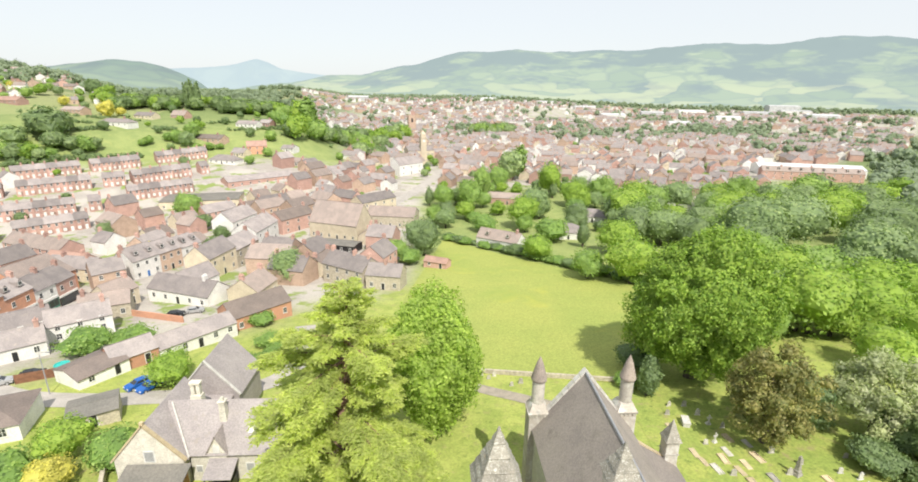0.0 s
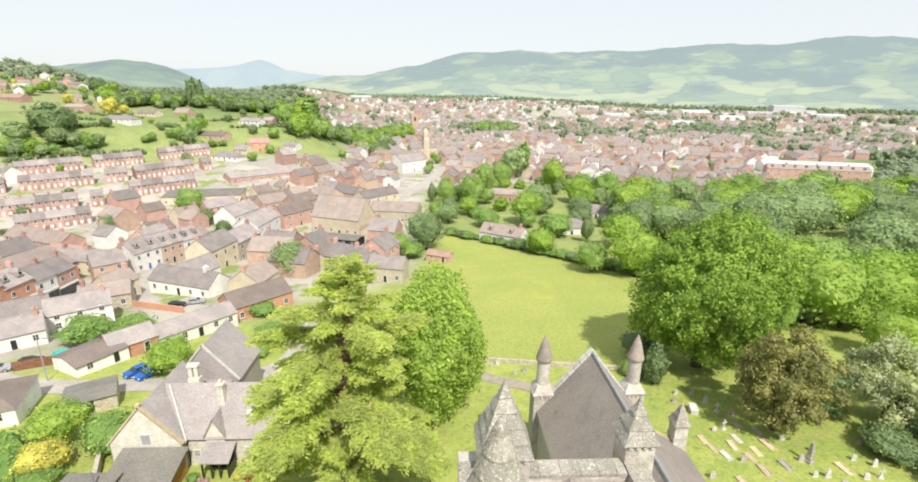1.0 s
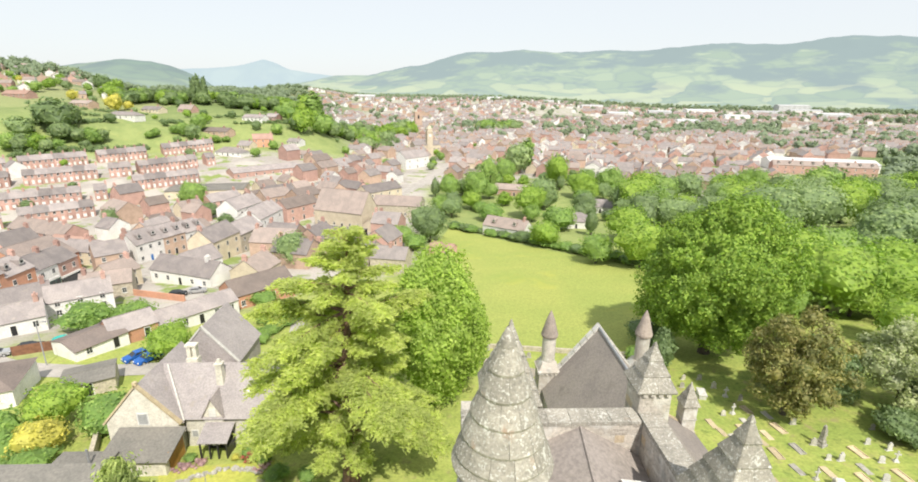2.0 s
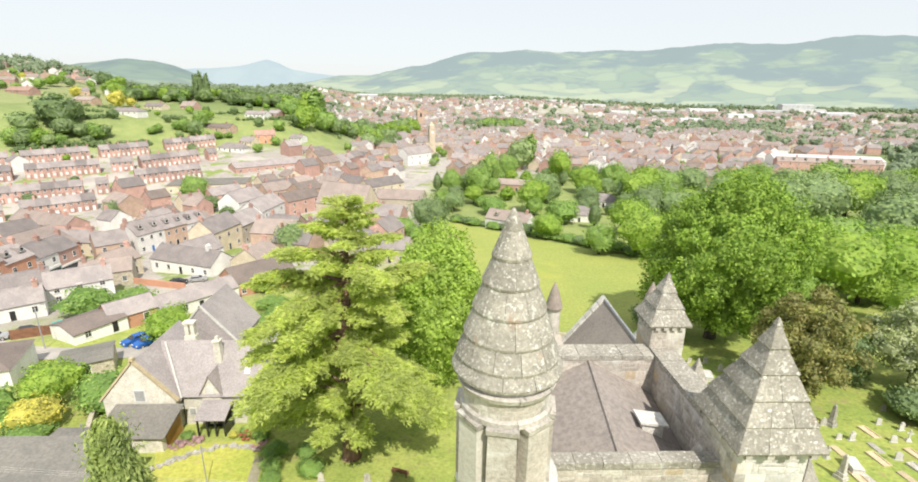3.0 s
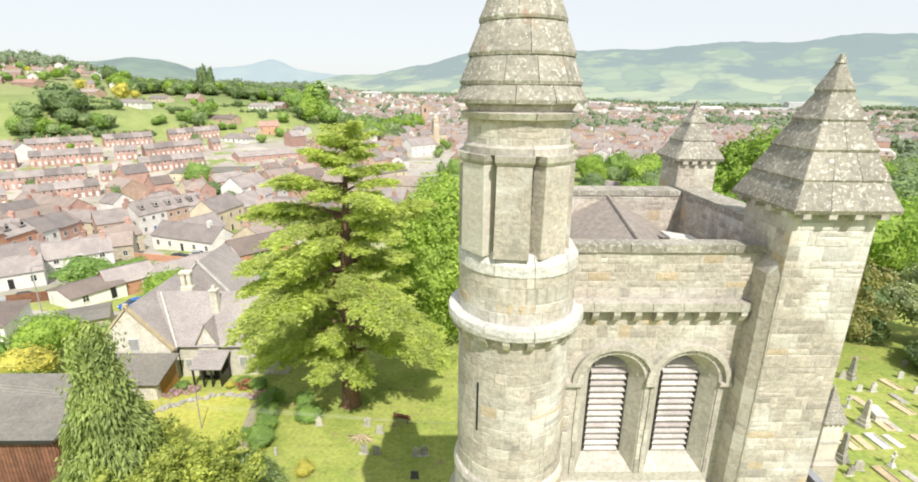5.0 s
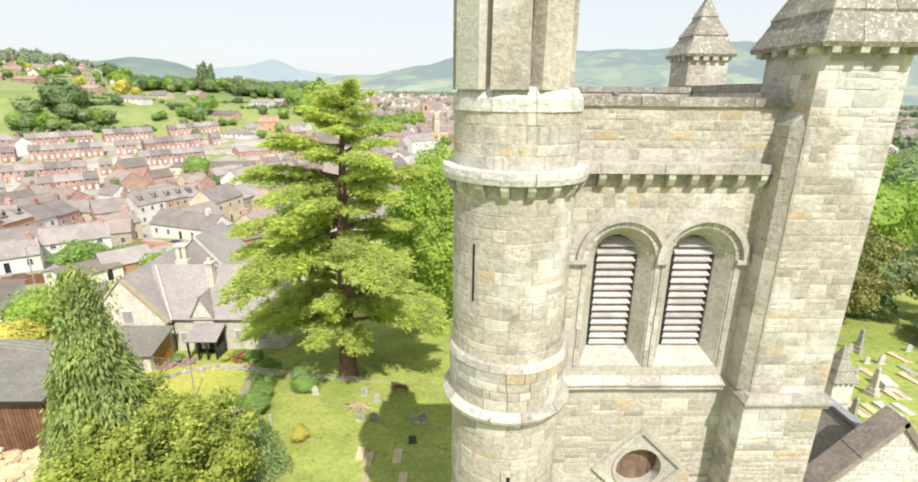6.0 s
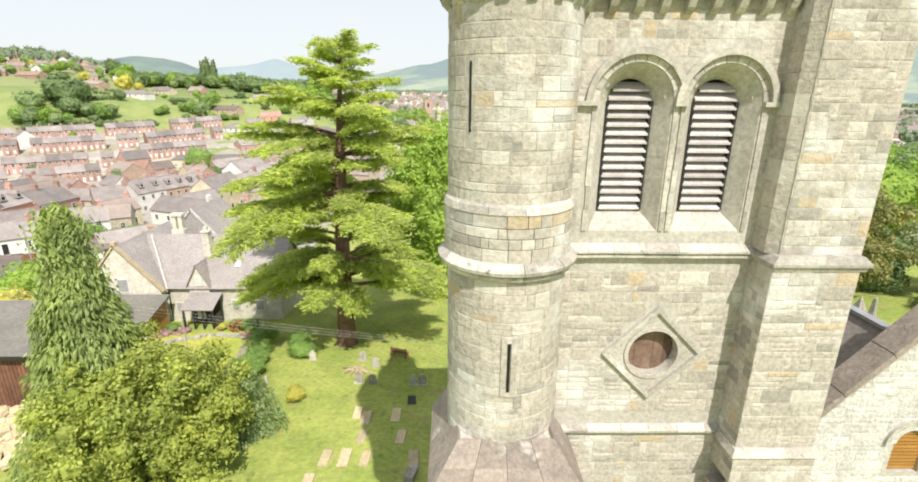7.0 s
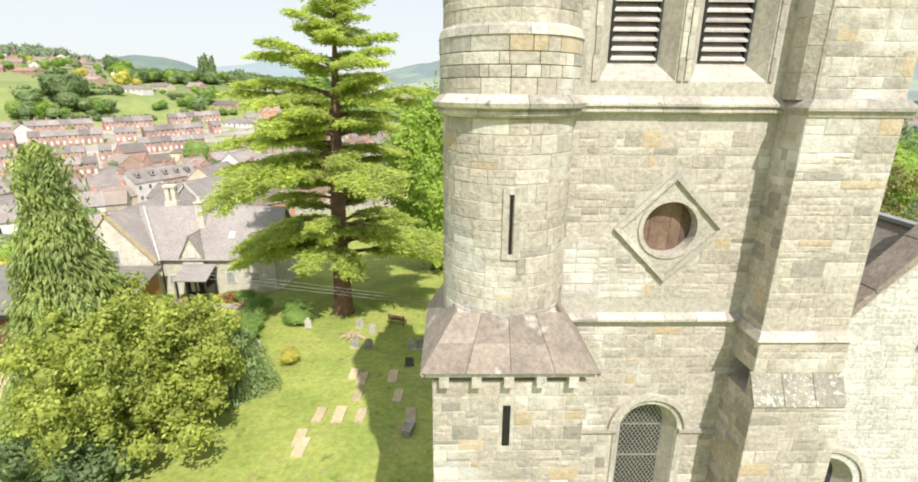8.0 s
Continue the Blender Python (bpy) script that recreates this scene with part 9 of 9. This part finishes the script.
# ---- cars ----
def car_body():
    prof = [(-2.05, 0.35), (-2.1, 0.75), (-1.95, 0.95), (-1.1, 1.02), (0.9, 1.0), (1.85, 0.9), (2.08, 0.7), (2.08, 0.35)]
    cab = [(-1.75, 0.95), (-1.25, 1.42), (0.25, 1.46), (1.0, 1.0)]
    g = Geo().prism(prof, -0.85, 0.85)
    n = len(cab)
    g.add([(x, s * (0.8 if z < 1.1 else 0.62), z) for s in (-1, 1) for x, z in cab], [tuple(range(n)), tuple(range(2 * n - 1, n - 1, -1))] + [(k, k + n, (k + 1) % n + n, (k + 1) % n) for k in range(n)])
    return g


CAR_BODY = car_body()


def car(label, x, y, rot, paint):
    t = thing("car", label, "car", "parked cars", at=pose(x, y, ground_at(x, y) + 0.08, 0, 0, rot))
    part("body", CAR_BODY, paint, t)
    part("windscreen", slab(Geo(), [(0.97, -0.68, 1.06), (0.97, 0.68, 1.06), (0.33, 0.55, 1.43), (0.33, -0.55, 1.43)], (0.5, 0, 0.86), -0.015), GLASS, t)
    part("rear_window", slab(Geo(), [(-1.66, -0.66, 1.06), (-1.66, 0.66, 1.06), (-1.3, 0.55, 1.4), (-1.3, -0.55, 1.4)], (-0.7, 0, 0.7), -0.015), GLASS, t)
    for s in (-1, 1):
        part("side_window", Geo().add([(-1.4, s * 0.795, 1.06), (0.7, s * 0.795, 1.06), (0.2, s * 0.66, 1.38), (-1.2, s * 0.66, 1.38), (-1.4, s * 0.77, 1.06), (0.7, s * 0.77, 1.06), (0.2, s * 0.63, 1.38), (-1.2, s * 0.63, 1.38)], [(0, 1, 2, 3), (7, 6, 5, 4), (0, 4, 5, 1), (1, 5, 6, 2), (2, 6, 7, 3), (3, 7, 4, 0)]), GLASS, t)
        part("headlight", Geo().box(1.98, 2.1, s * 0.62 - 0.16, s * 0.62 + 0.16, 0.62, 0.78), WHITE, t)
        for wx in (-1.3, 1.3):
            w = part("wheel", Geo().prism([(wx + 0.33 * math.cos(2 * math.pi * k / 16), 0.33 + 0.33 * math.sin(2 * math.pi * k / 16)) for k in range(16)], s * 0.72, s * 0.88), RUBBER, t)
            part("rim", Geo().prism([(wx + 0.2 * math.cos(2 * math.pi * k / 12), 0.33 + 0.2 * math.sin(2 * math.pi * k / 12)) for k in range(12)], s * 0.87, s * 0.895), CARSILVER, w)
    return t


for lab, x, y, rot, paint in (("bright blue hatchback parked on the drive", -51.1, 74.5, -125, CARBLUE), ("lighter blue car beside another on the drive", -48.7, 73.6, -118, CARBLUE), ("black car in the street", -90.0, 134.6, -100, CARBLACK),
                              ("dark car parked in a yard", -73.2, 80.0, 20, CARBLACK), ("silver car parked in a yard", -76.7, 77.2, 25, CARSILVER), ("dark car parked in a yard", -80.1, 75.6, 25, CARBLACK), ("dark car by the cottage", -64.4, 112.3, 10, CARBLACK),
                              ("silver car by the cottage", -60.8, 114.6, 15, CARSILVER), ("silver car in the school yard", -82.6, 357.7, 60, CARSILVER), ("dark car in the school yard", -78.2, 366.5, 60, CARBLACK), ("red car in the school yard", -72.6, 375.6, 60, CARRED),
                              ("silver car in the street", -78.0, 163.9, -120, CARSILVER), ("dark car in the street", -59.6, 195.3, -125, CARBLACK), ("red car in the street", -36.2, 238.8, -118, CARRED)):
    car(lab, x, y, rot, paint)
pool = thing("paddling_pool", "turquoise paddling pool in a yard", "pool", at=pose(-71.3, 84.4, ground_at(-71.3, 84.4)))
part("rim", Geo().lathe(0, 0, [(1.2, -0.1), (1.35, 0.1), (1.3, 0.5), (1.15, 0.45), (1.1, 0.2)], 20), TEAL, pool)
part("water", Geo().lathe(0, 0, [(0.01, 0.3), (1.14, 0.3), (1.14, 0.2), (0.01, 0.2)], 20), TEAL, pool)
lamp = thing("street_lamp", "tall street lamp in the yard", "street lamp", at=pose(-64.9, 73.0, ground_at(-64.9, 73.0)))
part("column", Geo().tube([(0, 0, -0.2), (0, 0, 7.5), (0.6, 0, 8.0), (1.2, 0, 8.0)], [0.1, 0.07, 0.05, 0.05], 8), LEAD, lamp)
part("lantern", Geo().box(1.1, 1.7, -0.12, 0.12, 7.92, 8.06), LEAD, lamp)
